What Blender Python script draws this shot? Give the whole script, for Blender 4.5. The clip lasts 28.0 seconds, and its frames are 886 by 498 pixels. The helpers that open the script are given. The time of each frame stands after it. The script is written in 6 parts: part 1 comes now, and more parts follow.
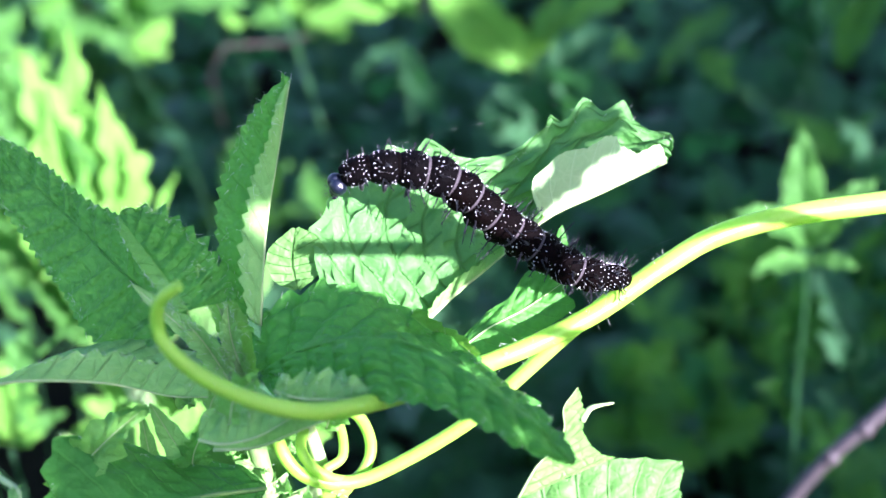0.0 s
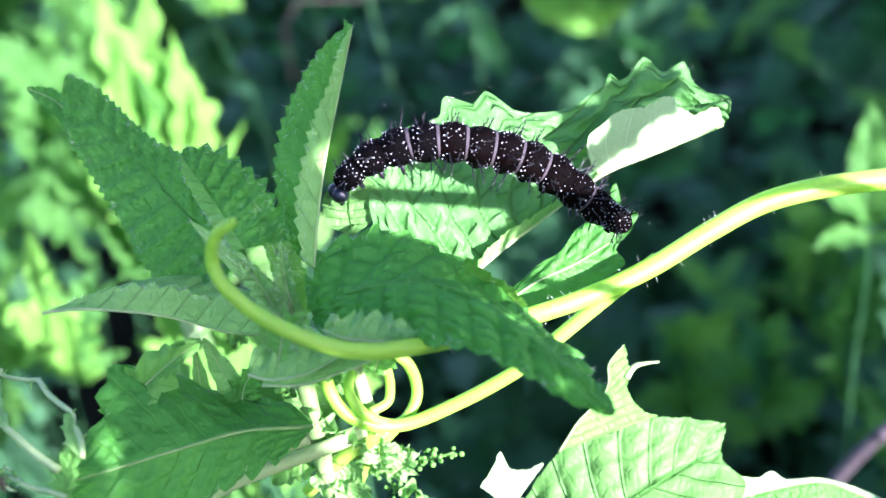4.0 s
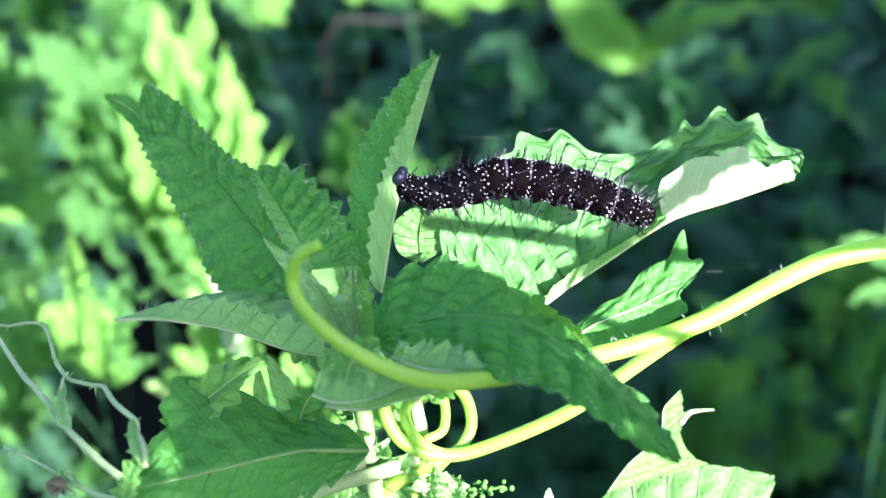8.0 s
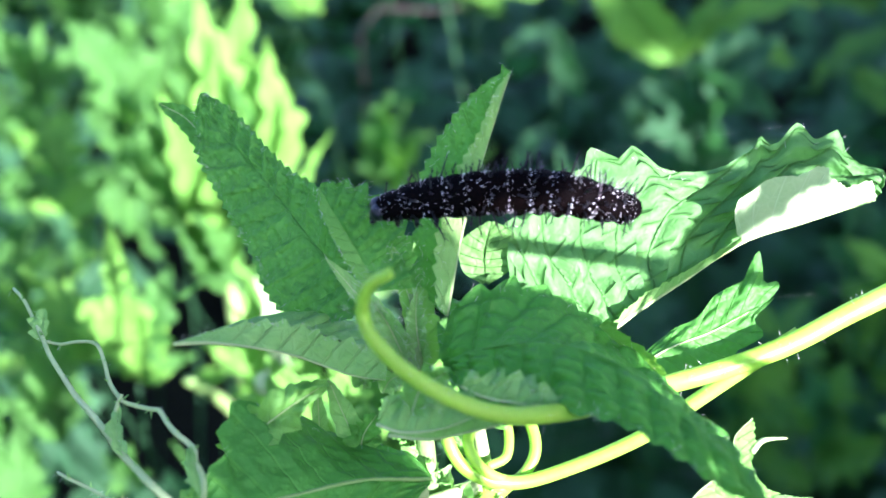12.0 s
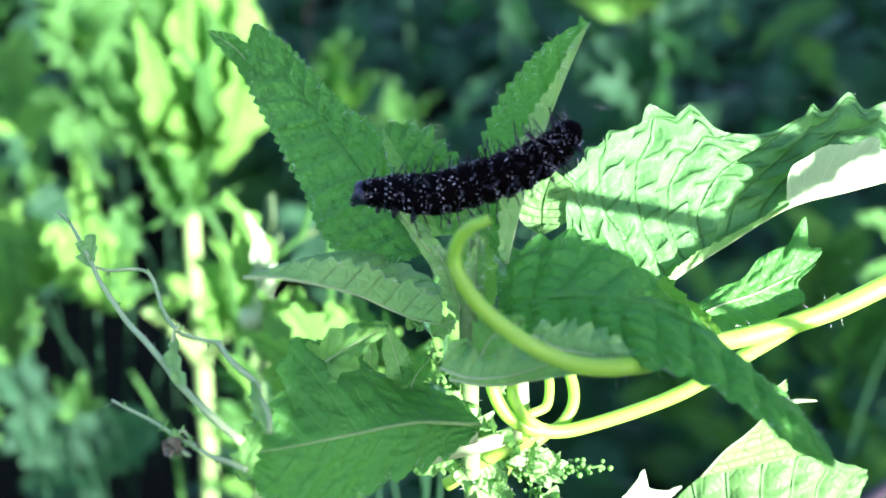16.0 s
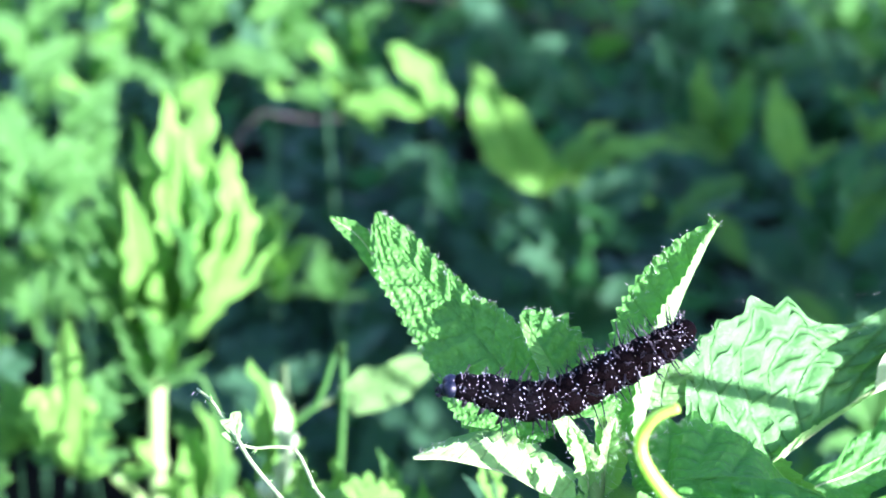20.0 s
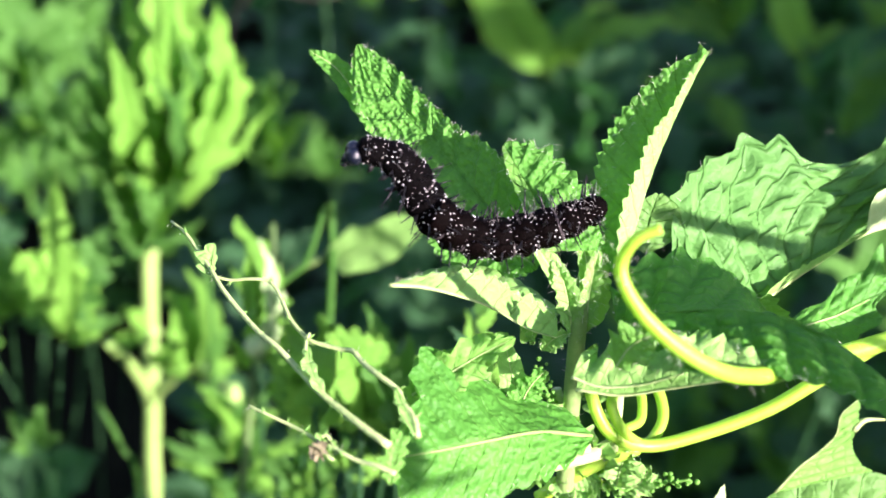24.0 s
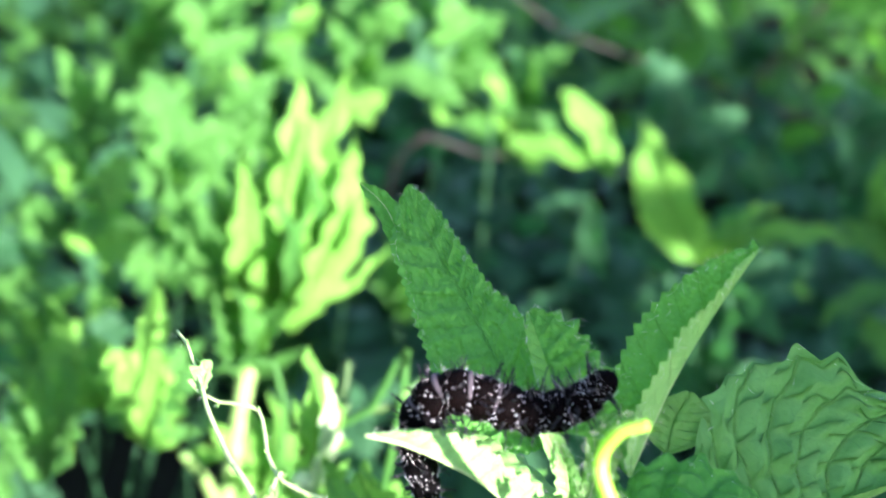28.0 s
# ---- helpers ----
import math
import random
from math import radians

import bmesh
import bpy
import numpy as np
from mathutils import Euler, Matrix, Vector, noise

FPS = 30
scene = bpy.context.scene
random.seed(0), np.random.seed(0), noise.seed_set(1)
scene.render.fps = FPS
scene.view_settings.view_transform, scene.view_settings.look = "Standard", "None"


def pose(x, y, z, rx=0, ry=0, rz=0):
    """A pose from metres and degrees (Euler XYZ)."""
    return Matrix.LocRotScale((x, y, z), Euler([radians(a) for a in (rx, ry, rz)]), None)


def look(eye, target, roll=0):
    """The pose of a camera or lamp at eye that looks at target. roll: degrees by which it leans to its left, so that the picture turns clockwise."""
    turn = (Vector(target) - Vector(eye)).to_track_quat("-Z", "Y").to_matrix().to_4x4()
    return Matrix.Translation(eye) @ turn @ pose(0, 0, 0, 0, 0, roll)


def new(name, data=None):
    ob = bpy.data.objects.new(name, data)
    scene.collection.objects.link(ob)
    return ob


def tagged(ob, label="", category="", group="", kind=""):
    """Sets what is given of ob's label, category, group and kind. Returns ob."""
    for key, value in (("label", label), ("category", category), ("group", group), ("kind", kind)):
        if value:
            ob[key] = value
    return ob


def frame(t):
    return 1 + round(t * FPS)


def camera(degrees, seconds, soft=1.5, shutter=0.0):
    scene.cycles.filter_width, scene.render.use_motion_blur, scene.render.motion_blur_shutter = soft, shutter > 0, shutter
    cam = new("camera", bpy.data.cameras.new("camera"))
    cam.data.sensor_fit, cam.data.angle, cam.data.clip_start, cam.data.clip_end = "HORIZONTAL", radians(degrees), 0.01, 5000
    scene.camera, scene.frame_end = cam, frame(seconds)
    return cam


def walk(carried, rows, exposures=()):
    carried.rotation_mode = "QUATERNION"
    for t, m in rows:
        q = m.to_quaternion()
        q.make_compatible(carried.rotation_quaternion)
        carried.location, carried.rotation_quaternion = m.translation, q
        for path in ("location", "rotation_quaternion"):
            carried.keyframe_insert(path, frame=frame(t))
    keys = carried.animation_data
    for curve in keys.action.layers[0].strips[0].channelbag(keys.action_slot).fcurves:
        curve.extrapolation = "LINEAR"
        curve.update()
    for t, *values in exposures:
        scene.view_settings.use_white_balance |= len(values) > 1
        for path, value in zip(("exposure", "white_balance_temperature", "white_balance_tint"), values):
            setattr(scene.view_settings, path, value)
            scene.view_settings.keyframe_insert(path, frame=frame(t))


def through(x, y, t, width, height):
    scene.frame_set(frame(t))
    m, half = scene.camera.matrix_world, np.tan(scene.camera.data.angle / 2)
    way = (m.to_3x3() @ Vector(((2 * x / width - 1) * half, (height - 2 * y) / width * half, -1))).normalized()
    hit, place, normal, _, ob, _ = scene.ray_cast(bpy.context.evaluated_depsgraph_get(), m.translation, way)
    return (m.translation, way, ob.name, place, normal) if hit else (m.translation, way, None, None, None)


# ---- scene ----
cam = camera(35.33, 28.0, soft=1.6, shutter=0.35)
cam.data.dof.use_dof = True
cam.data.dof.focus_distance = 0.166
cam.data.dof.aperture_fstop = 23.0
walk(cam, [
    (0, look((0.00508, 0.00333, 0.54908), (0.01453, 0.14836, 0.48216), -4.99)),
    (0.5, look((0.00517, 0.00189, 0.54801), (0.01394, 0.14766, 0.48263), -4.81)),
    (1, look((0.00745, 0.00140, 0.54780), (0.01478, 0.14768, 0.48341), -4.77)),
    (1.5, look((0.00843, 0.00135, 0.54975), (0.01519, 0.14753, 0.48506), -4.42)),
    (2, look((0.01017, 0.00053, 0.55156), (0.01595, 0.14592, 0.48500), -4.51)),
    (2.5, look((0.00932, 0.00086, 0.55157), (0.01470, 0.14497, 0.48226), -4.08)),
    (3, look((0.00767, 0.00095, 0.55101), (0.01225, 0.14413, 0.47974), -4.08)),
    (3.5, look((0.00716, 0.00073, 0.55023), (0.01001, 0.14371, 0.47849), -4.06)),
    (4, look((0.00639, 0.00027, 0.54860), (0.00799, 0.14406, 0.47845), -3.71)),
    (4.5, look((0.00451, 0.00044, 0.54985), (0.00588, 0.14418, 0.47958), -2.97)),
    (6.5, look((-0.00126, -0.00215, 0.54920), (0.00121, 0.14310, 0.48215), 0.25)),
    (7, look((-0.00179, -0.00203, 0.54880), (0.00062, 0.14337, 0.48206), 0.63)),
    (7.5, look((-0.00039, -0.00113, 0.54903), (0.00038, 0.14419, 0.48208), 0.40)),
    (8, look((0.00001, -0.00000, 0.55001), (0.00000, 0.14503, 0.48242), -0.03)),
    (8.5, look((0.00051, 0.00110, 0.55040), (-0.00042, 0.14591, 0.48236), -0.20)),
    (9, look((0.00038, 0.00218, 0.55015), (-0.00123, 0.14697, 0.48209), -0.14)),
    (9.5, look((-0.00007, 0.00298, 0.55020), (-0.00219, 0.14780, 0.48220), -0.15)),
    (10, look((-0.00021, 0.00411, 0.54974), (-0.00315, 0.14900, 0.48191), 0.13)),
    (10.5, look((-0.00278, 0.00379, 0.55138), (-0.00469, 0.14842, 0.48297), 0.11)),
    (11, look((-0.00210, 0.00481, 0.55195), (-0.00531, 0.14925, 0.48318), -0.31)),
    (11.5, look((-0.00322, 0.00692, 0.55068), (-0.00684, 0.15145, 0.48214), -0.06)),
    (13.5, look((-0.01419, 0.00762, 0.55331), (-0.01181, 0.15050, 0.48134), 2.18)),
    (14, look((-0.01883, 0.00753, 0.55160), (-0.01247, 0.15036, 0.47977), 2.90)),
    (14.5, look((-0.01897, 0.00856, 0.54968), (-0.01226, 0.15093, 0.47698), 3.37)),
    (15, look((-0.01737, 0.00837, 0.55207), (-0.01239, 0.14883, 0.47562), 3.47)),
    (15.5, look((-0.02257, 0.00877, 0.54992), (-0.01319, 0.14926, 0.47393), 5.11)),
    (16, look((-0.02187, 0.00733, 0.55050), (-0.01443, 0.14881, 0.47615), 5.28)),
    (16.5, look((-0.02279, 0.00506, 0.55325), (-0.01679, 0.14751, 0.48063), 6.06)),
    (16.8, look((-0.02123, 0.00611, 0.55712), (-0.01543, 0.14833, 0.48407), 7.59)),
    (17, look((-0.02165, 0.00591, 0.55762), (-0.01325, 0.15015, 0.48888), 6.86)),
    (17.2, look((-0.02652, 0.00607, 0.55578), (-0.01109, 0.15273, 0.49372), 5.99)),
    (17.3, look((-0.02715, 0.00470, 0.55671), (-0.01073, 0.15223, 0.49701), 6.65)),
    (17.5, look((-0.02983, 0.00380, 0.55727), (-0.01242, 0.15267, 0.50127), 7.50)),
    (17.7, look((-0.03656, 0.00048, 0.56054), (-0.01842, 0.14888, 0.50357), 6.75)),
    (17.8, look((-0.03979, -0.00125, 0.56235), (-0.02416, 0.14690, 0.50398), 6.53)),
    (17.9, look((-0.04317, -0.00328, 0.56031), (-0.03035, 0.14543, 0.50268), 6.37)),
    (18, look((-0.04586, -0.00321, 0.55722), (-0.03553, 0.14563, 0.49943), 6.95)),
    (18.2, look((-0.05087, -0.00466, 0.55497), (-0.04174, 0.14460, 0.49806), 6.63)),
    (18.5, look((-0.05227, -0.00560, 0.55354), (-0.04125, 0.14368, 0.49701), 7.89)),
    (19, look((-0.05404, -0.00288, 0.55296), (-0.03857, 0.14635, 0.49735), 8.07)),
    (19.5, look((-0.05365, 0.00078, 0.55205), (-0.03523, 0.14998, 0.49727), 8.45)),
    (20, look((-0.05389, 0.00127, 0.55367), (-0.03346, 0.14973, 0.49760), 8.20)),
    (20.5, look((-0.05247, 0.00245, 0.54928), (-0.02986, 0.14838, 0.48768), 8.90)),
    (21, look((-0.05012, 0.00334, 0.54483), (-0.02703, 0.14623, 0.47665), 9.49)),
    (21.5, look((-0.05031, 0.00337, 0.54543), (-0.02695, 0.14478, 0.47430), 9.39)),
    (23.5, look((-0.04997, 0.00266, 0.54561), (-0.02784, 0.14570, 0.47741), 8.83)),
    (24, look((-0.05009, 0.00250, 0.54563), (-0.02872, 0.14601, 0.47819), 8.78)),
    (24.5, look((-0.05169, 0.00238, 0.54637), (-0.03037, 0.14605, 0.47925), 8.83)),
    (25, look((-0.05159, 0.00245, 0.54692), (-0.03164, 0.14627, 0.47970), 8.81)),
    (25.5, look((-0.05067, 0.00297, 0.54500), (-0.03207, 0.14731, 0.47851), 9.26)),
    (26, look((-0.04961, 0.00282, 0.54547), (-0.03266, 0.14746, 0.47920), 9.71)),
    (26.5, look((-0.04467, 0.00558, 0.54392), (-0.03151, 0.15152, 0.47965), 11.44)),
    (27, look((-0.04111, 0.00863, 0.54133), (-0.03348, 0.15757, 0.48339), 14.13)),
    (27.2, look((-0.03973, 0.00767, 0.54439), (-0.03838, 0.15799, 0.48959), 13.53)),
    (27.3, look((-0.03935, 0.00859, 0.54566), (-0.04141, 0.15874, 0.49041), 13.41)),
    (27.4, look((-0.03981, 0.00742, 0.54555), (-0.04462, 0.15794, 0.49152), 13.24)),
    (27.5, look((-0.03965, 0.00511, 0.54636), (-0.04786, 0.15525, 0.49167), 13.45)),
    (27.6, look((-0.03791, 0.00549, 0.54810), (-0.04844, 0.15556, 0.49361), 12.81)),
    (27.7, look((-0.03668, 0.00815, 0.54944), (-0.04563, 0.15796, 0.49399), 12.44)),
    (27.8, look((-0.03294, 0.01053, 0.54683), (-0.03896, 0.16113, 0.49315), 12.99)),
    (27.9, look((-0.03138, 0.01008, 0.54538), (-0.03493, 0.16086, 0.49198), 14.00)),
    (28, look((-0.03308, 0.01091, 0.54416), (-0.03313, 0.16155, 0.49023), 15.43)),
], [(0.0, 2.66, 5200, 38), (16.8, 2.68, 5250, 40), (18.0, 2.80, 5200, 42), (20.0, 2.68, 5050, 48), (21.2, 2.33, 5100, 58), (22.4, 2.15, 5650, 45), (24.0, 2.0, 6050, 36), (26.3, 2.0, 6050, 34), (27.2, 2.66, 5650, 26), (28.0, 2.78, 5550, 28)])

# ---- world and sun ----
SUN_ELEV, SUN_AZ = 17.0, 42.0      # degrees; azimuth from -y (behind the camera) towards +x
world = bpy.data.worlds.new("world")
scene.world = world
world.use_nodes = True
wn = world.node_tree.nodes
sky = wn.new("ShaderNodeTexSky")
sky.sky_type = "NISHITA"
sky.sun_disc = False
sky.sun_elevation = radians(SUN_ELEV)
sky.sun_rotation = radians(180 - SUN_AZ)
world.node_tree.links.new(sky.outputs[0], wn["Background"].inputs[0])
wn["Background"].inputs[1].default_value = 0.082
to_sun = Vector((math.sin(radians(SUN_AZ)) * math.cos(radians(SUN_ELEV)), -math.cos(radians(SUN_AZ)) * math.cos(radians(SUN_ELEV)), math.sin(radians(SUN_ELEV))))
sun = new("sun", bpy.data.lights.new("sun", "SUN"))
sun.data.energy, sun.data.angle, sun.data.color = 5.0, radians(0.5), (1.0, 0.91, 0.76)
sun.matrix_world = look(to_sun * 3, (0, 0, 0))


# ---- materials ----
def mat_base(name):
    m = bpy.data.materials.new(name)
    m.use_nodes = True
    nt = m.node_tree
    nt.nodes.clear()
    return m, nt, nt.nodes.new("ShaderNodeOutputMaterial")


def node(nt, kind, **values):
    n = nt.nodes.new(kind)
    for key, value in values.items():
        n.inputs[key.replace("_", " ")].default_value = value
    return n


def maths(nt, op, a, b=0.0, clamp=False):
    n = nt.nodes.new("ShaderNodeMath")
    n.operation, n.use_clamp = op, clamp
    for i, v in enumerate((a, b)):
        if isinstance(v, (int, float)):
            n.inputs[i].default_value = v
        else:
            nt.links.new(v, n.inputs[i])
    return n.outputs[0]


def blend(nt, fac, a, b):
    n = nt.nodes.new("ShaderNodeMix")
    n.data_type = "RGBA"
    for sock, v in ((n.inputs[0], fac), (n.inputs[6], a), (n.inputs[7], b)):
        if isinstance(v, (int, float)):
            sock.default_value = v
        elif isinstance(v, tuple):
            sock.default_value = (*v, 1)
        else:
            nt.links.new(v, sock)
    return n.outputs[2]


def leaf_material(name, dark, light, vein, through, ratio=0.45, rough=0.55, scale=900.0, veins=9.0, bump=0.85, spread=0.25, puffs=0.15, mesh_lines=0.35, depth=0.35, sweep=1.8, groove=0.8, puff_size=1.9, cross=0.0):
    """A thin leaf: skin with grain, paler net of veins by its own u (along) and v (across), puff tops tinted as if lit,
    and light that comes through.
    """
    m, nt, out = mat_base(name)
    link = nt.links.new
    co = nt.nodes.new("ShaderNodeTexCoord")
    uv = nt.nodes.new("ShaderNodeSeparateXYZ")
    link(co.outputs["UV"], uv.inputs[0])
    u, v = uv.outputs[0], maths(nt, "ABSOLUTE", maths(nt, "SUBTRACT", uv.outputs[1], 0.5))
    # lateral veins sweep towards the tip
    s = maths(nt, "ADD", 0.5, maths(nt, "SUBTRACT", maths(nt, "MULTIPLY", u, veins), maths(nt, "MULTIPLY", v, sweep)))
    saw = maths(nt, "ABSOLUTE", maths(nt, "SUBTRACT", maths(nt, "FRACT", s), 0.5))
    side = maths(nt, "SUBTRACT", 1.0, maths(nt, "MULTIPLY", saw, 16.0), True)
    rib = maths(nt, "SUBTRACT", 1.0, maths(nt, "MULTIPLY", v, 30.0), True)
    vor = node(nt, "ShaderNodeTexVoronoi", Scale=scale * 0.55)
    vor.feature = "DISTANCE_TO_EDGE"
    link(co.outputs["Object"], vor.inputs["Vector"])
    net = maths(nt, "SUBTRACT", 1.0, maths(nt, "MULTIPLY", vor.outputs[0], 9.0), True)
    lines = maths(nt, "MAXIMUM", maths(nt, "MAXIMUM", side, rib), maths(nt, "MULTIPLY", net, mesh_lines))
    big = node(nt, "ShaderNodeTexNoise", Scale=scale * 0.12, Detail=3.0)
    fine = node(nt, "ShaderNodeTexNoise", Scale=scale * 1.6, Detail=4.0)
    link(co.outputs["Object"], big.inputs["Vector"])
    link(co.outputs["Object"], fine.inputs["Vector"])
    puff = node(nt, "ShaderNodeTexVoronoi", Scale=scale * puff_size, Randomness=0.85)
    puff.feature = "SMOOTH_F1"
    link(co.outputs["Object"], puff.inputs["Vector"])
    blister = maths(nt, "SUBTRACT", 1.0, maths(nt, "MULTIPLY", puff.outputs[0], 1.6), True)
    if cross:
        # short veins across, staggered from one strip to the next, with a puffed cell between them
        c = maths(nt, "ADD", maths(nt, "MULTIPLY", v, 2.0 * cross), maths(nt, "MULTIPLY", maths(nt, "FLOOR", s), 0.37))
        c = maths(nt, "ADD", c, maths(nt, "MULTIPLY", big.outputs[0], 1.1))
        step = maths(nt, "ABSOLUTE", maths(nt, "SUBTRACT", maths(nt, "FRACT", c), 0.5))
        lines = maths(nt, "MAXIMUM", lines, maths(nt, "MULTIPLY", maths(nt, "SUBTRACT", 1.0, maths(nt, "MULTIPLY", step, 9.0), True), 0.55))
        blister = maths(nt, "POWER", maths(nt, "MULTIPLY", maths(nt, "MULTIPLY", saw, step), 4.0), 0.4)
    info = nt.nodes.new("ShaderNodeObjectInfo")
    geo = nt.nodes.new("ShaderNodeNewGeometry")
    rnd = maths(nt, "MAXIMUM", info.outputs["Random"], geo.outputs["Random Per Island"])
    tone = maths(nt, "ADD", maths(nt, "MULTIPLY", maths(nt, "SUBTRACT", big.outputs[0], 0.5), 1.3), maths(nt, "MULTIPLY", maths(nt, "SUBTRACT", rnd, 0.5), spread * 2))
    tone = maths(nt, "ADD", tone, maths(nt, "ADD", 0.5, maths(nt, "MULTIPLY", maths(nt, "SUBTRACT", fine.outputs[0], 0.5), 0.6)), True)
    # puff tops coloured lighter, for the sky light they would catch
    tone = maths(nt, "ADD", tone, maths(nt, "MULTIPLY", maths(nt, "SUBTRACT", blister, 0.5), 0.5 * puffs), True)
    col = blend(nt, maths(nt, "MULTIPLY", lines, 0.6), blend(nt, tone, dark, light), vein)
    skin = node(nt, "ShaderNodeBsdfPrincipled", Roughness=rough)
    skin.inputs["Specular IOR Level"].default_value = 0.22
    link(col, skin.inputs["Base Color"])
    glow = nt.nodes.new("ShaderNodeBsdfTranslucent")
    link(blend(nt, 0.75, col, through), glow.inputs["Color"])
    h = maths(nt, "ADD", maths(nt, "MULTIPLY", fine.outputs[0], 0.35), maths(nt, "SUBTRACT", maths(nt, "MULTIPLY", blister, puffs), maths(nt, "MULTIPLY", lines, groove)))
    bp = node(nt, "ShaderNodeBump", Strength=bump, Distance=depth / scale)
    link(h, bp.inputs["Height"])
    link(bp.outputs[0], skin.inputs["Normal"])
    mix = node(nt, "ShaderNodeMixShader", Fac=ratio)
    link(skin.outputs[0], mix.inputs[1])
    link(glow.outputs[0], mix.inputs[2])
    link(mix.outputs[0], out.inputs[0])
    return m


def plain_material(name, a, b, rough=0.6, scale=600.0, bump=0.3, sub=0.0, spec=0.4, through=None):
    m, nt, out = mat_base(name)
    link = nt.links.new
    co = nt.nodes.new("ShaderNodeTexCoord")
    big = node(nt, "ShaderNodeTexNoise", Scale=scale * 0.2, Detail=3.0)
    fine = node(nt, "ShaderNodeTexNoise", Scale=scale * 2, Detail=4.0)
    for n in (big, fine):
        link(co.outputs["Object"], n.inputs["Vector"])
    tone = maths(nt, "ADD", maths(nt, "MULTIPLY", maths(nt, "SUBTRACT", big.outputs[0], 0.5), 1.6), maths(nt, "ADD", 0.5, maths(nt, "SUBTRACT", fine.outputs[0], 0.5)), True)
    skin = node(nt, "ShaderNodeBsdfPrincipled", Roughness=rough)
    skin.inputs["Specular IOR Level"].default_value = spec
    col = blend(nt, tone, a, b)
    link(col, skin.inputs["Base Color"])
    bp = node(nt, "ShaderNodeBump", Strength=bump, Distance=0.3 / scale)
    link(fine.outputs[0], bp.inputs["Height"])
    link(bp.outputs[0], skin.inputs["Normal"])
    if through:
        glow = node(nt, "ShaderNodeBsdfTranslucent", Color=(*through, 1))
        mix = node(nt, "ShaderNodeMixShader", Fac=sub)
        link(skin.outputs[0], mix.inputs[1])
        link(glow.outputs[0], mix.inputs[2])
        link(mix.outputs[0], out.inputs[0])
    else:
        link(skin.outputs[0], out.inputs[0])
    return m


LEAF = leaf_material("nettle_leaf", (0.054, 0.210, 0.028), (0.135, 0.400, 0.060), (0.10, 0.33, 0.045), (0.17, 0.54, 0.02), ratio=0.36, rough=0.55, scale=700.0, bump=0.9, puffs=0.7, mesh_lines=0.12, depth=0.44, groove=0.4, puff_size=2.4)
LEAF_SMOOTH = leaf_material("smooth_nettle_leaf", (0.044, 0.190, 0.024), (0.100, 0.345, 0.045), (0.11, 0.34, 0.045), (0.15, 0.52, 0.02), ratio=0.36, rough=0.5, scale=700.0, bump=0.9, puffs=0.6, mesh_lines=0.2, depth=0.24, puff_size=2.2, groove=0.5)
LEAF_OLD = leaf_material("old_nettle_leaf", (0.060, 0.195, 0.038), (0.125, 0.320, 0.076), (0.062, 0.190, 0.036), (0.17, 0.44, 0.04), ratio=0.3, veins=10.0, sweep=7.0, mesh_lines=0.15, depth=0.62, puffs=1.0, groove=0.5, cross=6.0)
LEAF_GNAWED = leaf_material("gnawed_leaf", (0.070, 0.195, 0.034), (0.140, 0.315, 0.070), (0.055, 0.17, 0.028), (0.17, 0.44, 0.04), ratio=0.3, veins=8.0, mesh_lines=0.2, depth=0.35)
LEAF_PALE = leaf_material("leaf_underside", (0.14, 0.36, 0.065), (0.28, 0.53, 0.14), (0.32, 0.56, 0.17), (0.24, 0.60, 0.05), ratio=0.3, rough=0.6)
# brighter copy of leaf_underside: the sun's glare is put into the colour
LEAF_PALE_LIT = leaf_material("lit_underside", (0.30, 0.46, 0.20), (0.46, 0.62, 0.30), (0.52, 0.66, 0.36), (0.25, 0.6, 0.08), ratio=0.25, rough=0.6, bump=0.4)
LEAF_YOUNG = leaf_material("young_leaf", (0.10, 0.30, 0.045), (0.20, 0.46, 0.085), (0.21, 0.47, 0.10), (0.26, 0.60, 0.03), ratio=0.4, rough=0.55)
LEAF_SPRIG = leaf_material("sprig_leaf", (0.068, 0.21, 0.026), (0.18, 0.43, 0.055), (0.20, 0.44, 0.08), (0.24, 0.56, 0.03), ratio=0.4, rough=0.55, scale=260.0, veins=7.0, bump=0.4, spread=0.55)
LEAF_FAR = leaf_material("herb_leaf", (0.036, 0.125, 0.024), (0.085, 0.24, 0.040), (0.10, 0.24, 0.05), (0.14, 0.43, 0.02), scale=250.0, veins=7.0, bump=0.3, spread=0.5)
# darker, bluer copy of herb_leaf: shade and skylight put into the colour
LEAF_SHADED = leaf_material("shaded_herb_leaf", (0.018, 0.066, 0.028), (0.048, 0.145, 0.052), (0.055, 0.15, 0.055), (0.07, 0.30, 0.05), scale=220.0, veins=7.0, bump=0.3, spread=0.4)
VINE = plain_material("vine_skin", (0.31, 0.57, 0.035), (0.43, 0.69, 0.08), 0.42, 800.0, 0.15, 0.4, 0.4, (0.45, 0.78, 0.03))
STEM = plain_material("stem_skin", (0.12, 0.25, 0.06), (0.22, 0.35, 0.10), 0.6, 700.0, 0.4, 0.15, 0.4, (0.3, 0.5, 0.1))
STEM_PALE = plain_material("pale_stem_skin", (0.30, 0.46, 0.15), (0.46, 0.60, 0.25), 0.55, 250.0, 0.2)
BARE = plain_material("bare_vein_skin", (0.33, 0.48, 0.15), (0.50, 0.63, 0.27), 0.6, 700.0, 0.4, 0.2, 0.4, (0.4, 0.6, 0.2))
STEM_GREEN = plain_material("green_stem_skin", (0.15, 0.30, 0.06), (0.28, 0.44, 0.12), 0.55, 250.0, 0.3)
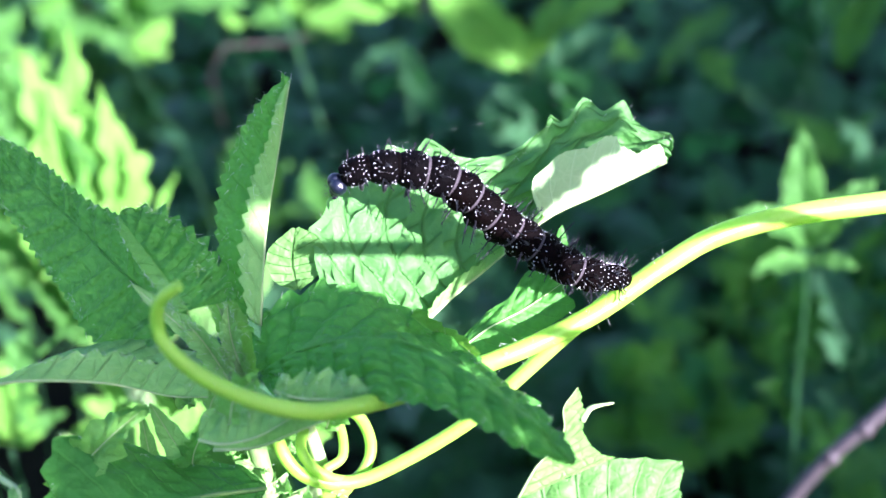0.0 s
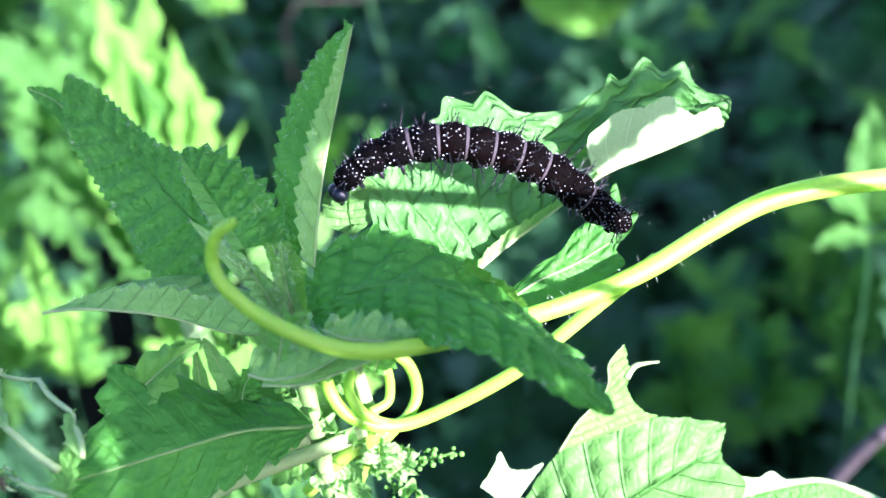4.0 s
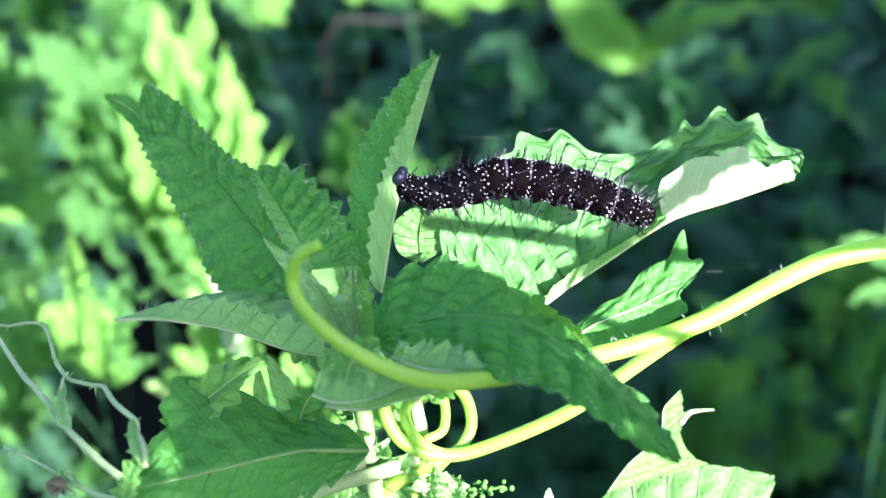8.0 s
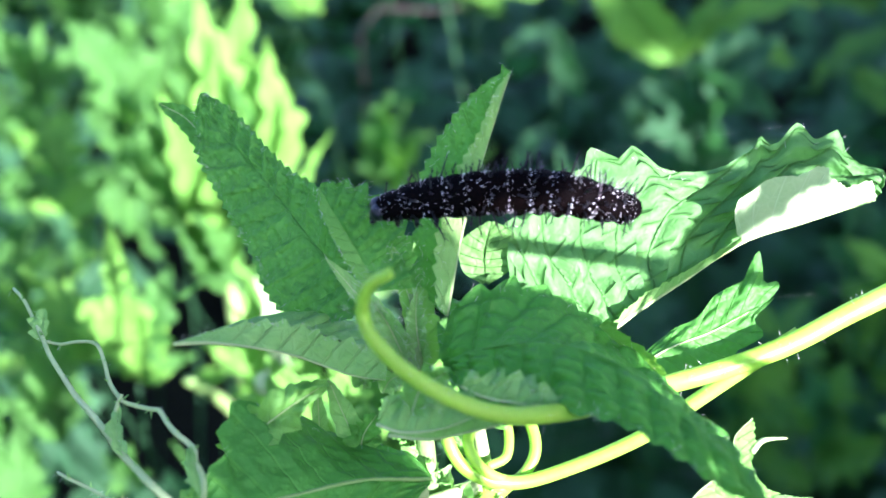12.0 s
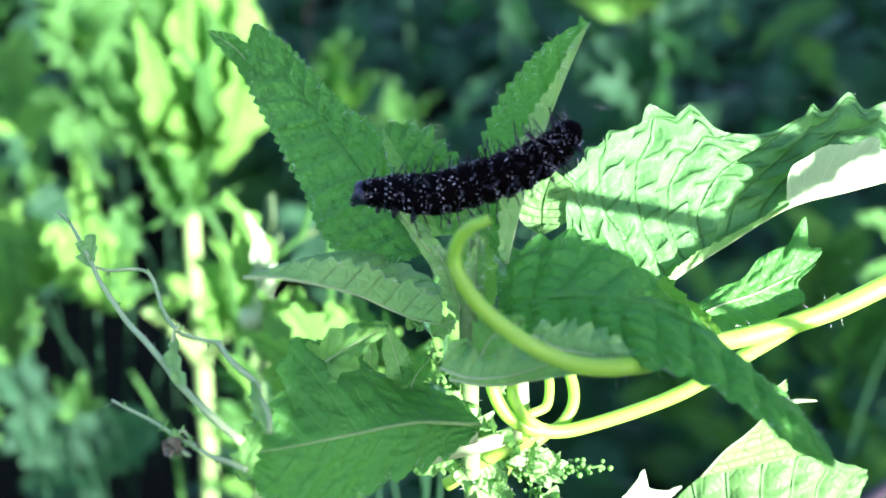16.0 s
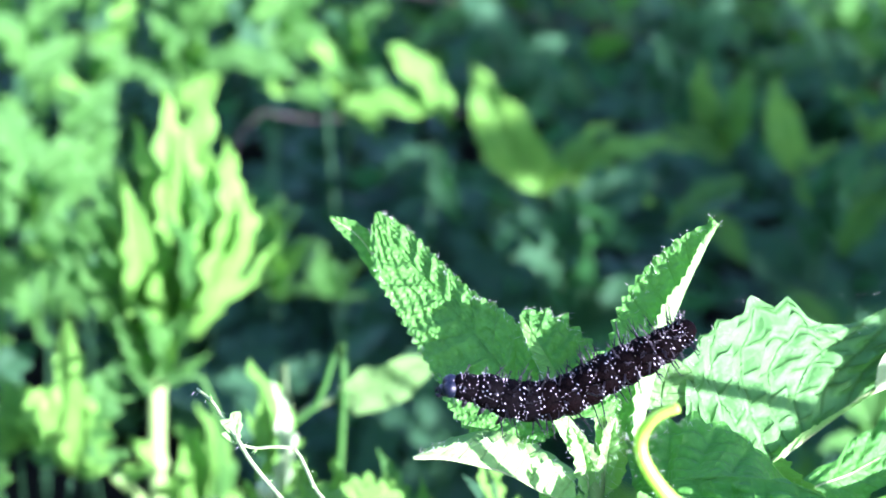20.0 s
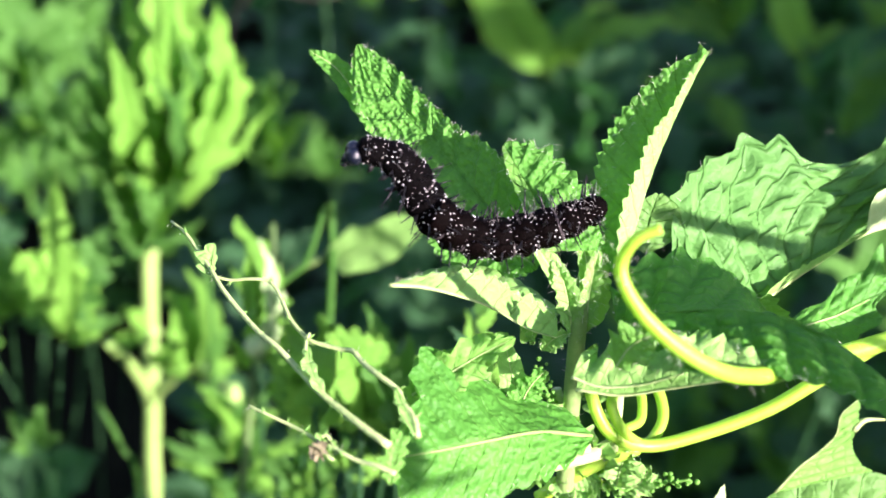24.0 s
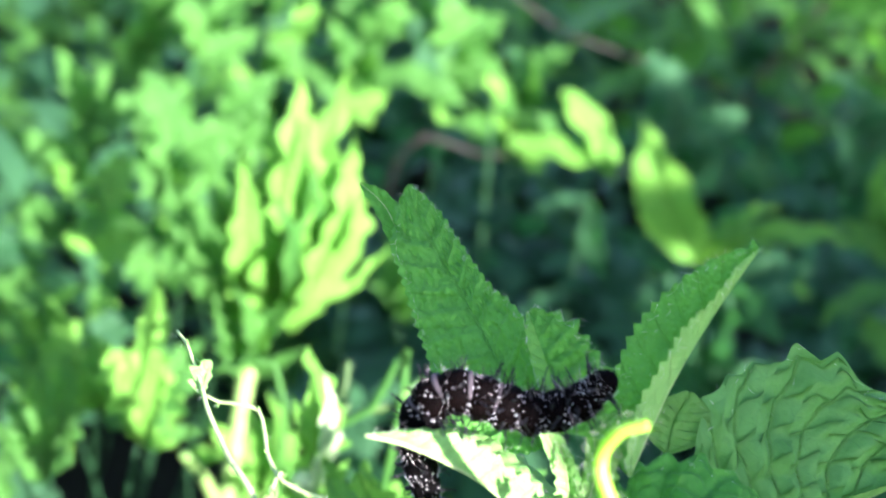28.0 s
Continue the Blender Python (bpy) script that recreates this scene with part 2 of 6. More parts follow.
STEM_FAR = plain_material("herb_stem_skin", (0.055, 0.12, 0.032), (0.11, 0.19, 0.05), 0.6, 200.0, 0.3)
PURPLE = plain_material("purple_stem_skin", (0.032, 0.026, 0.026), (0.060, 0.048, 0.048), 0.6, 300.0, 0.3)
DRY = plain_material("dry_stalk", (0.022, 0.018, 0.015), (0.05, 0.04, 0.033), 0.8, 300.0, 0.5)
RED = plain_material("red_petal", (0.15, 0.045, 0.025), (0.22, 0.075, 0.04), 0.6, 300.0, 0.3)
HAIR = plain_material("plant_hair", (0.55, 0.60, 0.45), (0.75, 0.78, 0.62), 0.5, 2000.0, 0.0)
HAIR_BACKLIT = plain_material("backlit_bristle", (0.16, 0.15, 0.15), (0.30, 0.29, 0.28), 0.45, 1500.0, 0.0)
BROWN = plain_material("withered_leaf_skin", (0.075, 0.072, 0.036), (0.20, 0.185, 0.10), 0.8, 900.0, 0.8)
# near black: the shade under the weeds is put into the soil colour
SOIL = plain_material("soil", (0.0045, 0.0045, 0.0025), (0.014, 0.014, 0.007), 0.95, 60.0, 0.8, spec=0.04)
VELVET = plain_material("black_velvet_skin", (0.0008, 0.0007, 0.0008), (0.0024, 0.0019, 0.0021), 0.65, 1500.0, 0.9, spec=0.02)
VELVET_BROWN = plain_material("brown_black_skin", (0.0006, 0.0005, 0.0005), (0.0028, 0.0014, 0.0013), 0.65, 1500.0, 0.9, spec=0.02)
BAND = plain_material("grey_skin_fold", (0.022, 0.017, 0.019), (0.055, 0.044, 0.047), 0.7, 1500.0, 0.6)
SPECK = plain_material("white_wart", (0.72, 0.70, 0.66), (0.85, 0.84, 0.80), 0.5, 1500.0, 0.2)
SPINE = plain_material("black_spine", (0.004, 0.004, 0.005), (0.014, 0.014, 0.017), 0.45, 1500.0, 0.2, spec=0.35)
# the blue in this black stands for reflected sky
HEAD = plain_material("glossy_black_head", (0.003, 0.004, 0.008), (0.006, 0.009, 0.020), 0.28, 1800.0, 0.6, spec=0.5)


# ---- mesh helpers ----
WORLD = {}
R_, U_, C_ = Vector((1, 0, 0)), Vector((0, 0.423, 0.906)), Vector((0, -0.906, 0.423))


def D(r, u, c):
    """A direction from right, up and towards the viewer."""
    return (R_ * r + U_ * u + C_ * c).normalized()


class Form:
    """Points, faces and uvs of one mesh."""

    def __init__(self):
        self.v, self.f, self.uv = [], [], {}

    def tube(self, pts, radii, n=8, cap=True):
        pts = [Vector(p) for p in pts]
        k = len(pts)
        b = len(self.v)
        side = None
        for i, p in enumerate(pts):
            t = (pts[min(i + 1, k - 1)] - pts[max(i - 1, 0)]).normalized()
            if side is None:
                side = t.cross(Vector((0.3, 0.5, 0.8))).normalized()
            side = (side - t * side.dot(t)).normalized()
            other = t.cross(side)
            r = radii[i] if isinstance(radii, (list, tuple)) else radii
            for j in range(n):
                a = 2 * math.pi * j / n
                self.v.append(p + (side * math.cos(a) + other * math.sin(a)) * r)
        for i in range(k - 1):
            for j in range(n):
                q = (j + 1) % n
                self.f.append((b + i * n + j, b + i * n + q, b + (i + 1) * n + q, b + (i + 1) * n + j))
        if cap:
            self.f.append(tuple(b + j for j in reversed(range(n))))
            self.f.append(tuple(b + (k - 1) * n + j for j in range(n)))
        return self

    def ball(self, c, r, n=8, m=5, squash=(1, 1, 1)):
        c, b = Vector(c), len(self.v)
        self.v.append(c + Vector((0, 0, r * squash[2])))
        for i in range(1, m):
            a = math.pi * i / m
            for j in range(n):
                q = 2 * math.pi * j / n
                self.v.append(c + Vector((r * math.sin(a) * math.cos(q) * squash[0], r * math.sin(a) * math.sin(q) * squash[1], r * math.cos(a) * squash[2])))
        self.v.append(c - Vector((0, 0, r * squash[2])))
        for j in range(n):
            q = (j + 1) % n
            self.f.append((b, b + 1 + j, b + 1 + q))
            for i in range(m - 2):
                self.f.append((b + 1 + i * n + j, b + 1 + (i + 1) * n + j, b + 1 + (i + 1) * n + q, b + 1 + i * n + q))
            self.f.append((len(self.v) - 1, b + 1 + (m - 2) * n + q, b + 1 + (m - 2) * n + j))
        return self

    def spike(self, p, d, length, r, n=4):
        d = Vector(d).normalized()
        return self.tube([Vector(p), Vector(p) + d * length * 0.6, Vector(p) + d * length], [r, r * 0.6, r * 0.12], n)

    def mesh(self, name, material, origin=(0, 0, 0), smooth=True):
        o = Vector(origin)
        me = bpy.data.meshes.new(name)
        me.from_pydata([tuple(p - o) for p in self.v], [], self.f)
        if self.uv:
            layer = me.uv_layers.new(name="UVMap")
            idx = np.empty(len(me.loops), dtype=np.int32)
            me.loops.foreach_get("vertex_index", idx)
            flat = np.zeros((len(me.loops), 2), dtype=np.float32)
            table = np.zeros((len(self.v), 2), dtype=np.float32)
            for i, q in self.uv.items():
                table[i] = q
            flat[:] = table[idx]
            layer.data.foreach_set("uv", flat.ravel())
        if smooth:
            me.polygons.foreach_set("use_smooth", [True] * len(me.polygons))
        me.materials.append(material)
        me.update()
        return me

    def middle(self):
        xs = np.array([tuple(p) for p in self.v])
        return Vector((xs.min(0) + xs.max(0)) / 2)


def thing(name, at, label, category, group="", kind=""):
    ob = tagged(new(name), label, category, group, kind)
    ob.location = at
    WORLD[ob] = Vector(at)
    return ob


def part(name, form, material, parent, label="", kind=""):
    """Link a form as one mesh under a thing or a part."""
    c = form.middle()
    ob = new(name, form.mesh(name, material, c))
    ob.parent = parent
    ob.location = c - WORLD[parent]
    WORLD[ob] = c
    return tagged(ob, label, kind=kind) if label or kind else ob


def smooth_line(pts, n):
    """n + 1 points of a Catmull-Rom curve through pts."""
    p = [Vector(q) for q in pts]
    p = [p[0] * 2 - p[1]] + p + [p[-1] * 2 - p[-2]]
    k = len(p) - 3
    out = []
    for i in range(n + 1):
        s = min(i / n * k, k - 1e-6)
        j, f = int(s), s - int(s)
        a, b, c, d = p[j:j + 4]
        out.append(0.5 * (2 * b + (c - a) * f + (2 * a - 5 * b + 4 * c - d) * f * f + (3 * b - a - 3 * c + d) * f ** 3))
    return out


def even(line, n=60):
    """The same line, in n equal steps."""
    cum = [0.0]
    for a, b in zip(line, line[1:]):
        cum.append(cum[-1] + (b - a).length)
    out, j = [], 0
    for i in range(n + 1):
        s = cum[-1] * i / n
        while j < len(line) - 2 and cum[j + 1] < s:
            j += 1
        g = cum[j + 1] - cum[j]
        out.append(line[j].lerp(line[j + 1], (s - cum[j]) / g if g else 0))
    return out


def saw(x):
    f = x - math.floor(x)
    return f / 0.72 if f < 0.72 else (1 - f) / 0.28


def wing(form, mid, width, toward, teeth=14, tooth=0.16, belly=0.42, span=(0.0, 1.0), sweep=(0.0, 0.35), quilt=0.05, curl=0.0, bite=None, cells=10, rank=3.0, lobe=0.0, blunt=0.0, flutter=0.0, seed=0, sign=1, per=7, ribs=9.0, point=0.75):
    """One half of a leaf blade, from the midrib outwards."""
    rnd = random.Random(seed)
    n = teeth * per
    line = smooth_line(mid, n)
    jit = [rnd.uniform(0.75, 1.25) for _ in range(teeth + 2)]
    toward = Vector(toward)
    b = len(form.v)
    rows = []
    length = sum((line[i + 1] - line[i]).length for i in range(n))
    for i in range(n + 1):
        u = i / n
        t = (line[min(i + 1, n)] - line[max(i - 1, 0)]).normalized()
        d = (toward - t * toward.dot(t)).normalized()
        nn = t.cross(d) * sign
        w = max(0.0, math.sin(math.pi * max(0.0, min(1.0, u)) ** (math.log(0.5) / math.log(belly)))) ** (point - 0.2 * lobe)
        w = max(w, lobe * (1 - u) ** 1.5, blunt * u ** 6)
        k = int(u * teeth)
        edge = 1 + tooth * (saw(u * teeth) * jit[k] - 0.5)
        row = []
        for j in range(cells + 1):
            v = j / cells
            r = width * w * v * (edge if j == cells else (1 + (edge - 1) * v ** 3))
            sw = (sweep[0] + (sweep[1] - sweep[0]) * u) * width * w * v
            c = (v * v) * curl * width * w
            phase = u * ribs - v * 0.9
            cell = 0.55 + 0.45 * abs(math.sin(math.pi * (v * rank + 0.5 * math.floor(phase)))) ** 0.6
            q = quilt * width * 1.2 * (abs(math.sin(math.pi * phase)) ** 0.6 * cell * math.sin(math.pi * min(1, v * 0.9 + 0.06)) - 0.4)
            q += quilt * 0.4 * width * math.sin(u * 31 + seed) * math.sin(v * 7 + u * 15) * v
            q += flutter * width * v * v * math.sin(u * 19 + seed * 1.7)
            p = line[i] + d * (r * math.cos(curl * v * 0.5)) + t * sw + nn * (c + q)
            row.append(len(form.v))
            form.uv[len(form.v)] = (u, 0.5 + 0.5 * v)
            form.v.append(p)
        rows.append(row)
    for i in range(n):
        for j in range(cells):
            u, v = (i + 0.5) / n, (j + 0.5) / cells
            if not span[0] <= u <= span[1] or (bite and bite(u, v)):
                continue
            f = (rows[i][j], rows[i][j + 1], rows[i + 1][j + 1], rows[i + 1][j])
            form.f.append(f if sign > 0 else f[::-1])
    return form


def blade(form, mid, rim, n=80, cells=14, teeth=0, tooth=0.0, spikes=(), gnaw=0.0, quilt=0.0, ribs=9.0, rank=3.0, slant=0.9, arch=0.0, dome=0.8, spaced=True, seed=0, sign=1):
    """One half of a leaf blade between its midrib and its rim; teeth, single spikes and gnawed edges on the rim, puffed cells between the veins (metres)."""
    rnd = random.Random(seed)
    a, b = (even(smooth_line(q, 160), n) if spaced else smooth_line(q, n) for q in (mid, rim))
    jit = [rnd.uniform(0.7, 1.25) for _ in range(teeth + 2)]
    off = rnd.uniform(0, 50)
    rows = []
    for i in range(n + 1):
        u = i / n
        along = (a[min(i + 1, n)] - a[max(i - 1, 0)] + b[min(i + 1, n)] - b[max(i - 1, 0)]).normalized()
        across = b[i] - a[i]
        w = across.length
        d = across.normalized() if w > 1e-7 else Vector((0, 0, 1))
        nn = along.cross(d) * sign
        nn = nn.normalized() if nn.length > 1e-4 else Vector((0, -1, 0))
        room = min(1.0, w / 0.003)
        out = tooth * (saw(u * teeth) * jit[int(u * teeth)] - 0.4) * room if teeth else 0.0
        out += sum(h * max(0.0, 1 - abs(u - c) / g) for c, h, g in spikes)
        out += gnaw * (noise.noise((u * 22 + off, 0, 0)) + 0.6 * noise.noise((u * 60 + off, 3, 0)))
        row = []
        for j in range(cells + 1):
            v = j / cells
            phase = u * ribs - slant * v
            cell = abs(math.sin(math.pi * phase)) ** dome * (0.4 + 0.6 * abs(math.sin(math.pi * (v * rank + 0.35 * math.sin(phase * 2.1 + seed)))) ** dome)
            q = quilt * room * (cell - 0.5) * min(1.0, v * 5) * min(1.0, (1.02 - v) * 6)
            q += quilt * 0.5 * noise.noise((u * 9 + off, v * 5, 1))
            row.append(len(form.v))
            form.uv[len(form.v)] = (u, 0.5 + 0.5 * v)
            form.v.append(a[i] + across * v + d * out * v ** 4 + nn * (q + arch * w * 4 * v * (1 - v)))
        rows.append(row)
    for i in range(n):
        for j in range(cells):
            f = (rows[i][j], rows[i][j + 1], rows[i + 1][j + 1], rows[i + 1][j])
            form.f.append(f if sign > 0 else f[::-1])
    return form


def broad_leaf(parent, mid, rims, material, rib=0.00035, label="", rib_material=None, hairs=0, name="leaf", **extra):
    """A leaf of a plant: one or two half blades, a raised midrib, hairs along the rim."""
    form = Form()
    for i, (rim, *more) in enumerate(rims):
        opts = dict(extra, seed=len(WORLD) + i)
        if more:
            opts.update(more[0])
        blade(form, mid, rim, sign=1 if i == 0 else -1, **opts)
    ob = part(name, form, material, parent, label)
    if rib:
        part("midrib", Form().tube(smooth_line(mid, 24), [0.7 * rib * (1 - 0.7 * i / 24) for i in range(25)], 6), rib_material or BARE, ob)
    if hairs:
        h, rnd = Form(), random.Random(len(WORLD))
        edge = [k for k, q in form.uv.items() if q[1] > 0.9]
        for _ in range(hairs):
            p = form.v[rnd.choice(edge)]
            h.spike(p, Vector((rnd.gauss(0, 1), rnd.gauss(-0.6, 1), rnd.gauss(0.5, 1))), rnd.uniform(0.0005, 0.0011), 0.00002, 3)
        part("hairs", h, HAIR, ob, "fine pale stinging hairs", "stuff")
    return ob


def leaf(parent, mid, wings, material=None, rib=0.00035, name="leaf", label="", rib_material=None, hairs=0, **extra):
    """A leaf of a plant: blade of one or two wings, a raised midrib, edge hairs."""
    form = Form()
    for i, (width, toward, *more) in enumerate(wings):
        opts = dict(extra)
        if more:
            opts.update(more[0])
        opts.setdefault("seed", len(WORLD) + i)
        wing(form, mid, width, toward, sign=1 if i == 0 else -1, **opts)
    used = sorted({k for f in form.f for k in f})
    back = {k: i for i, k in enumerate(used)}
    clean = Form()
    clean.v = [form.v[k] for k in used]
    clean.f = [tuple(back[k] for k in f) for f in form.f]
    clean.uv = {back[k]: form.uv[k] for k in used}
    blade = part(name, clean, material or LEAF, parent, label)
    line = smooth_line(mid, 24)
    if rib:
        part("midrib", Form().tube(line, [0.7 * rib * (1 - 0.75 * i / 24) for i in range(25)], 6), rib_material or BARE, blade)
    if hairs:
        h = Form()
        rnd = random.Random(len(WORLD))
        rim = [k for k, q in clean.uv.items() if q[1] > 0.8]
        for _ in range(hairs):
            k = rnd.choice(rim)
            p = clean.v[k]
            d = Vector((rnd.gauss(0, 1), rnd.gauss(-0.6, 1), rnd.gauss(0.5, 1)))
            h.spike(p, d, rnd.uniform(0.0005, 0.0011), 0.00002, 3)
        part("hairs", h, HAIR, blade, "fine pale stinging hairs", "stuff")
    return blade


def stalk(parent, pts, r0, r1, material=None, name="stem", n=8, steps=24, label="", hairs=0):
    line = smooth_line(pts, steps)
    ob = part(name, Form().tube(line, [r0 + (r1 - r0) * i / steps for i in range(steps + 1)], n), material or STEM, parent, label)
    if hairs:
        h = Form()
        rnd = random.Random(hairs)
        for _ in range(hairs):
            i = rnd.randrange(steps)
            p = line[i].lerp(line[i + 1], rnd.random())
            d = Vector((rnd.gauss(0, 1), rnd.gauss(0, 1), rnd.gauss(0, 1))).normalized()
            h.spike(p + d * r0 * 0.9, d, rnd.uniform(0.0003, 0.0009), 0.000022, 3)
        part("hairs", h, HAIR, ob, "fine pale hairs", "stuff")
    return ob


# ---- ground ----
def build_ground():
    f = Form()
    xs = [-400, -60, -12, -4, -2] + [i * 0.12 for i in range(-14, 15)] + [2, 4, 12, 60, 400]
    ys = [-400, -60, -12, -4, -1.5, -0.6] + [i * 0.12 for i in range(-3, 36)] + [5, 8, 20, 60, 400]
    for y in ys:
        for x in xs:
            near = 1 if abs(x) < 5 and abs(y) < 6 else 0
            f.v.append(Vector((x, y, near * (0.05 * noise.noise((x * 2, y * 2, 0)) + 0.02 * noise.noise((x * 9, y * 9, 4))) - 0.03)))
    w = len(xs)
    for j in range(len(ys) - 1):
        for i in range(w - 1):
            f.f.append((j * w + i, j * w + i + 1, (j + 1) * w + i + 1, (j + 1) * w + i))
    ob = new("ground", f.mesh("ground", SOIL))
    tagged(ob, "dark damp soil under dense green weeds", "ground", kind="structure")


build_ground()


# ---- the nettle in front, with its eaten leaves ----
nettle = thing("nettle_plant", (0.0029, 0.1500, -0.0200), "green stinging nettle with toothed, partly eaten leaves", "nettle")


def build_nettle():
    # main stem, from the ground to the tip
    stalk(nettle, [(0.0029, 0.1500, -0.0200), (0.0172, 0.1500, 0.2952), (-0.0014, 0.1490, 0.4022), (-0.0084, 0.1470, 0.4461), (-0.0099, 0.1470, 0.4595), (-0.0110, 0.1470, 0.4705), (-0.0110, 0.1480, 0.4783)], 0.0014, 0.0010, STEM, "stem", 10, 30, "pale green hairy square stem", 220)
    # broad leaf that rises to the left
    broad_leaf(nettle, [(-0.0169, 0.1485, 0.4755), (-0.0211, 0.1540, 0.4787), (-0.0249, 0.1580, 0.4814), (-0.0306, 0.1650, 0.4852), (-0.0369, 0.1720, 0.4891), (-0.0394, 0.1755, 0.4922)],
               [([(-0.0153, 0.1495, 0.4787), (-0.0181, 0.1530, 0.4829), (-0.0227, 0.1590, 0.4862), (-0.0267, 0.1630, 0.4870), (-0.0308, 0.1680, 0.4888), (-0.0350, 0.1730, 0.4909), (-0.0390, 0.1755, 0.4924)], dict(teeth=24, tooth=0.0004)),
                ([(-0.0188, 0.1470, 0.4751), (-0.0242, 0.1500, 0.4724), (-0.0287, 0.1540, 0.4744), (-0.0310, 0.1580, 0.4771), (-0.0336, 0.1620, 0.4798), (-0.0367, 0.1660, 0.4831), (-0.0394, 0.1700, 0.4865), (-0.0399, 0.1740, 0.4900), (-0.0396, 0.1755, 0.4920)], dict(teeth=30, tooth=0.00055))],
               LEAF, n=180, cells=24, quilt=0.0007, ribs=12.0, rank=5.0, hairs=240, label="shaded green nettle leaf with a bitten tip", rib_material=LEAF, rib=0.0003)
    # thin torn tip beside it
    leaf(nettle, [(-0.0354, 0.1720, 0.4811), (-0.0408, 0.1760, 0.4877), (-0.0455, 0.1780, 0.4900)], [(0.0016, D(-0.5, -0.7, 0.3)), (0.0016, D(0.5, 0.7, 0.3))], LEAF, teeth=7, rib=0.0002)
    # shorter leaf in front of it, its near margin folded up
    mid = [(-0.0149, 0.1460, 0.4793), (-0.0180, 0.1495, 0.4836), (-0.0208, 0.1525, 0.4869), (-0.0222, 0.1545, 0.4884)]
    broad_leaf(nettle, mid, [([(-0.0092, 0.1470, 0.4796), (-0.0111, 0.1490, 0.4839), (-0.0130, 0.1510, 0.4862), (-0.0160, 0.1530, 0.4882), (-0.0190, 0.1545, 0.4890), (-0.0219, 0.1550, 0.4886)], dict(teeth=9, tooth=0.0013))], LEAF, n=90, cells=16, quilt=0.0007, ribs=8.0, rank=4.0, hairs=90, rib=0, label="short nettle leaf with a serrated rim")
    broad_leaf(nettle, mid, [([(-0.0163, 0.1455, 0.4792), (-0.0195, 0.1490, 0.4829), (-0.0218, 0.1520, 0.4865), (-0.0224, 0.1545, 0.4882)], dict(teeth=8, tooth=0.0004))], LEAF_YOUNG, n=60, cells=5, quilt=0.0003, hairs=50, rib=0, label="pale folded leaf margin")
    # upright leaf folded along its midrib
    leaf(nettle, [(-0.0073, 0.1460, 0.4763), (-0.0055, 0.1500, 0.4857), (-0.0032, 0.1530, 0.4935), (-0.0005, 0.1540, 0.5026)],
         [(0.0066, D(-0.95, 0.1, -0.35))], LEAF, teeth=19, tooth=0.10, belly=0.42, blunt=0.2, quilt=0.06, hairs=90, label="upright nettle leaf folded along its midrib")
    leaf(nettle, [(-0.0072, 0.1455, 0.4766), (-0.0054, 0.1495, 0.4860), (-0.0031, 0.1525, 0.4937), (-0.0005, 0.1535, 0.5028)],
         [(0.0031, D(-0.85, 0.0, 0.6), dict(sweep=(0.1, 0.5)))], LEAF_PALE, teeth=18, tooth=0.22, belly=0.30, quilt=0.08, flutter=0.08, hairs=60, rib=0, label="pale underside of the folded leaf half")
    # leaf on which the walk begins: upper half whole, lower half eaten back to a flap
    mid = [(0.0104, 0.1505, 0.4709), (0.0156, 0.1540, 0.4733), (0.0207, 0.1580, 0.4748), (0.0287, 0.1625, 0.4782), (0.0364, 0.1640, 0.4803), (0.0449, 0.1650, 0.4830)]
    broad_leaf(nettle, mid, [([(0.0087, 0.1500, 0.4704), (0.0033, 0.1500, 0.4727), (0.0004, 0.1510, 0.4767), (-0.0003, 0.1530, 0.4809), (0.0003, 0.1560, 0.4838), (0.0039, 0.1600, 0.4858), (0.0087, 0.1630, 0.4874), (0.0150, 0.1645, 0.4883), (0.0196, 0.1650, 0.4865), (0.0251, 0.1665, 0.4862), (0.0301, 0.1680, 0.4881), (0.0351, 0.1690, 0.4892), (0.0402, 0.1697, 0.4885), (0.0433, 0.1680, 0.4865), (0.0459, 0.1658, 0.4864), (0.0454, 0.1655, 0.4838)],)],
               LEAF_OLD, n=150, cells=30, spaced=False, spikes=((0.425, 0.0026, 0.022), (0.475, 0.0019, 0.03), (0.678, 0.0016, 0.014), (0.735, 0.0022, 0.028), (0.80, 0.0019, 0.03), (0.25, 0.0009, 0.02), (0.31, 0.0009, 0.02), (0.36, 0.0010, 0.02)), gnaw=0.0003,
               quilt=0.0018, dome=0.7, ribs=10.0, rank=5.0, slant=3.5, rib=0.0006, hairs=60, label="sunlit nettle leaf half eaten away")
    broad_leaf(nettle, [(0.0282, 0.1610, 0.4791), (0.0362, 0.1628, 0.4809), (0.0445, 0.1640, 0.4835)], [([(0.0274, 0.1600, 0.4804), (0.0268, 0.1588, 0.4848), (0.0306, 0.1600, 0.4876), (0.0342, 0.1612, 0.4877), (0.0374, 0.1625, 0.4884), (0.0389, 0.1630, 0.4865), (0.0410, 0.1632, 0.4854), (0.0436, 0.1637, 0.4860), (0.0447, 0.1640, 0.4840)], dict(gnaw=0.00045, spaced=False))], LEAF_PALE_LIT, n=70, cells=8, quilt=0.00012, rib=0, label="pale underside of a folded leaf remnant")
    broad_leaf(nettle, [(0.0114, 0.1505, 0.4717), (0.0155, 0.1535, 0.4735), (0.0206, 0.1572, 0.4751), (0.0285, 0.1615, 0.4787)], [([(0.0116, 0.1500, 0.4730), (0.0153, 0.1528, 0.4754), (0.0203, 0.1565, 0.4766), (0.0280, 0.1600, 0.4800)], dict(gnaw=0.0005))], LEAF_PALE, n=60, cells=3, rib=0, label="ragged pale remnant along the midrib")
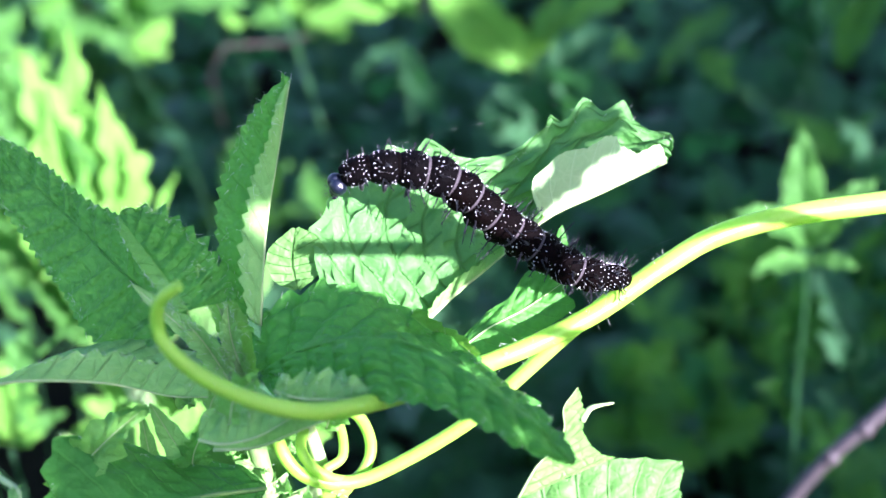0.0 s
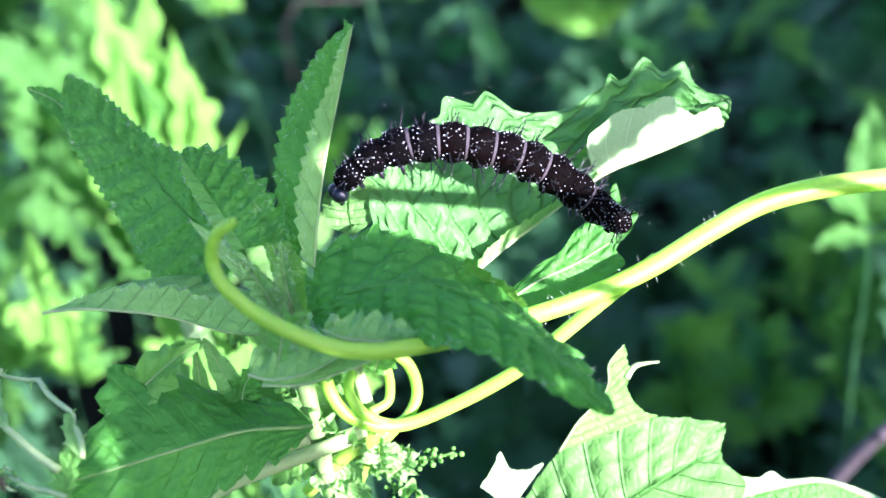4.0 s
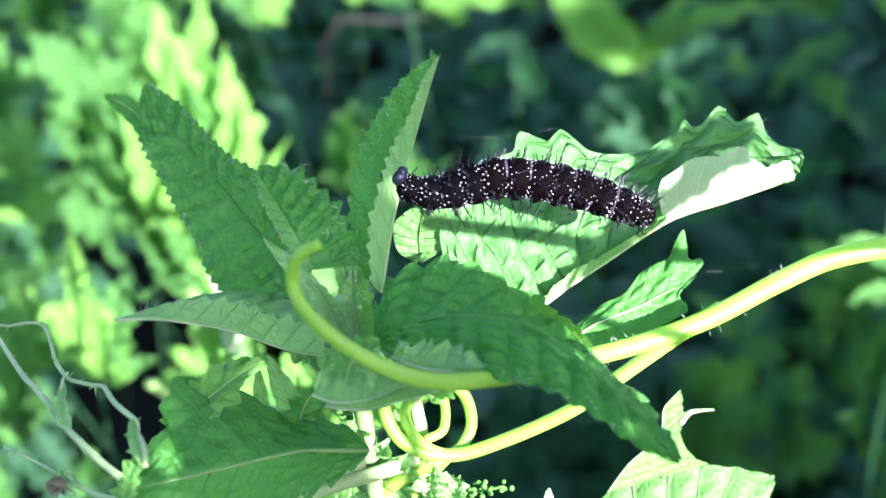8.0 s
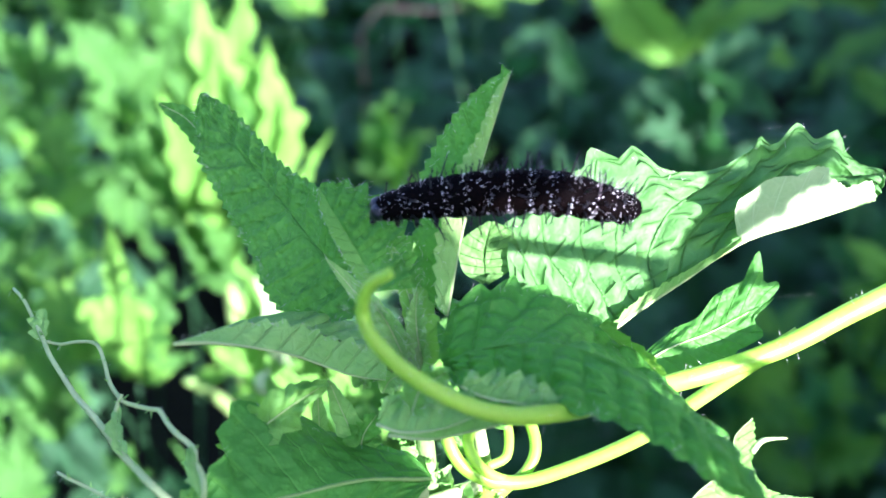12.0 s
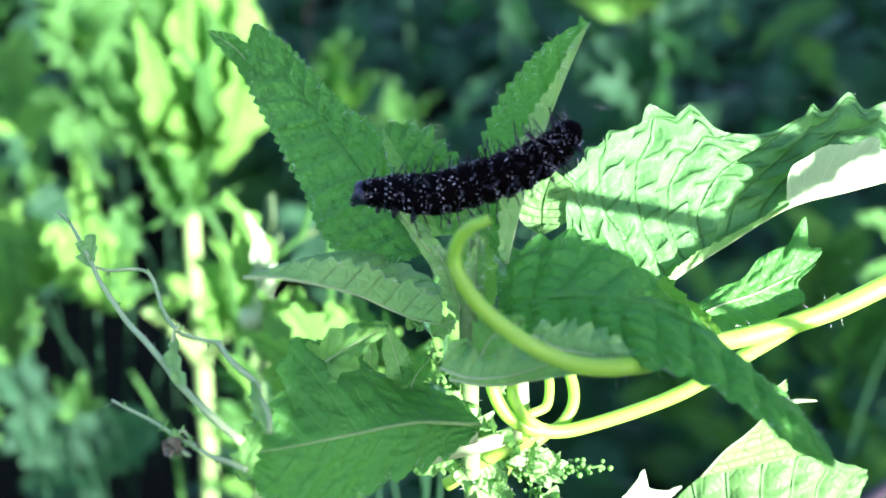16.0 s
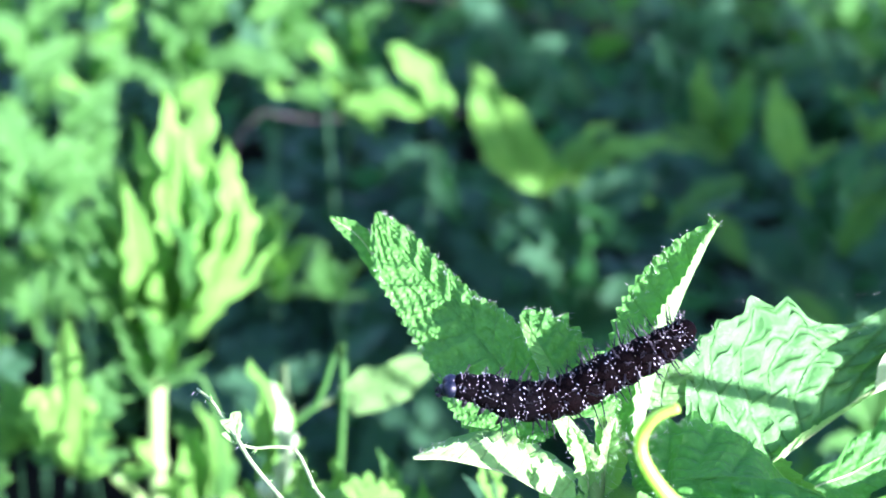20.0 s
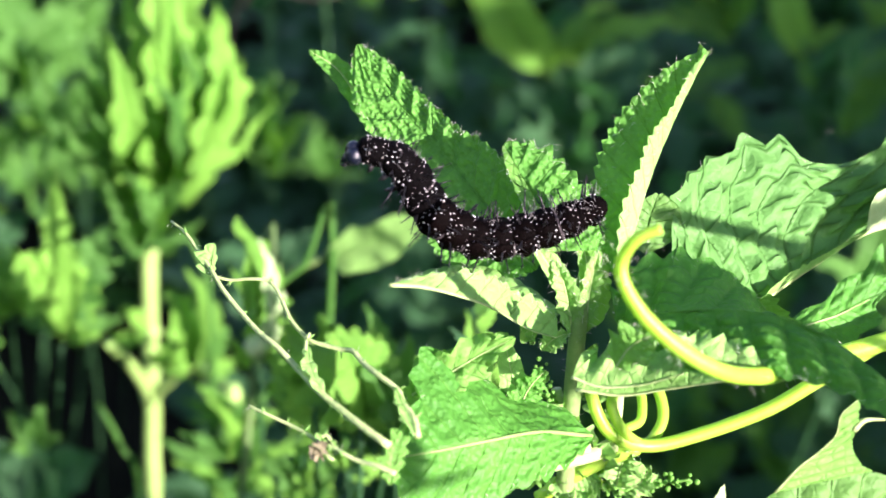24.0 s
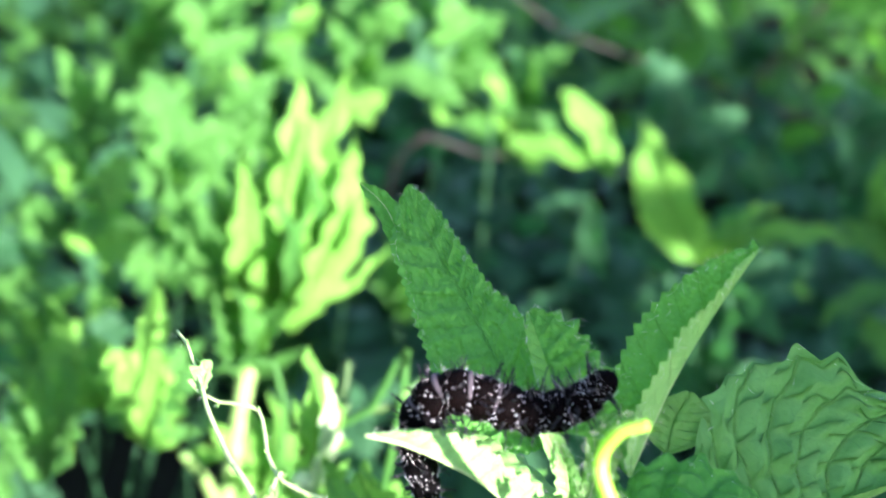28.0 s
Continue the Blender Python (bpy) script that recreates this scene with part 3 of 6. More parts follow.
    # leaf that arches to the front
    mid = [(-0.0075, 0.1420, 0.4723), (-0.0038, 0.1390, 0.4759), (0.0005, 0.1360, 0.4784), (0.0052, 0.1320, 0.4805), (0.0097, 0.1285, 0.4808), (0.0140, 0.1245, 0.4796), (0.0181, 0.1200, 0.4775), (0.0210, 0.1175, 0.4751), (0.0233, 0.1160, 0.4727)]
    broad_leaf(nettle, mid, [([(-0.0080, 0.1430, 0.4729), (-0.0074, 0.1460, 0.4758), (-0.0055, 0.1475, 0.4781), (-0.0018, 0.1482, 0.4792), (0.0025, 0.1482, 0.4791), (0.0064, 0.1480, 0.4779), (0.0101, 0.1475, 0.4750), (0.0150, 0.1460, 0.4717), (0.0175, 0.1410, 0.4708), (0.0196, 0.1345, 0.4714), (0.0219, 0.1270, 0.4725), (0.0230, 0.1205, 0.4729), (0.0234, 0.1162, 0.4726)], dict(teeth=17, tooth=0.0024, arch=-0.05)),
                            ([(-0.0073, 0.1405, 0.4719), (-0.0046, 0.1350, 0.4719), (0.0000, 0.1300, 0.4737), (0.0051, 0.1255, 0.4765), (0.0095, 0.1220, 0.4777), (0.0136, 0.1185, 0.4774), (0.0178, 0.1160, 0.4756), (0.0211, 0.1155, 0.4735), (0.0233, 0.1158, 0.4726)], dict(teeth=15, tooth=0.0007, arch=0.10))],
               LEAF_SMOOTH, n=190, cells=30, quilt=0.0012, ribs=11.0, rank=5.0, hairs=200, label="arching green nettle leaf with a serrated rim", rib_material=LEAF, rib=0.0003)
    # its right margin, crimped so that the pale underside shows
    broad_leaf(nettle, [(0.0100, 0.1462, 0.4751), (0.0123, 0.1455, 0.4732), (0.0148, 0.1445, 0.4721), (0.0167, 0.1420, 0.4710)], [([(0.0109, 0.1455, 0.4767), (0.0132, 0.1445, 0.4745), (0.0155, 0.1435, 0.4734), (0.0173, 0.1410, 0.4719)], dict(teeth=5, tooth=0.0011, gnaw=0.0004))], LEAF_YOUNG, n=50, cells=6, quilt=0.0004, rib=0, label="crimped pale leaf margin")
    # pale scrap of leaf behind the upright one
    broad_leaf(nettle, [(-0.0028, 0.1528, 0.4771), (-0.0031, 0.1538, 0.4805), (-0.0022, 0.1550, 0.4839)], [([(-0.0025, 0.1528, 0.4768), (0.0004, 0.1530, 0.4793), (0.0006, 0.1540, 0.4826), (-0.0018, 0.1550, 0.4841)],), ([(-0.0032, 0.1528, 0.4769), (-0.0055, 0.1530, 0.4785), (-0.0058, 0.1540, 0.4818), (-0.0026, 0.1550, 0.4841)],)], LEAF_GNAWED, n=40, cells=8, quilt=0.0004, ribs=4.0, rib=0, label="rounded lobe of the eaten leaf")
    # its front margin, rolled up so that the pale underside shows
    for mid, w, n in (([(-0.0144, 0.1325, 0.4704), (-0.0116, 0.1310, 0.4704), (-0.0077, 0.1295, 0.4718), (-0.0038, 0.1275, 0.4748)], 0.0050, 8), ([(-0.0132, 0.1340, 0.4680), (-0.0086, 0.1320, 0.4689), (-0.0043, 0.1300, 0.4713), (0.0015, 0.1265, 0.4752)], 0.0026, 9),
                      ([(-0.0055, 0.1300, 0.4767), (-0.0028, 0.1290, 0.4760), (0.0010, 0.1278, 0.4761), (0.0047, 0.1262, 0.4769)], 0.0030, 7)):
        leaf(nettle, mid, [(w, D(0.12, 0.93, 0.08), dict(curl=-0.25, sweep=(0.1, 0.3)))], LEAF_PALE, teeth=n, tooth=0.32, belly=0.45, lobe=0.75, blunt=0.7, quilt=0.10, flutter=0.25, ribs=3.3, rib=0.0003, hairs=26, cells=8, label="pale rolled-up leaf margin with teeth")
    leaf(nettle, [(-0.0105, 0.1300, 0.4736), (-0.0095, 0.1290, 0.4770), (-0.0068, 0.1275, 0.4799)], [(0.0022, D(-0.4, 0.9, 0.2)), (0.0018, D(0.5, -0.8, 0.4))], LEAF_YOUNG, teeth=5, tooth=0.6, quilt=0.15, flutter=0.2, rib=0.0002, hairs=14)
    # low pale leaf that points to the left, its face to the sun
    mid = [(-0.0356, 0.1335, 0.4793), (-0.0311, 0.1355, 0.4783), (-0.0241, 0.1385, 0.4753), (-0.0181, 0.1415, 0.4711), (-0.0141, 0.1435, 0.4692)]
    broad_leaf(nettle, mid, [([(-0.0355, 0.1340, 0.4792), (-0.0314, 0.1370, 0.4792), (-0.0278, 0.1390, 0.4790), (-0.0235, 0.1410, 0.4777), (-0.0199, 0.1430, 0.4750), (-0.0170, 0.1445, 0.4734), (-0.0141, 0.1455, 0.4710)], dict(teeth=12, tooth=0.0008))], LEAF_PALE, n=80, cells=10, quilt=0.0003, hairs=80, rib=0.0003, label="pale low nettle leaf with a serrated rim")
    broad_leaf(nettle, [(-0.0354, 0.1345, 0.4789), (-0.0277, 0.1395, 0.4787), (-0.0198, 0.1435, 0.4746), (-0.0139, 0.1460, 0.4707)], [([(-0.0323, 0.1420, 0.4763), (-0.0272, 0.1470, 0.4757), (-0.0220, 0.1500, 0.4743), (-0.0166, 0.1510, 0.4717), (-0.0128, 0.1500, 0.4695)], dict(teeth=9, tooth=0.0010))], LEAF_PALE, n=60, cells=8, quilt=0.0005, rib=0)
    # large leaf low on the left
    mid = [(-0.0088, 0.1390, 0.4589), (-0.0162, 0.1345, 0.4618), (-0.0223, 0.1310, 0.4625), (-0.0282, 0.1280, 0.4627), (-0.0344, 0.1250, 0.4630)]
    broad_leaf(nettle, mid, [([(-0.0090, 0.1410, 0.4586), (-0.0121, 0.1425, 0.4604), (-0.0162, 0.1430, 0.4611), (-0.0195, 0.1435, 0.4617), (-0.0226, 0.1425, 0.4642), (-0.0252, 0.1410, 0.4664), (-0.0280, 0.1390, 0.4689), (-0.0308, 0.1370, 0.4690), (-0.0319, 0.1345, 0.4675), (-0.0310, 0.1320, 0.4667), (-0.0338, 0.1270, 0.4645), (-0.0345, 0.1250, 0.4634)], dict(teeth=9, tooth=0.0012)),
                            ([(-0.0090, 0.1375, 0.4590), (-0.0121, 0.1340, 0.4583), (-0.0171, 0.1300, 0.4579), (-0.0218, 0.1275, 0.4568), (-0.0265, 0.1250, 0.4565), (-0.0309, 0.1235, 0.4581), (-0.0334, 0.1240, 0.4606), (-0.0345, 0.1248, 0.4630)], dict(teeth=10, tooth=0.0010))],
               LEAF_SMOOTH, n=120, cells=24, quilt=0.0005, ribs=8.0, rank=4.0, gnaw=0.0003, hairs=80, label="broad dark nettle leaf with a ragged lobed rim", rib_material=STEM_GREEN, rib=0.0004)
    # curled pale lobes beside it
    mid = [(-0.0310, 0.1370, 0.4638), (-0.0277, 0.1380, 0.4669), (-0.0241, 0.1390, 0.4694), (-0.0202, 0.1400, 0.4706)]
    broad_leaf(nettle, mid, [([(-0.0316, 0.1380, 0.4656), (-0.0288, 0.1390, 0.4679), (-0.0251, 0.1400, 0.4699), (-0.0219, 0.1405, 0.4710), (-0.0198, 0.1405, 0.4705)], dict(teeth=5, tooth=0.0007, gnaw=0.0004)), ([(-0.0288, 0.1355, 0.4640), (-0.0260, 0.1360, 0.4673), (-0.0231, 0.1380, 0.4689), (-0.0202, 0.1395, 0.4706)], dict(gnaw=0.0005))], LEAF_YOUNG, n=60, cells=10, quilt=0.0008, ribs=5.0, rank=2.0, rib=0.0002, label="curled pale lobe of a gnawed leaf")
    broad_leaf(nettle, [(-0.0272, 0.1370, 0.4649), (-0.0266, 0.1360, 0.4637), (-0.0269, 0.1355, 0.4621)], [([(-0.0254, 0.1372, 0.4648), (-0.0250, 0.1365, 0.4635), (-0.0263, 0.1355, 0.4620)], dict(gnaw=0.0003)), ([(-0.0288, 0.1365, 0.4647), (-0.0285, 0.1360, 0.4635), (-0.0273, 0.1355, 0.4622)], dict(gnaw=0.0003))], LEAF_YOUNG, n=30, cells=6, quilt=0.0004, ribs=3.0, rib=0)
    # stalk and lit rim under the broad leaf
    stalk(nettle, [(-0.0034, 0.1470, 0.4526), (-0.0069, 0.1450, 0.4522), (-0.0131, 0.1420, 0.4520), (-0.0190, 0.1390, 0.4516), (-0.0246, 0.1360, 0.4502)], 0.0011, 0.0007, BARE, "leaf_stalk", 8, 20, "pale hairy leaf stalk", 40)
    # bright crumpled young leaves below the coil
    for b, m, tp, w in ([(-0.0038, 0.1470, 0.4496), (-0.0059, 0.1465, 0.4524), (-0.0083, 0.1460, 0.4554)] + [0.0030], [(-0.0039, 0.1470, 0.4470), (-0.0067, 0.1465, 0.4463), (-0.0108, 0.1460, 0.4455)] + [0.0024], [(-0.0016, 0.1475, 0.4459), (-0.0017, 0.1470, 0.4498), (-0.0011, 0.1465, 0.4527)] + [0.0026], [(-0.0008, 0.1480, 0.4447), (0.0014, 0.1475, 0.4470), (0.0021, 0.1470, 0.4500)] + [0.0018], [(-0.0036, 0.1470, 0.4444), (-0.0050, 0.1460, 0.4433), (-0.0077, 0.1450, 0.4422)] + [0.0028], [(0.0001, 0.1480, 0.4430), (0.0030, 0.1470, 0.4423), (0.0047, 0.1460, 0.4396)] + [0.0022], [(-0.0091, 0.1470, 0.4576), (-0.0108, 0.1460, 0.4569), (-0.0116, 0.1455, 0.4543)] + [0.0022]):
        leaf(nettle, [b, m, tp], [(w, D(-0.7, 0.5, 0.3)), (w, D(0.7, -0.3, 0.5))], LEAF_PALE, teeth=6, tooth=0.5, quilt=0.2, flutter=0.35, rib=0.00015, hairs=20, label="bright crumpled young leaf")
    # small leaf under the vine
    broad_leaf(nettle, [(0.0142, 0.1500, 0.4667), (0.0190, 0.1520, 0.4690), (0.0240, 0.1540, 0.4701), (0.0277, 0.1560, 0.4711), (0.0316, 0.1580, 0.4724)], [([(0.0150, 0.1515, 0.4673), (0.0192, 0.1545, 0.4698), (0.0227, 0.1555, 0.4714), (0.0251, 0.1580, 0.4731), (0.0281, 0.1590, 0.4744), (0.0299, 0.1590, 0.4754), (0.0327, 0.1590, 0.4733)], dict(spikes=((0.84, 0.0032, 0.06), (0.98, 0.0012, 0.05)))), ([(0.0142, 0.1490, 0.4665), (0.0190, 0.1500, 0.4660), (0.0232, 0.1510, 0.4663), (0.0271, 0.1530, 0.4676), (0.0305, 0.1550, 0.4697), (0.0298, 0.1560, 0.4711), (0.0324, 0.1580, 0.4730)], dict(teeth=5, tooth=0.0008))],
               LEAF_SMOOTH, n=70, cells=14, quilt=0.0004, ribs=5.0, rank=2.5, rib=0.0002, label="small curled leaf with pointed teeth")
    # big gnawed leaf low on the right, folded, with two thin prongs
    fold = [(0.0128, 0.1500, 0.4315), (0.0168, 0.1510, 0.4376), (0.0216, 0.1520, 0.4437), (0.0287, 0.1525, 0.4461), (0.0351, 0.1530, 0.4475), (0.0439, 0.1540, 0.4452)]
    low = [(0.0183, 0.1460, 0.4295), (0.0244, 0.1460, 0.4354), (0.0297, 0.1470, 0.4387), (0.0336, 0.1480, 0.4406), (0.0376, 0.1500, 0.4414), (0.0429, 0.1520, 0.4424)]
    broad_leaf(nettle, low, [(fold, dict(gnaw=0.0003))], LEAF_GNAWED, n=100, cells=20, quilt=0.0009, ribs=8.0, rank=3.0, rib=0.0003, rib_material=LEAF, label="gnawed green leaf lying low")
    broad_leaf(nettle, low, [([(0.0252, 0.1420, 0.4275), (0.0326, 0.1420, 0.4314), (0.0400, 0.1430, 0.4363), (0.0442, 0.1460, 0.4381), (0.0455, 0.1490, 0.4394), (0.0432, 0.1510, 0.4407)], dict(gnaw=0.0003))], LEAF_GNAWED, n=80, cells=14, quilt=0.0005, ribs=7.0, rank=2.0, rib=0)
    broad_leaf(nettle, [(0.0215, 0.1515, 0.4442), (0.0240, 0.1520, 0.4481), (0.0260, 0.1525, 0.4500), (0.0282, 0.1530, 0.4528), (0.0284, 0.1535, 0.4558), (0.0304, 0.1540, 0.4582)], [([(0.0347, 0.1525, 0.4481), (0.0328, 0.1525, 0.4489), (0.0310, 0.1530, 0.4512), (0.0307, 0.1530, 0.4529), (0.0309, 0.1535, 0.4547), (0.0306, 0.1540, 0.4583)], dict(gnaw=0.0003, spikes=((0.70, 0.0006, 0.06),)))], LEAF_YOUNG, n=60, cells=8, quilt=0.0003, rib=0.0002, label="gnawed remnant of a leaf with thin prongs")
    stalk(nettle, [(0.0306, 0.1535, 0.4536), (0.0317, 0.1537, 0.4550), (0.0330, 0.1540, 0.4552), (0.0350, 0.1542, 0.4552)], 0.0005, 0.00012, BARE, "prong", 6, 10)
    broad_leaf(nettle, [(0.0388, 0.1480, 0.4358), (0.0467, 0.1500, 0.4366), (0.0563, 0.1520, 0.4364), (0.0622, 0.1530, 0.4331), (0.0691, 0.1540, 0.4287)], [([(0.0436, 0.1500, 0.4400), (0.0464, 0.1505, 0.4387), (0.0480, 0.1510, 0.4382), (0.0498, 0.1520, 0.4384), (0.0519, 0.1520, 0.4369), (0.0568, 0.1525, 0.4363), (0.0631, 0.1535, 0.4330), (0.0694, 0.1540, 0.4289)], dict(gnaw=0.0002))], LEAF_PALE_LIT, n=60, cells=6, rib=0)
    broad_leaf(nettle, [(0.0388, 0.1480, 0.4357), (0.0467, 0.1500, 0.4364), (0.0563, 0.1520, 0.4362), (0.0622, 0.1530, 0.4329), (0.0691, 0.1540, 0.4285)], [([(0.0372, 0.1430, 0.4311), (0.0463, 0.1440, 0.4295), (0.0559, 0.1460, 0.4279), (0.0646, 0.1490, 0.4253), (0.0719, 0.1520, 0.4246)], dict(teeth=7, tooth=0.001))], LEAF, n=70, cells=14, quilt=0.0005, rank=2.5, ribs=6.0, rib=0.0003, label="green leaf half with a pale fold")
    broad_leaf(nettle, [(0.0148, 0.1500, 0.4368), (0.0165, 0.1510, 0.4385), (0.0195, 0.1520, 0.4421)], [([(0.0109, 0.1490, 0.4414), (0.0127, 0.1500, 0.4435), (0.0138, 0.1505, 0.4456), (0.0146, 0.1510, 0.4427), (0.0170, 0.1515, 0.4417), (0.0193, 0.1520, 0.4423)], dict(gnaw=0.0003, spaced=False))], LEAF_PALE_LIT, n=40, cells=6, rib=0, label="pale torn scrap of leaf")
    stalk(nettle, [(0.0164, 0.1500, 0.4381), (0.0127, 0.1490, 0.4323), (0.0093, 0.1500, 0.4222)] + [(-0.0014, 0.1490, 0.4022)], 0.0006, 0.0009, STEM_PALE, "leaf_stalk", 7, 14)
    stalk(nettle, [(0.0390, 0.1480, 0.4358), (0.0311, 0.1460, 0.4283), (0.0220, 0.1470, 0.4177)] + [(-0.0005, 0.1493, 0.3900)], 0.0006, 0.0009, STEM_PALE, "leaf_stalk", 7, 14)
    # young leaves round the growing tip
    leaf(nettle, [(-0.0106, 0.1470, 0.4690), (-0.0153, 0.1460, 0.4762), (-0.0209, 0.1470, 0.4829)], [(0.0010, D(-0.6, -0.7, 0.3)), (0.0016, D(0.7, 0.6, 0.2))], LEAF_PALE, teeth=8, rib=0.0002, hairs=50, label="narrow pale young leaf")
    leaf(nettle, [(-0.0096, 0.1470, 0.4690), (-0.0112, 0.1470, 0.4768), (-0.0139, 0.1490, 0.4840)], [(0.0014, D(-0.9, -0.2, 0.4)), (0.0026, D(0.9, 0.2, 0.2))], LEAF_YOUNG, teeth=10, belly=0.3, rib=0.0002, hairs=80, label="pale young leaf, half unrolled")
    leaf(nettle, [(-0.0112, 0.1470, 0.4674), (-0.0137, 0.1460, 0.4746), (-0.0157, 0.1460, 0.4781)], [(0.0016, D(-0.8, 0.1, 0.6)), (0.0017, D(0.8, 0, 0.6))], LEAF_PALE, teeth=8, tooth=0.3, quilt=0.12, flutter=0.15, rib=0.0002, hairs=70)
    leaf(nettle, [(-0.0099, 0.1470, 0.4683), (-0.0107, 0.1460, 0.4749), (-0.0106, 0.1460, 0.4797)], [(0.0014, D(-0.8, 0.1, 0.6)), (0.0014, D(0.8, 0, 0.6))], LEAF_PALE, teeth=8, tooth=0.3, quilt=0.12, flutter=0.15, rib=0.0002, hairs=70)
    # crumpled leaf remnants
    leaf(nettle, [(-0.0296, 0.1380, 0.4587), (-0.0291, 0.1370, 0.4647), (-0.0252, 0.1370, 0.4688), (-0.0206, 0.1370, 0.4723)], [(0.0030, D(-0.4, 0.8, 0.2)), (0.0026, D(0.5, -0.8, 0.3))], LEAF_YOUNG, teeth=7, tooth=0.4, belly=0.4, quilt=0.16, flutter=0.4, rib=0.0002, label="crumpled pale leaf remnant")
    leaf(nettle, [(-0.0177, 0.1420, 0.4547), (-0.0169, 0.1420, 0.4620), (-0.0151, 0.1420, 0.4656)], [(0.0018, D(-0.9, 0, 0)), (0.0018, D(0.9, 0, 0))], LEAF, teeth=8, tooth=0.5, quilt=0.15, flutter=0.3, rib=0.0002)
    leaf(nettle, [(-0.0223, 0.1450, 0.4548), (-0.0220, 0.1440, 0.4611), (-0.0219, 0.1430, 0.4686)], [(0.0010, D(-0.9, 0, 0)), (0.0012, D(0.9, 0, 0))], LEAF_PALE, teeth=5, rib=0.0002)
    leaf(nettle, [(-0.0144, 0.1430, 0.4576), (-0.0179, 0.1430, 0.4622), (-0.0207, 0.1430, 0.4697)], [(0.0018, D(-0.9, 0, 0)), (0.0018, D(0.9, 0, 0))], LEAF_PALE, teeth=5, rib=0.0002)
    # veins left of an eaten leaf
    bare = [([(-0.0344, 0.1240, 0.4654), (-0.0421, 0.1320, 0.4667), (-0.0487, 0.1400, 0.4686), (-0.0548, 0.1490, 0.4713), (-0.0603, 0.1570, 0.4734)], 0.00075, 0.0003),
            ([(-0.0316, 0.1240, 0.4667), (-0.0336, 0.1300, 0.4686), (-0.0384, 0.1360, 0.4695), (-0.0433, 0.1390, 0.4689), (-0.0479, 0.1470, 0.4715), (-0.0544, 0.1490, 0.4706)], 0.0006, 0.0003),
            ([(-0.0336, 0.1220, 0.4634), (-0.0388, 0.1250, 0.4633), (-0.0431, 0.1280, 0.4637), (-0.0492, 0.1320, 0.4640)], 0.0005, 0.00025),
            ([(-0.0421, 0.1320, 0.4667), (-0.0435, 0.1360, 0.4677), (-0.0432, 0.1390, 0.4696)], 0.0004, 0.0003),
            ([(-0.0399, 0.1250, 0.4625), (-0.0417, 0.1260, 0.4627), (-0.0410, 0.1270, 0.4642), (-0.0394, 0.1260, 0.4629)], 0.0003, 0.0003)]
    kink = random.Random(12)
    for pts, a, b in bare:
        bent = [Vector(pts[0])]
        for p, q in zip(pts, pts[1:]):
            p, q = Vector(p), Vector(q)
            for w in (0.35, 0.7):
                bent.append(p.lerp(q, w) + Vector((kink.gauss(0, 1), 0, kink.gauss(0, 1))) * 0.00022)
            bent.append(q)
        ob = stalk(nettle, bent, a * 0.62, b * 0.62, BARE, "leaf_vein", 6, 44, "pale bare vein of an eaten leaf", 14)
        # shreds of skin left along the vein
        shred = Form()
        for p in bent[1:-1]:
            for _ in range(2):
                d = Vector((kink.gauss(0, 1), kink.gauss(0, 0.5), kink.gauss(0, 1))).normalized()
                shred.spike(p, d, kink.uniform(0.0004, 0.0011), kink.uniform(0.00012, 0.0003), 3)
        part("leaf_skin", shred, LEAF_PALE, ob, "dry pale shreds of leaf skin", "stuff")
    leaf(nettle, [(-0.0549, 0.1490, 0.4705), (-0.0549, 0.1505, 0.4720), (-0.0548, 0.1515, 0.4737)], [(0.0018, D(-0.9, 0.1, 0)), (0.0005, D(0.9, 0.1, 0))], LEAF_PALE, teeth=3, tooth=0.6, rib=0)
    leaf(nettle, [(-0.0340, 0.1220, 0.4618), (-0.0337, 0.1240, 0.4647), (-0.0324, 0.1260, 0.4674)], [(0.0014, D(-0.9, 0.1, 0)), (0.0012, D(0.9, 0.1, 0))], LEAF_YOUNG, teeth=5, tooth=0.6, quilt=0.2, rib=0)
    for b, m, tp, w in (((-0.0412, 0.1310, 0.4666), (-0.0428, 0.1340, 0.4679), (-0.0433, 0.1380, 0.4688), 0.0012), ((-0.0360, 0.1260, 0.4650), (-0.0390, 0.1290, 0.4656), (-0.0412, 0.1310, 0.4666), 0.0008), ((-0.0319, 0.1240, 0.4670), (-0.0330, 0.1270, 0.4681), (-0.0339, 0.1300, 0.4690), 0.0012), ((-0.0394, 0.1260, 0.4629), (-0.0409, 0.1265, 0.4635), (-0.0419, 0.1270, 0.4645), 0.0009)):
        leaf(nettle, [b, m, tp], [(w, D(-0.7, 0.3, 0.3)), (w * 0.5, D(0.7, -0.3, 0.3))], LEAF_PALE, teeth=3, tooth=0.6, quilt=0.1, flutter=0.2, rib=0, label="dry pale scrap of leaf skin")
    leaf(nettle, [(-0.0424, 0.1245, 0.4645), (-0.0414, 0.1250, 0.4636), (-0.0412, 0.1255, 0.4622)], [(0.0011, D(-0.8, 0.3, 0.5)), (0.0009, D(0.7, 0.3, -0.4))], BROWN, teeth=5, tooth=0.6, quilt=0.35, flutter=0.5, lobe=0.6, rib=0, label="withered brown scrap of leaf")
    # leaf stalk that runs under the low leaf
    stalk(nettle, [(-0.0093, 0.1380, 0.4581), (-0.0149, 0.1360, 0.4574), (-0.0202, 0.1340, 0.4552), (-0.0251, 0.1330, 0.4524)], 0.0009, 0.0008, BARE, "leaf_stalk", 8, 16)
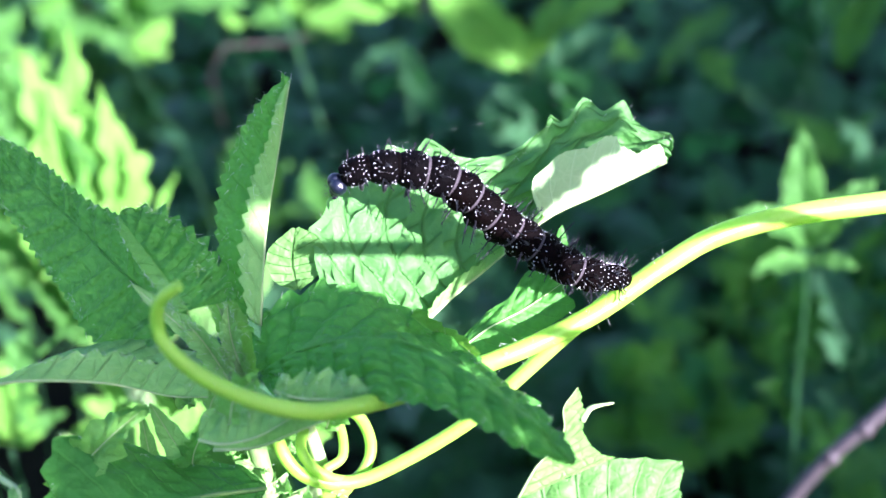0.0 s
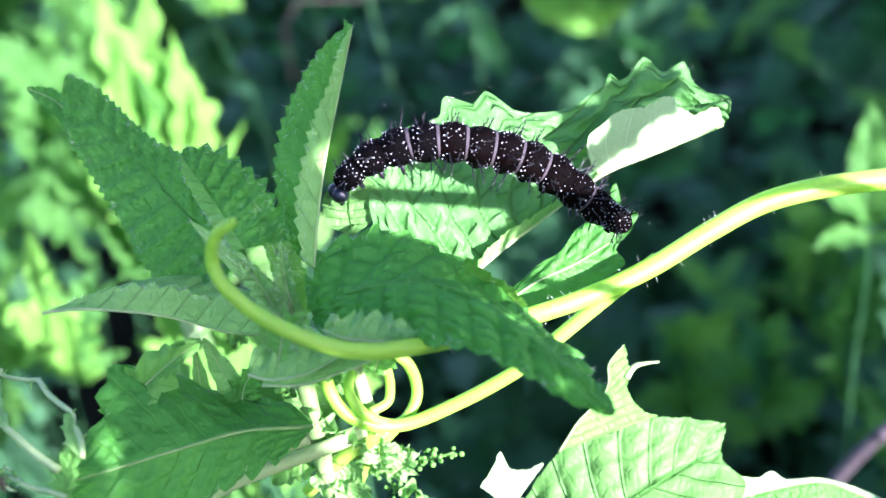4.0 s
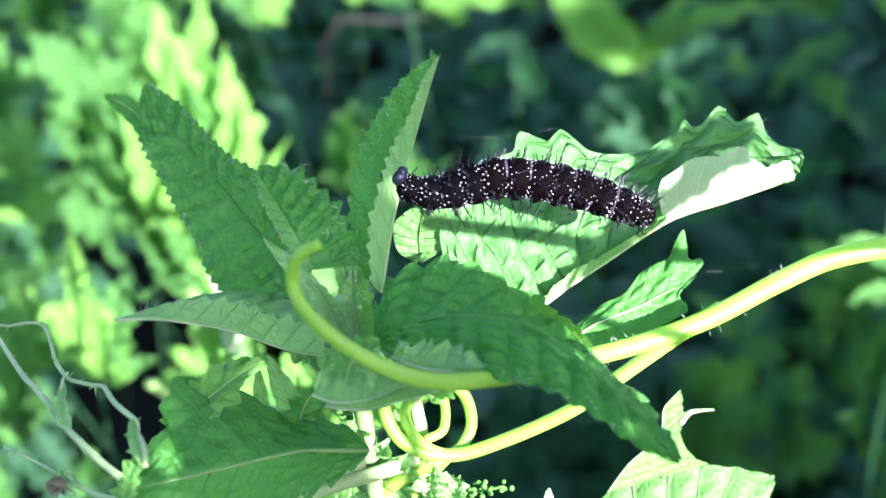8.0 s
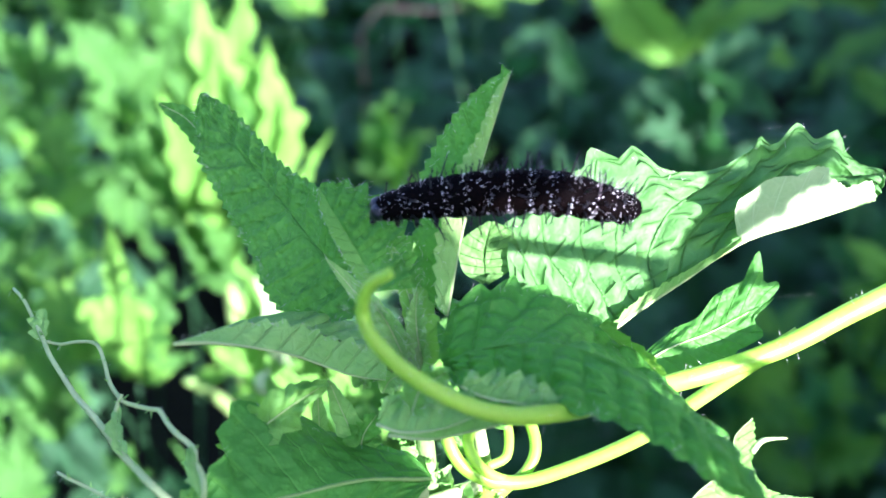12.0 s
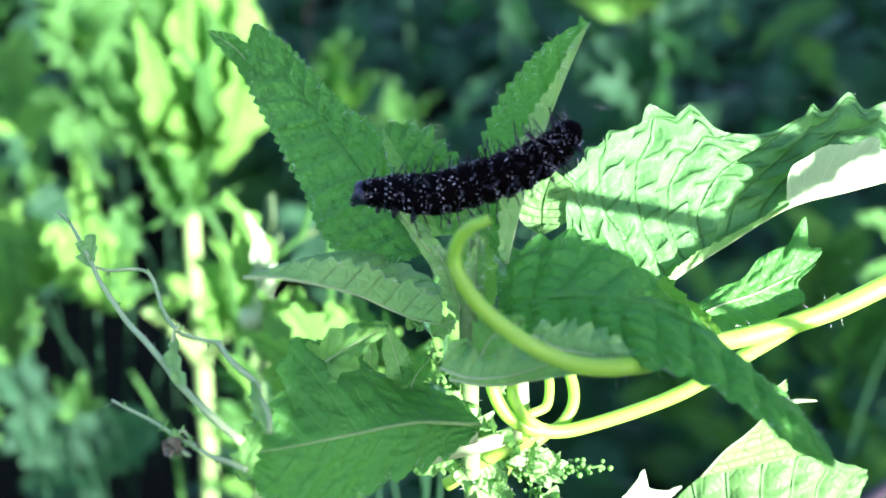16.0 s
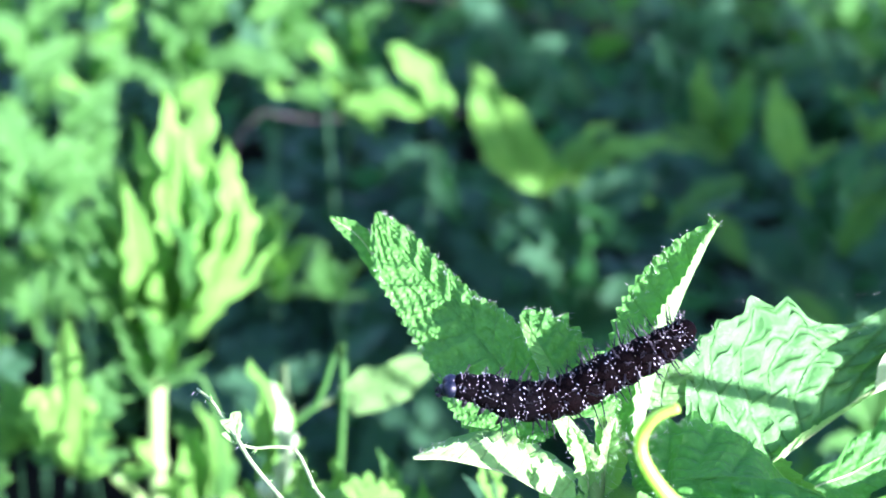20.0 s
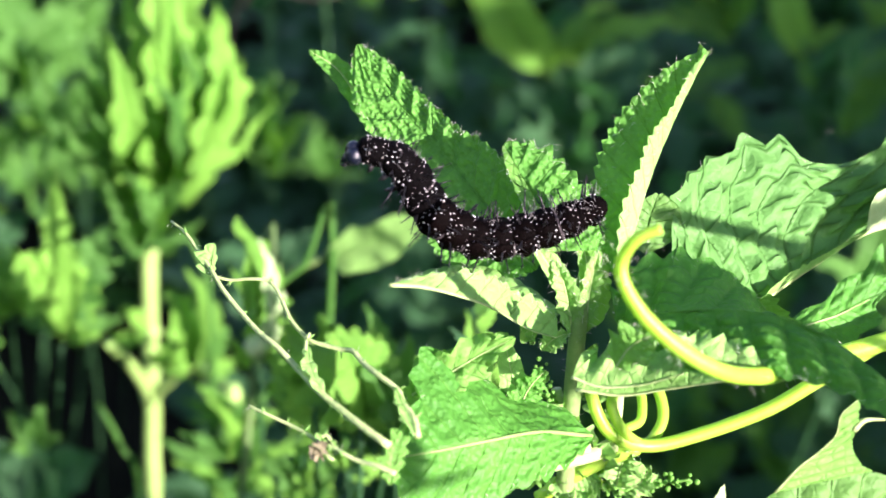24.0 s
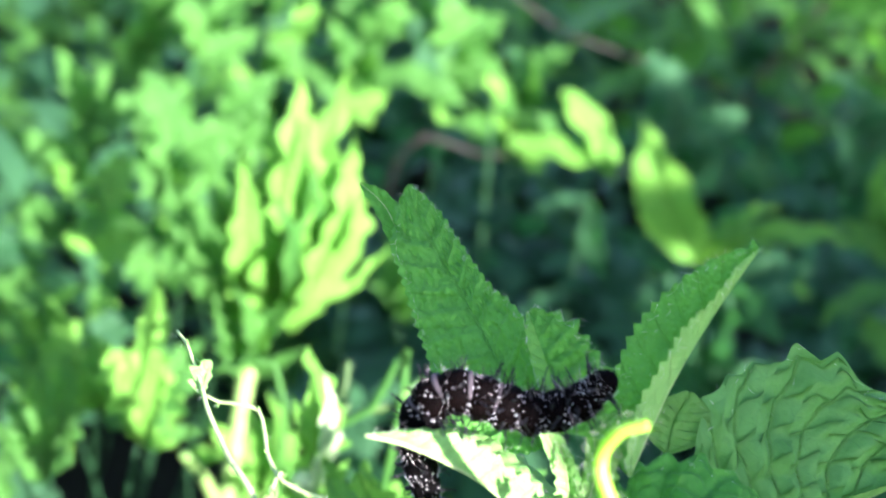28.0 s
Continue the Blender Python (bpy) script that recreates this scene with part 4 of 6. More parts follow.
    # pale shoots and small leaves under the frill
    for a, b, c, w, m in (((-0.0021, 0.1510, 0.4500), (-0.0030, 0.1500, 0.4557), (-0.0039, 0.1490, 0.4621), 0.0010, LEAF_PALE), ((-0.0074, 0.1490, 0.4465), (-0.0094, 0.1490, 0.4533), (-0.0115, 0.1490, 0.4589), 0.0009, LEAF_PALE)):
        stalk(nettle, [a, b, c], w, w * 0.8, BARE, "leaf_stalk", 8, 10)
    for b, m, tp, w, mt in (((-0.0081, 0.1490, 0.4584), (-0.0083, 0.1480, 0.4623), (-0.0086, 0.1470, 0.4668), 0.0022, LEAF_YOUNG), ((-0.0147, 0.1470, 0.4655), (-0.0138, 0.1460, 0.4677), (-0.0123, 0.1460, 0.4686), 0.0014, LEAF_PALE), ((-0.0033, 0.1510, 0.4525), (-0.0053, 0.1500, 0.4563), (-0.0078, 0.1500, 0.4578), 0.0020, LEAF_PALE),
                        ((-0.0015, 0.1500, 0.4592), (-0.0002, 0.1490, 0.4624), (0.0027, 0.1480, 0.4649), 0.0022, LEAF_YOUNG), ((-0.0111, 0.1500, 0.4558), (-0.0129, 0.1490, 0.4530), (-0.0166, 0.1480, 0.4525), 0.0022, LEAF), ((-0.0086, 0.1490, 0.4447), (-0.0115, 0.1480, 0.4478), (-0.0156, 0.1470, 0.4455), 0.0024, LEAF_YOUNG),
                        ((-0.0047, 0.1500, 0.4452), (-0.0022, 0.1490, 0.4469), (0.0016, 0.1480, 0.4453), 0.0020, LEAF_YOUNG), ((-0.0152, 0.1470, 0.4686), (-0.0174, 0.1460, 0.4681), (-0.0161, 0.1460, 0.4667), 0.0012, LEAF_PALE)):
        leaf(nettle, [b, m, tp], [(w, D(-0.6, 0.6, 0.4)), (w, D(0.6, -0.6, 0.4))], mt, teeth=6, tooth=0.4, quilt=0.12, flutter=0.2, rib=0.00015, hairs=12)
    # hanging flower strings
    rnd = random.Random(4)
    for pts in ([(-0.0041, 0.1500, 0.4496), (0.0002, 0.1490, 0.4463), (0.0036, 0.1480, 0.4468), (0.0077, 0.1470, 0.4483)], [(-0.0046, 0.1500, 0.4487), (-0.0019, 0.1490, 0.4452), (0.0016, 0.1490, 0.4392)],
                [(-0.0094, 0.1490, 0.4533), (-0.0126, 0.1480, 0.4586), (-0.0146, 0.1470, 0.4627)], [(-0.0085, 0.1500, 0.4492), (-0.0072, 0.1490, 0.4457), (-0.0081, 0.1480, 0.4410)]):
        line = smooth_line(pts, 22)
        f = Form().tube(line, 0.00018, 5)
        for p in line[3:]:
            for _ in range(3):
                f.ball(p + Vector((rnd.gauss(0, 1), rnd.gauss(0, 1), rnd.gauss(0, 1))) * 0.00055, rnd.uniform(0.0002, 0.00042), 6, 4)
        part("flower_string", f, LEAF_YOUNG, nettle, "string of tiny green nettle flowers")


build_nettle()

# ---- the climbing vine with its tendril ----
vine = thing("climbing_vine", (0.1366, 0.1720, 0.4684), "yellow-green climbing vine with a curling tendril", "vine")
stalk(vine, [(0.1366, 0.1720, 0.4684), (0.1012, 0.1680, 0.4729), (0.0736, 0.1640, 0.4744), (0.0596, 0.1600, 0.4759), (0.0492, 0.1570, 0.4757), (0.0413, 0.1540, 0.4736), (0.0327, 0.1500, 0.4709), (0.0246, 0.1470, 0.4692), (0.0173, 0.1430, 0.4693), (0.0116, 0.1360, 0.4719), (0.0055, 0.1270, 0.4758), (-0.0009, 0.1225, 0.4781), (-0.0063, 0.1210, 0.4808), (-0.0111, 0.1210, 0.4842), (-0.0140, 0.1215, 0.4875), (-0.0147, 0.1220, 0.4899), (-0.0139, 0.1215, 0.4926), (-0.0119, 0.1210, 0.4942)], 0.0016, 0.00054, VINE, "stem", 12, 140, "smooth yellow-green shoot ending in a hook", 300)
stalk(vine, [(0.0344, 0.1525, 0.4710), (0.0278, 0.1510, 0.4668), (0.0220, 0.1500, 0.4626), (0.0161, 0.1490, 0.4584), (0.0080, 0.1480, 0.4547), (0.0012, 0.1470, 0.4530), (-0.0043, 0.1460, 0.4550), (-0.0070, 0.1470, 0.4586), (-0.0068, 0.1500, 0.4606), (-0.0030, 0.1530, 0.4612), (0.0022, 0.1540, 0.4583), (0.0036, 0.1510, 0.4549), (0.0012, 0.1480, 0.4527), (-0.0026, 0.1460, 0.4553), (-0.0047, 0.1470, 0.4586), (-0.0033, 0.1500, 0.4604), (-0.0002, 0.1520, 0.4587), (0.0001, 0.1490, 0.4557), (-0.0023, 0.1470, 0.4552)], 0.00095, 0.00058, VINE, "tendril", 12, 160, "coiled yellow-green tendril")
stalk(vine, [(-0.0002, 0.1470, 0.4527), (-0.0057, 0.1470, 0.4492), (-0.0113, 0.1480, 0.4432)], 0.001, 0.0009, VINE, "side_shoot", 10, 16)
stalk(vine, [(0.0006, 0.1490, 0.4515), (-0.0024, 0.1490, 0.4478), (-0.0056, 0.1500, 0.4415)], 0.0008, 0.0007, VINE, "side_shoot", 10, 16)

# ---- silk ----
for pts in ([(0.0010, 0.1580, 0.4914), (0.0073, 0.1590, 0.4909), (0.0139, 0.1600, 0.4917)], [(0.0146, 0.1600, 0.4919), (0.0241, 0.1620, 0.4923), (0.0337, 0.1640, 0.4930)], [(0.0320, 0.1550, 0.4745), (0.0379, 0.1560, 0.4748), (0.0445, 0.1570, 0.4763)]):
    web = thing("silk_thread", pts[0], "hair-thin white strand of spun silk", "silk thread", "silk threads")
    stalk(web, pts, 0.0000015, 0.0000015, HAIR, "strand", 4, 10)

# ---- plants behind ----
def leaf_mesh(name, material, seed, slim, teeth, tooth):
    """A unit leaf along +x, one metre long, facing +z, for far plants."""
    f = Form()
    mid = [(0, 0, 0), (0.35, 0, 0.05), (0.7, 0, 0.03), (1, 0, -0.08)]
    for s in (1, -1):
        wing(f, mid, slim, (0, s, 0.25), teeth=teeth, tooth=tooth, belly=0.36, quilt=0.10, cells=3, per=5, seed=seed, flutter=0.16, sign=s, point=1.05)
    f.tube(smooth_line(mid, 6), [0.014, 0.012, 0.01, 0.009, 0.008, 0.006, 0.003], 4)
    return f.mesh(name, material)


FAR = {}
# tones carry light too: young for sunlit weeds, dull for shaded ones
for key, m in (("bright", LEAF_FAR), ("dull", LEAF_SHADED), ("young", LEAF_SPRIG), ("pale", LEAF_PALE_LIT)):
    lobed = 0.5 if key == "dull" else 1.0
    FAR[key] = [leaf_mesh("herb_leaf_" + key, m, i, s, t, q * lobed) for i, (s, t, q) in enumerate(((0.25, 5, 0.75), (0.18, 6, 0.6), (0.30, 4, 0.85), (0.13, 7, 0.45), (0.20, 9, 0.15)))]


def far_leaf(parent, mesh, base, tip, face, wide=1.0, name="leaf"):
    base, tip = Vector(base), Vector(tip)
    x = (tip - base)
    length = x.length
    x.normalize()
    z = (Vector(face) - x * x.dot(Vector(face))).normalized()
    y = z.cross(x)
    m = Matrix((x * length, y * length * wide, z * length)).transposed().to_4x4()
    m.translation = base - WORLD[parent]
    ob = new(name, mesh)
    ob.parent = parent
    ob.matrix_basis = m
    return ob


def herb(base, height, pairs, size, seed, tone="bright", lean=(0, 0), label="leafy green weed with toothed leaves", kinds=(0, 1, 2), spread=1.0):
    """A weed: upright stem with crossed pairs of leaves."""
    rnd = random.Random(seed)
    at = Vector(base)
    t = thing("weed_plant", at, label, "weed", "weeds behind")
    top = at + Vector((lean[0], lean[1], height))
    bend = at.lerp(top, 0.5) + Vector((rnd.uniform(-0.02, 0.02), rnd.uniform(-0.02, 0.02), 0))
    line = smooth_line([at, bend, top], 12)
    part("stem", Form().tube(line, [0.0018 - 0.0011 * i / 12 for i in range(13)], 6), LEAF_SHADED, t)
    turn = rnd.uniform(0, 3.1)
    for k in range(pairs):
        s = 0.25 + 0.75 * (k + 0.5) / pairs
        p = line[min(11, int(s * 12))].lerp(line[min(12, int(s * 12) + 1)], s * 12 % 1)
        turn += math.pi / 2 + rnd.uniform(-0.3, 0.3)
        for q in (0, math.pi):
            a = turn + q + rnd.uniform(-0.25, 0.25)
            rise = rnd.uniform(-0.1, 0.5) + 0.9 * max(0, s - 0.8) * 4
            d = Vector((math.cos(a), math.sin(a), rise)).normalized()
            ln = size * rnd.uniform(0.75, 1.2) * (1.15 - 0.6 * s) * spread
            far_leaf(t, FAR[tone][rnd.choice(kinds)], p, p + d * ln, (rnd.uniform(-0.3, 0.3), rnd.uniform(-0.5, 0.1), 1), rnd.uniform(0.8, 1.2))
    return t


def place_herb(name, base, label):
    return thing(name, base, label, "weed", "weeds behind")


VIEW = (Vector((-0.0501, 0.0025, 0.5456)), Vector((0.9870, -0.0819, 0.1385)), Vector((-0.0897, 0.4345, 0.8962)), Vector((0.1335, 0.8969, -0.4215)), 2461.7)
VIEW_START = (Vector((0.0051, 0.0033, 0.5491)), Vector((0.9917, -0.1011, -0.0790)), Vector((0.1138, 0.4101, 0.9049)), Vector((0.0591, 0.9064, -0.4182)), 2461.7)


def behind(x, y, yy):
    """A place at depth yy, by the bearing (x, y) that it has from the spot where the tip is nibbled."""
    e, r, u, a, f = VIEW
    w = a + r * ((x - 784) / f) - u * ((y - 441) / f)
    return e + w * ((yy - e.y) / w.y)


def bearing(p):
    """The bearing (x, y) of a place from that spot."""
    e, r, u, a, f = VIEW
    d = p - e
    return 784 + f * d.dot(r) / d.dot(a), 441 - f * d.dot(u) / d.dot(a)


def build_left_weed():
    # tall bright weed behind on the left: a whorl of lobed leaves on a thick jointed stem
    w = place_herb("weed_plant", (-0.0750, 0.4200, -0.0200), "tall bright sunlit weed with lobed upright leaves")
    stalk(w, [(-0.0750, 0.4200, -0.0200)] + [behind(x, y, 0.42) for x, y in ((268, 980), (270, 800), (270, 700), (266, 580), (264, 450), (262, 330))], 0.0028, 0.0026, STEM_GREEN, "stem", 10, 30, "thick pale green stem")
    for y in (700, 585, 445):
        part("joint", Form().ball(behind(267, y, 0.42), 0.0036, 10, 7, (1, 1, 0.7)), STEM_GREEN, w)
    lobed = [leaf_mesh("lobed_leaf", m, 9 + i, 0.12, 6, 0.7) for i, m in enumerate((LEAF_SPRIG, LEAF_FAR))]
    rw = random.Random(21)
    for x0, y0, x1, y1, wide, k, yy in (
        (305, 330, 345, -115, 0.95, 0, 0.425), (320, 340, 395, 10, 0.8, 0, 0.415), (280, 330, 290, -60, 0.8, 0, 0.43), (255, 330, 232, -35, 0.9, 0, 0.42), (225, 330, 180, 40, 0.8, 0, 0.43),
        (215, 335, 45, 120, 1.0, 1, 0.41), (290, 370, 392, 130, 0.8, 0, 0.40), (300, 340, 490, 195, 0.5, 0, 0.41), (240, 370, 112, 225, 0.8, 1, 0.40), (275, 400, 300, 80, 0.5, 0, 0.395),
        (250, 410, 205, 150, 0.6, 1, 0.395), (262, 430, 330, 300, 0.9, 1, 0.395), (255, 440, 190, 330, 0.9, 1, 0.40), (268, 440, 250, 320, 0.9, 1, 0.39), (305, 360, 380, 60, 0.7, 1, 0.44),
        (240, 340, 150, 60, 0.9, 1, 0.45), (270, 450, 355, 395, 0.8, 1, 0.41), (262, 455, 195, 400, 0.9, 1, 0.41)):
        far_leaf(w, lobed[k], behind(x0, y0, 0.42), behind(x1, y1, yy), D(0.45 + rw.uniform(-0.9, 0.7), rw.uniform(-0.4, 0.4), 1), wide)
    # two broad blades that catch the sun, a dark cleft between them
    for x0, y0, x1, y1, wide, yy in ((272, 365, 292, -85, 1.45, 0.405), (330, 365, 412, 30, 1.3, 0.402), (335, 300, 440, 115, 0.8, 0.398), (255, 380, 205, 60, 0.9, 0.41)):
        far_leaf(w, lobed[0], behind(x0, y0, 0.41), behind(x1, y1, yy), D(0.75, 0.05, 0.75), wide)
    for k in range(20):
        a = radians(rw.uniform(-24, 13))
        ln = rw.uniform(160, 330)
        x0, y0 = 265 + 130 * math.sin(a) + rw.uniform(-12, 12), 390 - 110 * rw.random()
        far_leaf(w, (FAR["young"] if rw.random() < 0.6 else FAR["bright"])[3], behind(x0, y0, 0.42), behind(x0 + ln * math.sin(a), y0 - ln * math.cos(a), 0.41 + rw.uniform(-0.03, 0.03)), D(rw.uniform(-0.2, 1.2), rw.uniform(-0.3, 0.3), 1), rw.uniform(0.7, 1.0))
    # forked leaf stalks at the lower joint
    for pts in (((270, 705), (235, 650), (190, 606)), ((270, 700), (310, 665), (345, 640)), ((345, 640), (372, 668), (405, 690))):
        stalk(w, [behind(x, y, 0.415 - 0.02 * i) for i, (x, y) in enumerate(pts)], 0.0022, 0.0014, STEM_GREEN, "leaf_stalk", 8, 10)
    for x0, y0, x1, y1, k in ((190, 606, 260, 596, 1), (262, 585, 215, 540, 1), (268, 640, 330, 600, 0), (300, 660, 350, 590, 0)):
        far_leaf(w, FAR["young"][k], behind(x0, y0, 0.40), behind(x1, y1, 0.395), D(0.7, 0.1, 1), 1.0)


def low_weed(yy, foot, leaves, tone, label, wide=1.0, face=(0.5, 0.3, 1)):
    """A low weed at depth yy: a stem from the ground to the foot of its leaves, each by its bearing."""
    top = behind(foot[0], foot[1], yy)
    side = math.sin(foot[0] * 1.7 + foot[1])
    base = Vector((top.x + 0.05 * side, top.y + 0.14, -0.02))
    v = place_herb("weed_plant", base, label)
    stalk(v, [base, base.lerp(top, 0.6) + Vector((0.004, 0, 0)), top], 0.0006, 0.0005, LEAF_SHADED, "stem", 6, 12)
    rnd = random.Random(int(foot[0] + foot[1] * 3))
    for x0, y0, x1, y1, k in leaves:
        far_leaf(v, FAR[tone if rnd.random() < 0.8 else "bright"][k], behind(x0, y0, yy), behind(x1, y1, yy + rnd.uniform(-0.012, 0.012)), D(face[0] + rnd.uniform(-0.4, 0.4), face[1] + rnd.uniform(-0.4, 0.4), face[2]), wide * rnd.uniform(0.8, 1.2))
    return v


def build_low_weeds():
    bright = "low sunlit weed with small bright leaves"
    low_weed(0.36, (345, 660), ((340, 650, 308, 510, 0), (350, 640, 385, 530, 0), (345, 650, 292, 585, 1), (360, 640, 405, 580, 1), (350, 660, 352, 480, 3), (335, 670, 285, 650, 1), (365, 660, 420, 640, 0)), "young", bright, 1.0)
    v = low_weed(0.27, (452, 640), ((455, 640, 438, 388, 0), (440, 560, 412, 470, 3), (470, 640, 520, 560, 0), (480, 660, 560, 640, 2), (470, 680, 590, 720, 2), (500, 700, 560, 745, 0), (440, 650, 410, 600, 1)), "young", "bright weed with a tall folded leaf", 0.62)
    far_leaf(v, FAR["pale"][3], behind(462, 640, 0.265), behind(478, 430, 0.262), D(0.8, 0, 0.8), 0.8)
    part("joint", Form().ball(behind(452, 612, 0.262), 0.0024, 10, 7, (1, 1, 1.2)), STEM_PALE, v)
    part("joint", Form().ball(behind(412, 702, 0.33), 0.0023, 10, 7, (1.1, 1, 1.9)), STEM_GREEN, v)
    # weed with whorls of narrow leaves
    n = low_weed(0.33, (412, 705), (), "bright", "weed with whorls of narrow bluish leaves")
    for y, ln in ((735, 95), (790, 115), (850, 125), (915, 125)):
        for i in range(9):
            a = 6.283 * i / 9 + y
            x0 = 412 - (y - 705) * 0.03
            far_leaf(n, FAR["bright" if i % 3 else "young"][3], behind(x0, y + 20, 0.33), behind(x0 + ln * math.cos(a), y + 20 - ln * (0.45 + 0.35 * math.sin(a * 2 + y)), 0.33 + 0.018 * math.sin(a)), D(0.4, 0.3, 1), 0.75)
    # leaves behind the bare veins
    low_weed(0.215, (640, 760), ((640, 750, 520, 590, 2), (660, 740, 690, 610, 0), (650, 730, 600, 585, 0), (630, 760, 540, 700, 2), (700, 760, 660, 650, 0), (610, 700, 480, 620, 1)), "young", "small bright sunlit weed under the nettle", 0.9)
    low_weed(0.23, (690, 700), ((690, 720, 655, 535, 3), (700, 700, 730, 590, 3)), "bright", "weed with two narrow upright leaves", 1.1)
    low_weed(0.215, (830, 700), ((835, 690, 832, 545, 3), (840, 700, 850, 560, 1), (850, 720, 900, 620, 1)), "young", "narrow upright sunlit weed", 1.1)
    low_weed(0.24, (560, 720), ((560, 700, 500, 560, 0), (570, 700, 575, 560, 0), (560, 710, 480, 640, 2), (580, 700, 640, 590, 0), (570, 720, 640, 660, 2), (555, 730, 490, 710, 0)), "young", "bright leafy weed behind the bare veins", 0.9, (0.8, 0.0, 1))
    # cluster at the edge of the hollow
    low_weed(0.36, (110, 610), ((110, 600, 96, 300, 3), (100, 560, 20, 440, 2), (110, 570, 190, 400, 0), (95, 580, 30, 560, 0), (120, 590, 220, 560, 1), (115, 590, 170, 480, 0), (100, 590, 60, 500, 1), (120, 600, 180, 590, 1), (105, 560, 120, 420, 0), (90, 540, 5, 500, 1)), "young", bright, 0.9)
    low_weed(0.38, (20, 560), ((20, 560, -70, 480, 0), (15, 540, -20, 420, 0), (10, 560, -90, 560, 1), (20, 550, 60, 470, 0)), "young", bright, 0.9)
    low_weed(0.37, (55, 780), ((55, 790, 15, 725, 0), (60, 780, 75, 715, 1), (55, 800, 5, 790, 1), (65, 790, 110, 770, 1)), "bright", "small yellowish weed at the edge of a hollow", 0.9)
    for x0, y0, x1, y1, yy in ((-40, 640, -150, 560, 0.36), (-200, 700, -300, 600, 0.36), (-120, 820, -230, 740, 0.35)):
        low_weed(yy, (x0, y0 + 60), ((x0, y0 + 40, x1, y1, 0), (x0, y0 + 50, x1 + 60, y1 - 60, 0), (x0 - 5, y0 + 30, x1 + 110, y1 - 90, 1), (x0, y0 + 60, x1 - 10, y1 + 50, 1)), "bright", "leafy weed beside a dark hollow", 0.8)
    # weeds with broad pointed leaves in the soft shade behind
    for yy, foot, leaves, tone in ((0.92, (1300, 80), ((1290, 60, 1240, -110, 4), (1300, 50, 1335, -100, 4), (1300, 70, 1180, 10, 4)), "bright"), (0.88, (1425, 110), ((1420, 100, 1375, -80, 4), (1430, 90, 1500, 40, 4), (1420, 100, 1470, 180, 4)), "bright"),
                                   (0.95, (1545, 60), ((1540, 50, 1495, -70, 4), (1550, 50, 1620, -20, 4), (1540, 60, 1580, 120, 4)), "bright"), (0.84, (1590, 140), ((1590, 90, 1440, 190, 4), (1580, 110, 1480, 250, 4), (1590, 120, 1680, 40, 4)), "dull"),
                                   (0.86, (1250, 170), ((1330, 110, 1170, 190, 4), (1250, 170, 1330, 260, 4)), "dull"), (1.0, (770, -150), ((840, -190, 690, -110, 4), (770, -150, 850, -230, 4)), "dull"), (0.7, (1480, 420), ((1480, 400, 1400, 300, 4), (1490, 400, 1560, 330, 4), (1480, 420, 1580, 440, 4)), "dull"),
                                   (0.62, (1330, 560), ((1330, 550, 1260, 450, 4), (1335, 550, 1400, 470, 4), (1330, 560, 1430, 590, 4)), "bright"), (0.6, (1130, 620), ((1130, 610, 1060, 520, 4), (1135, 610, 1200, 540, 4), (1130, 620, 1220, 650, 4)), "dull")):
        # tones stepped up a notch: the soft light is put into the colour
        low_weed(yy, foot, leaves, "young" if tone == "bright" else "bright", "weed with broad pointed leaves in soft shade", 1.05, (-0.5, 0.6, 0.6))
    for yy, foot, leaves in ((0.70, (480, 330), ((475, 300, 425, 165, 1), (480, 290, 475, 130, 0), (485, 300, 545, 200, 0), (480, 310, 415, 250, 1), (485, 310, 555, 285, 1), (482, 300, 505, 150, 1))), (0.78, (590, 330), ((585, 310, 560, 220, 0), (590, 310, 640, 240, 1), (592, 320, 650, 310, 1), (588, 320, 530, 300, 1)))):
        low_weed(yy, foot, leaves, "bright", "weed with lobed leaves in soft shade", 1.0, (-0.6, 0.5, 0.65))
    # thin bluish stems that cross behind
    for pts, yy in ((((120, 425), (200, 465), (370, 497)), 0.33), (((175, 715), (215, 790), (250, 900)), 0.34), (((495, 505), (540, 470), (590, 440)), 0.28), (((560, 900), (590, 840), (640, 800)), 0.25)):
        p = [behind(x, y, yy) for x, y in pts]
        foot = Vector((p[-1].x + 0.02, p[-1].y + 0.02, -0.02))
        t = thing("grass_stem", foot, "thin bare bluish-green grass stem", "grass stem", "grass stems")
        stalk(t, [foot, p[-1].lerp(foot, 0.4)] + p[::-1], 0.0011, 0.0006, LEAF_FAR, "stem", 6, 16)


build_left_weed()
build_low_weeds()


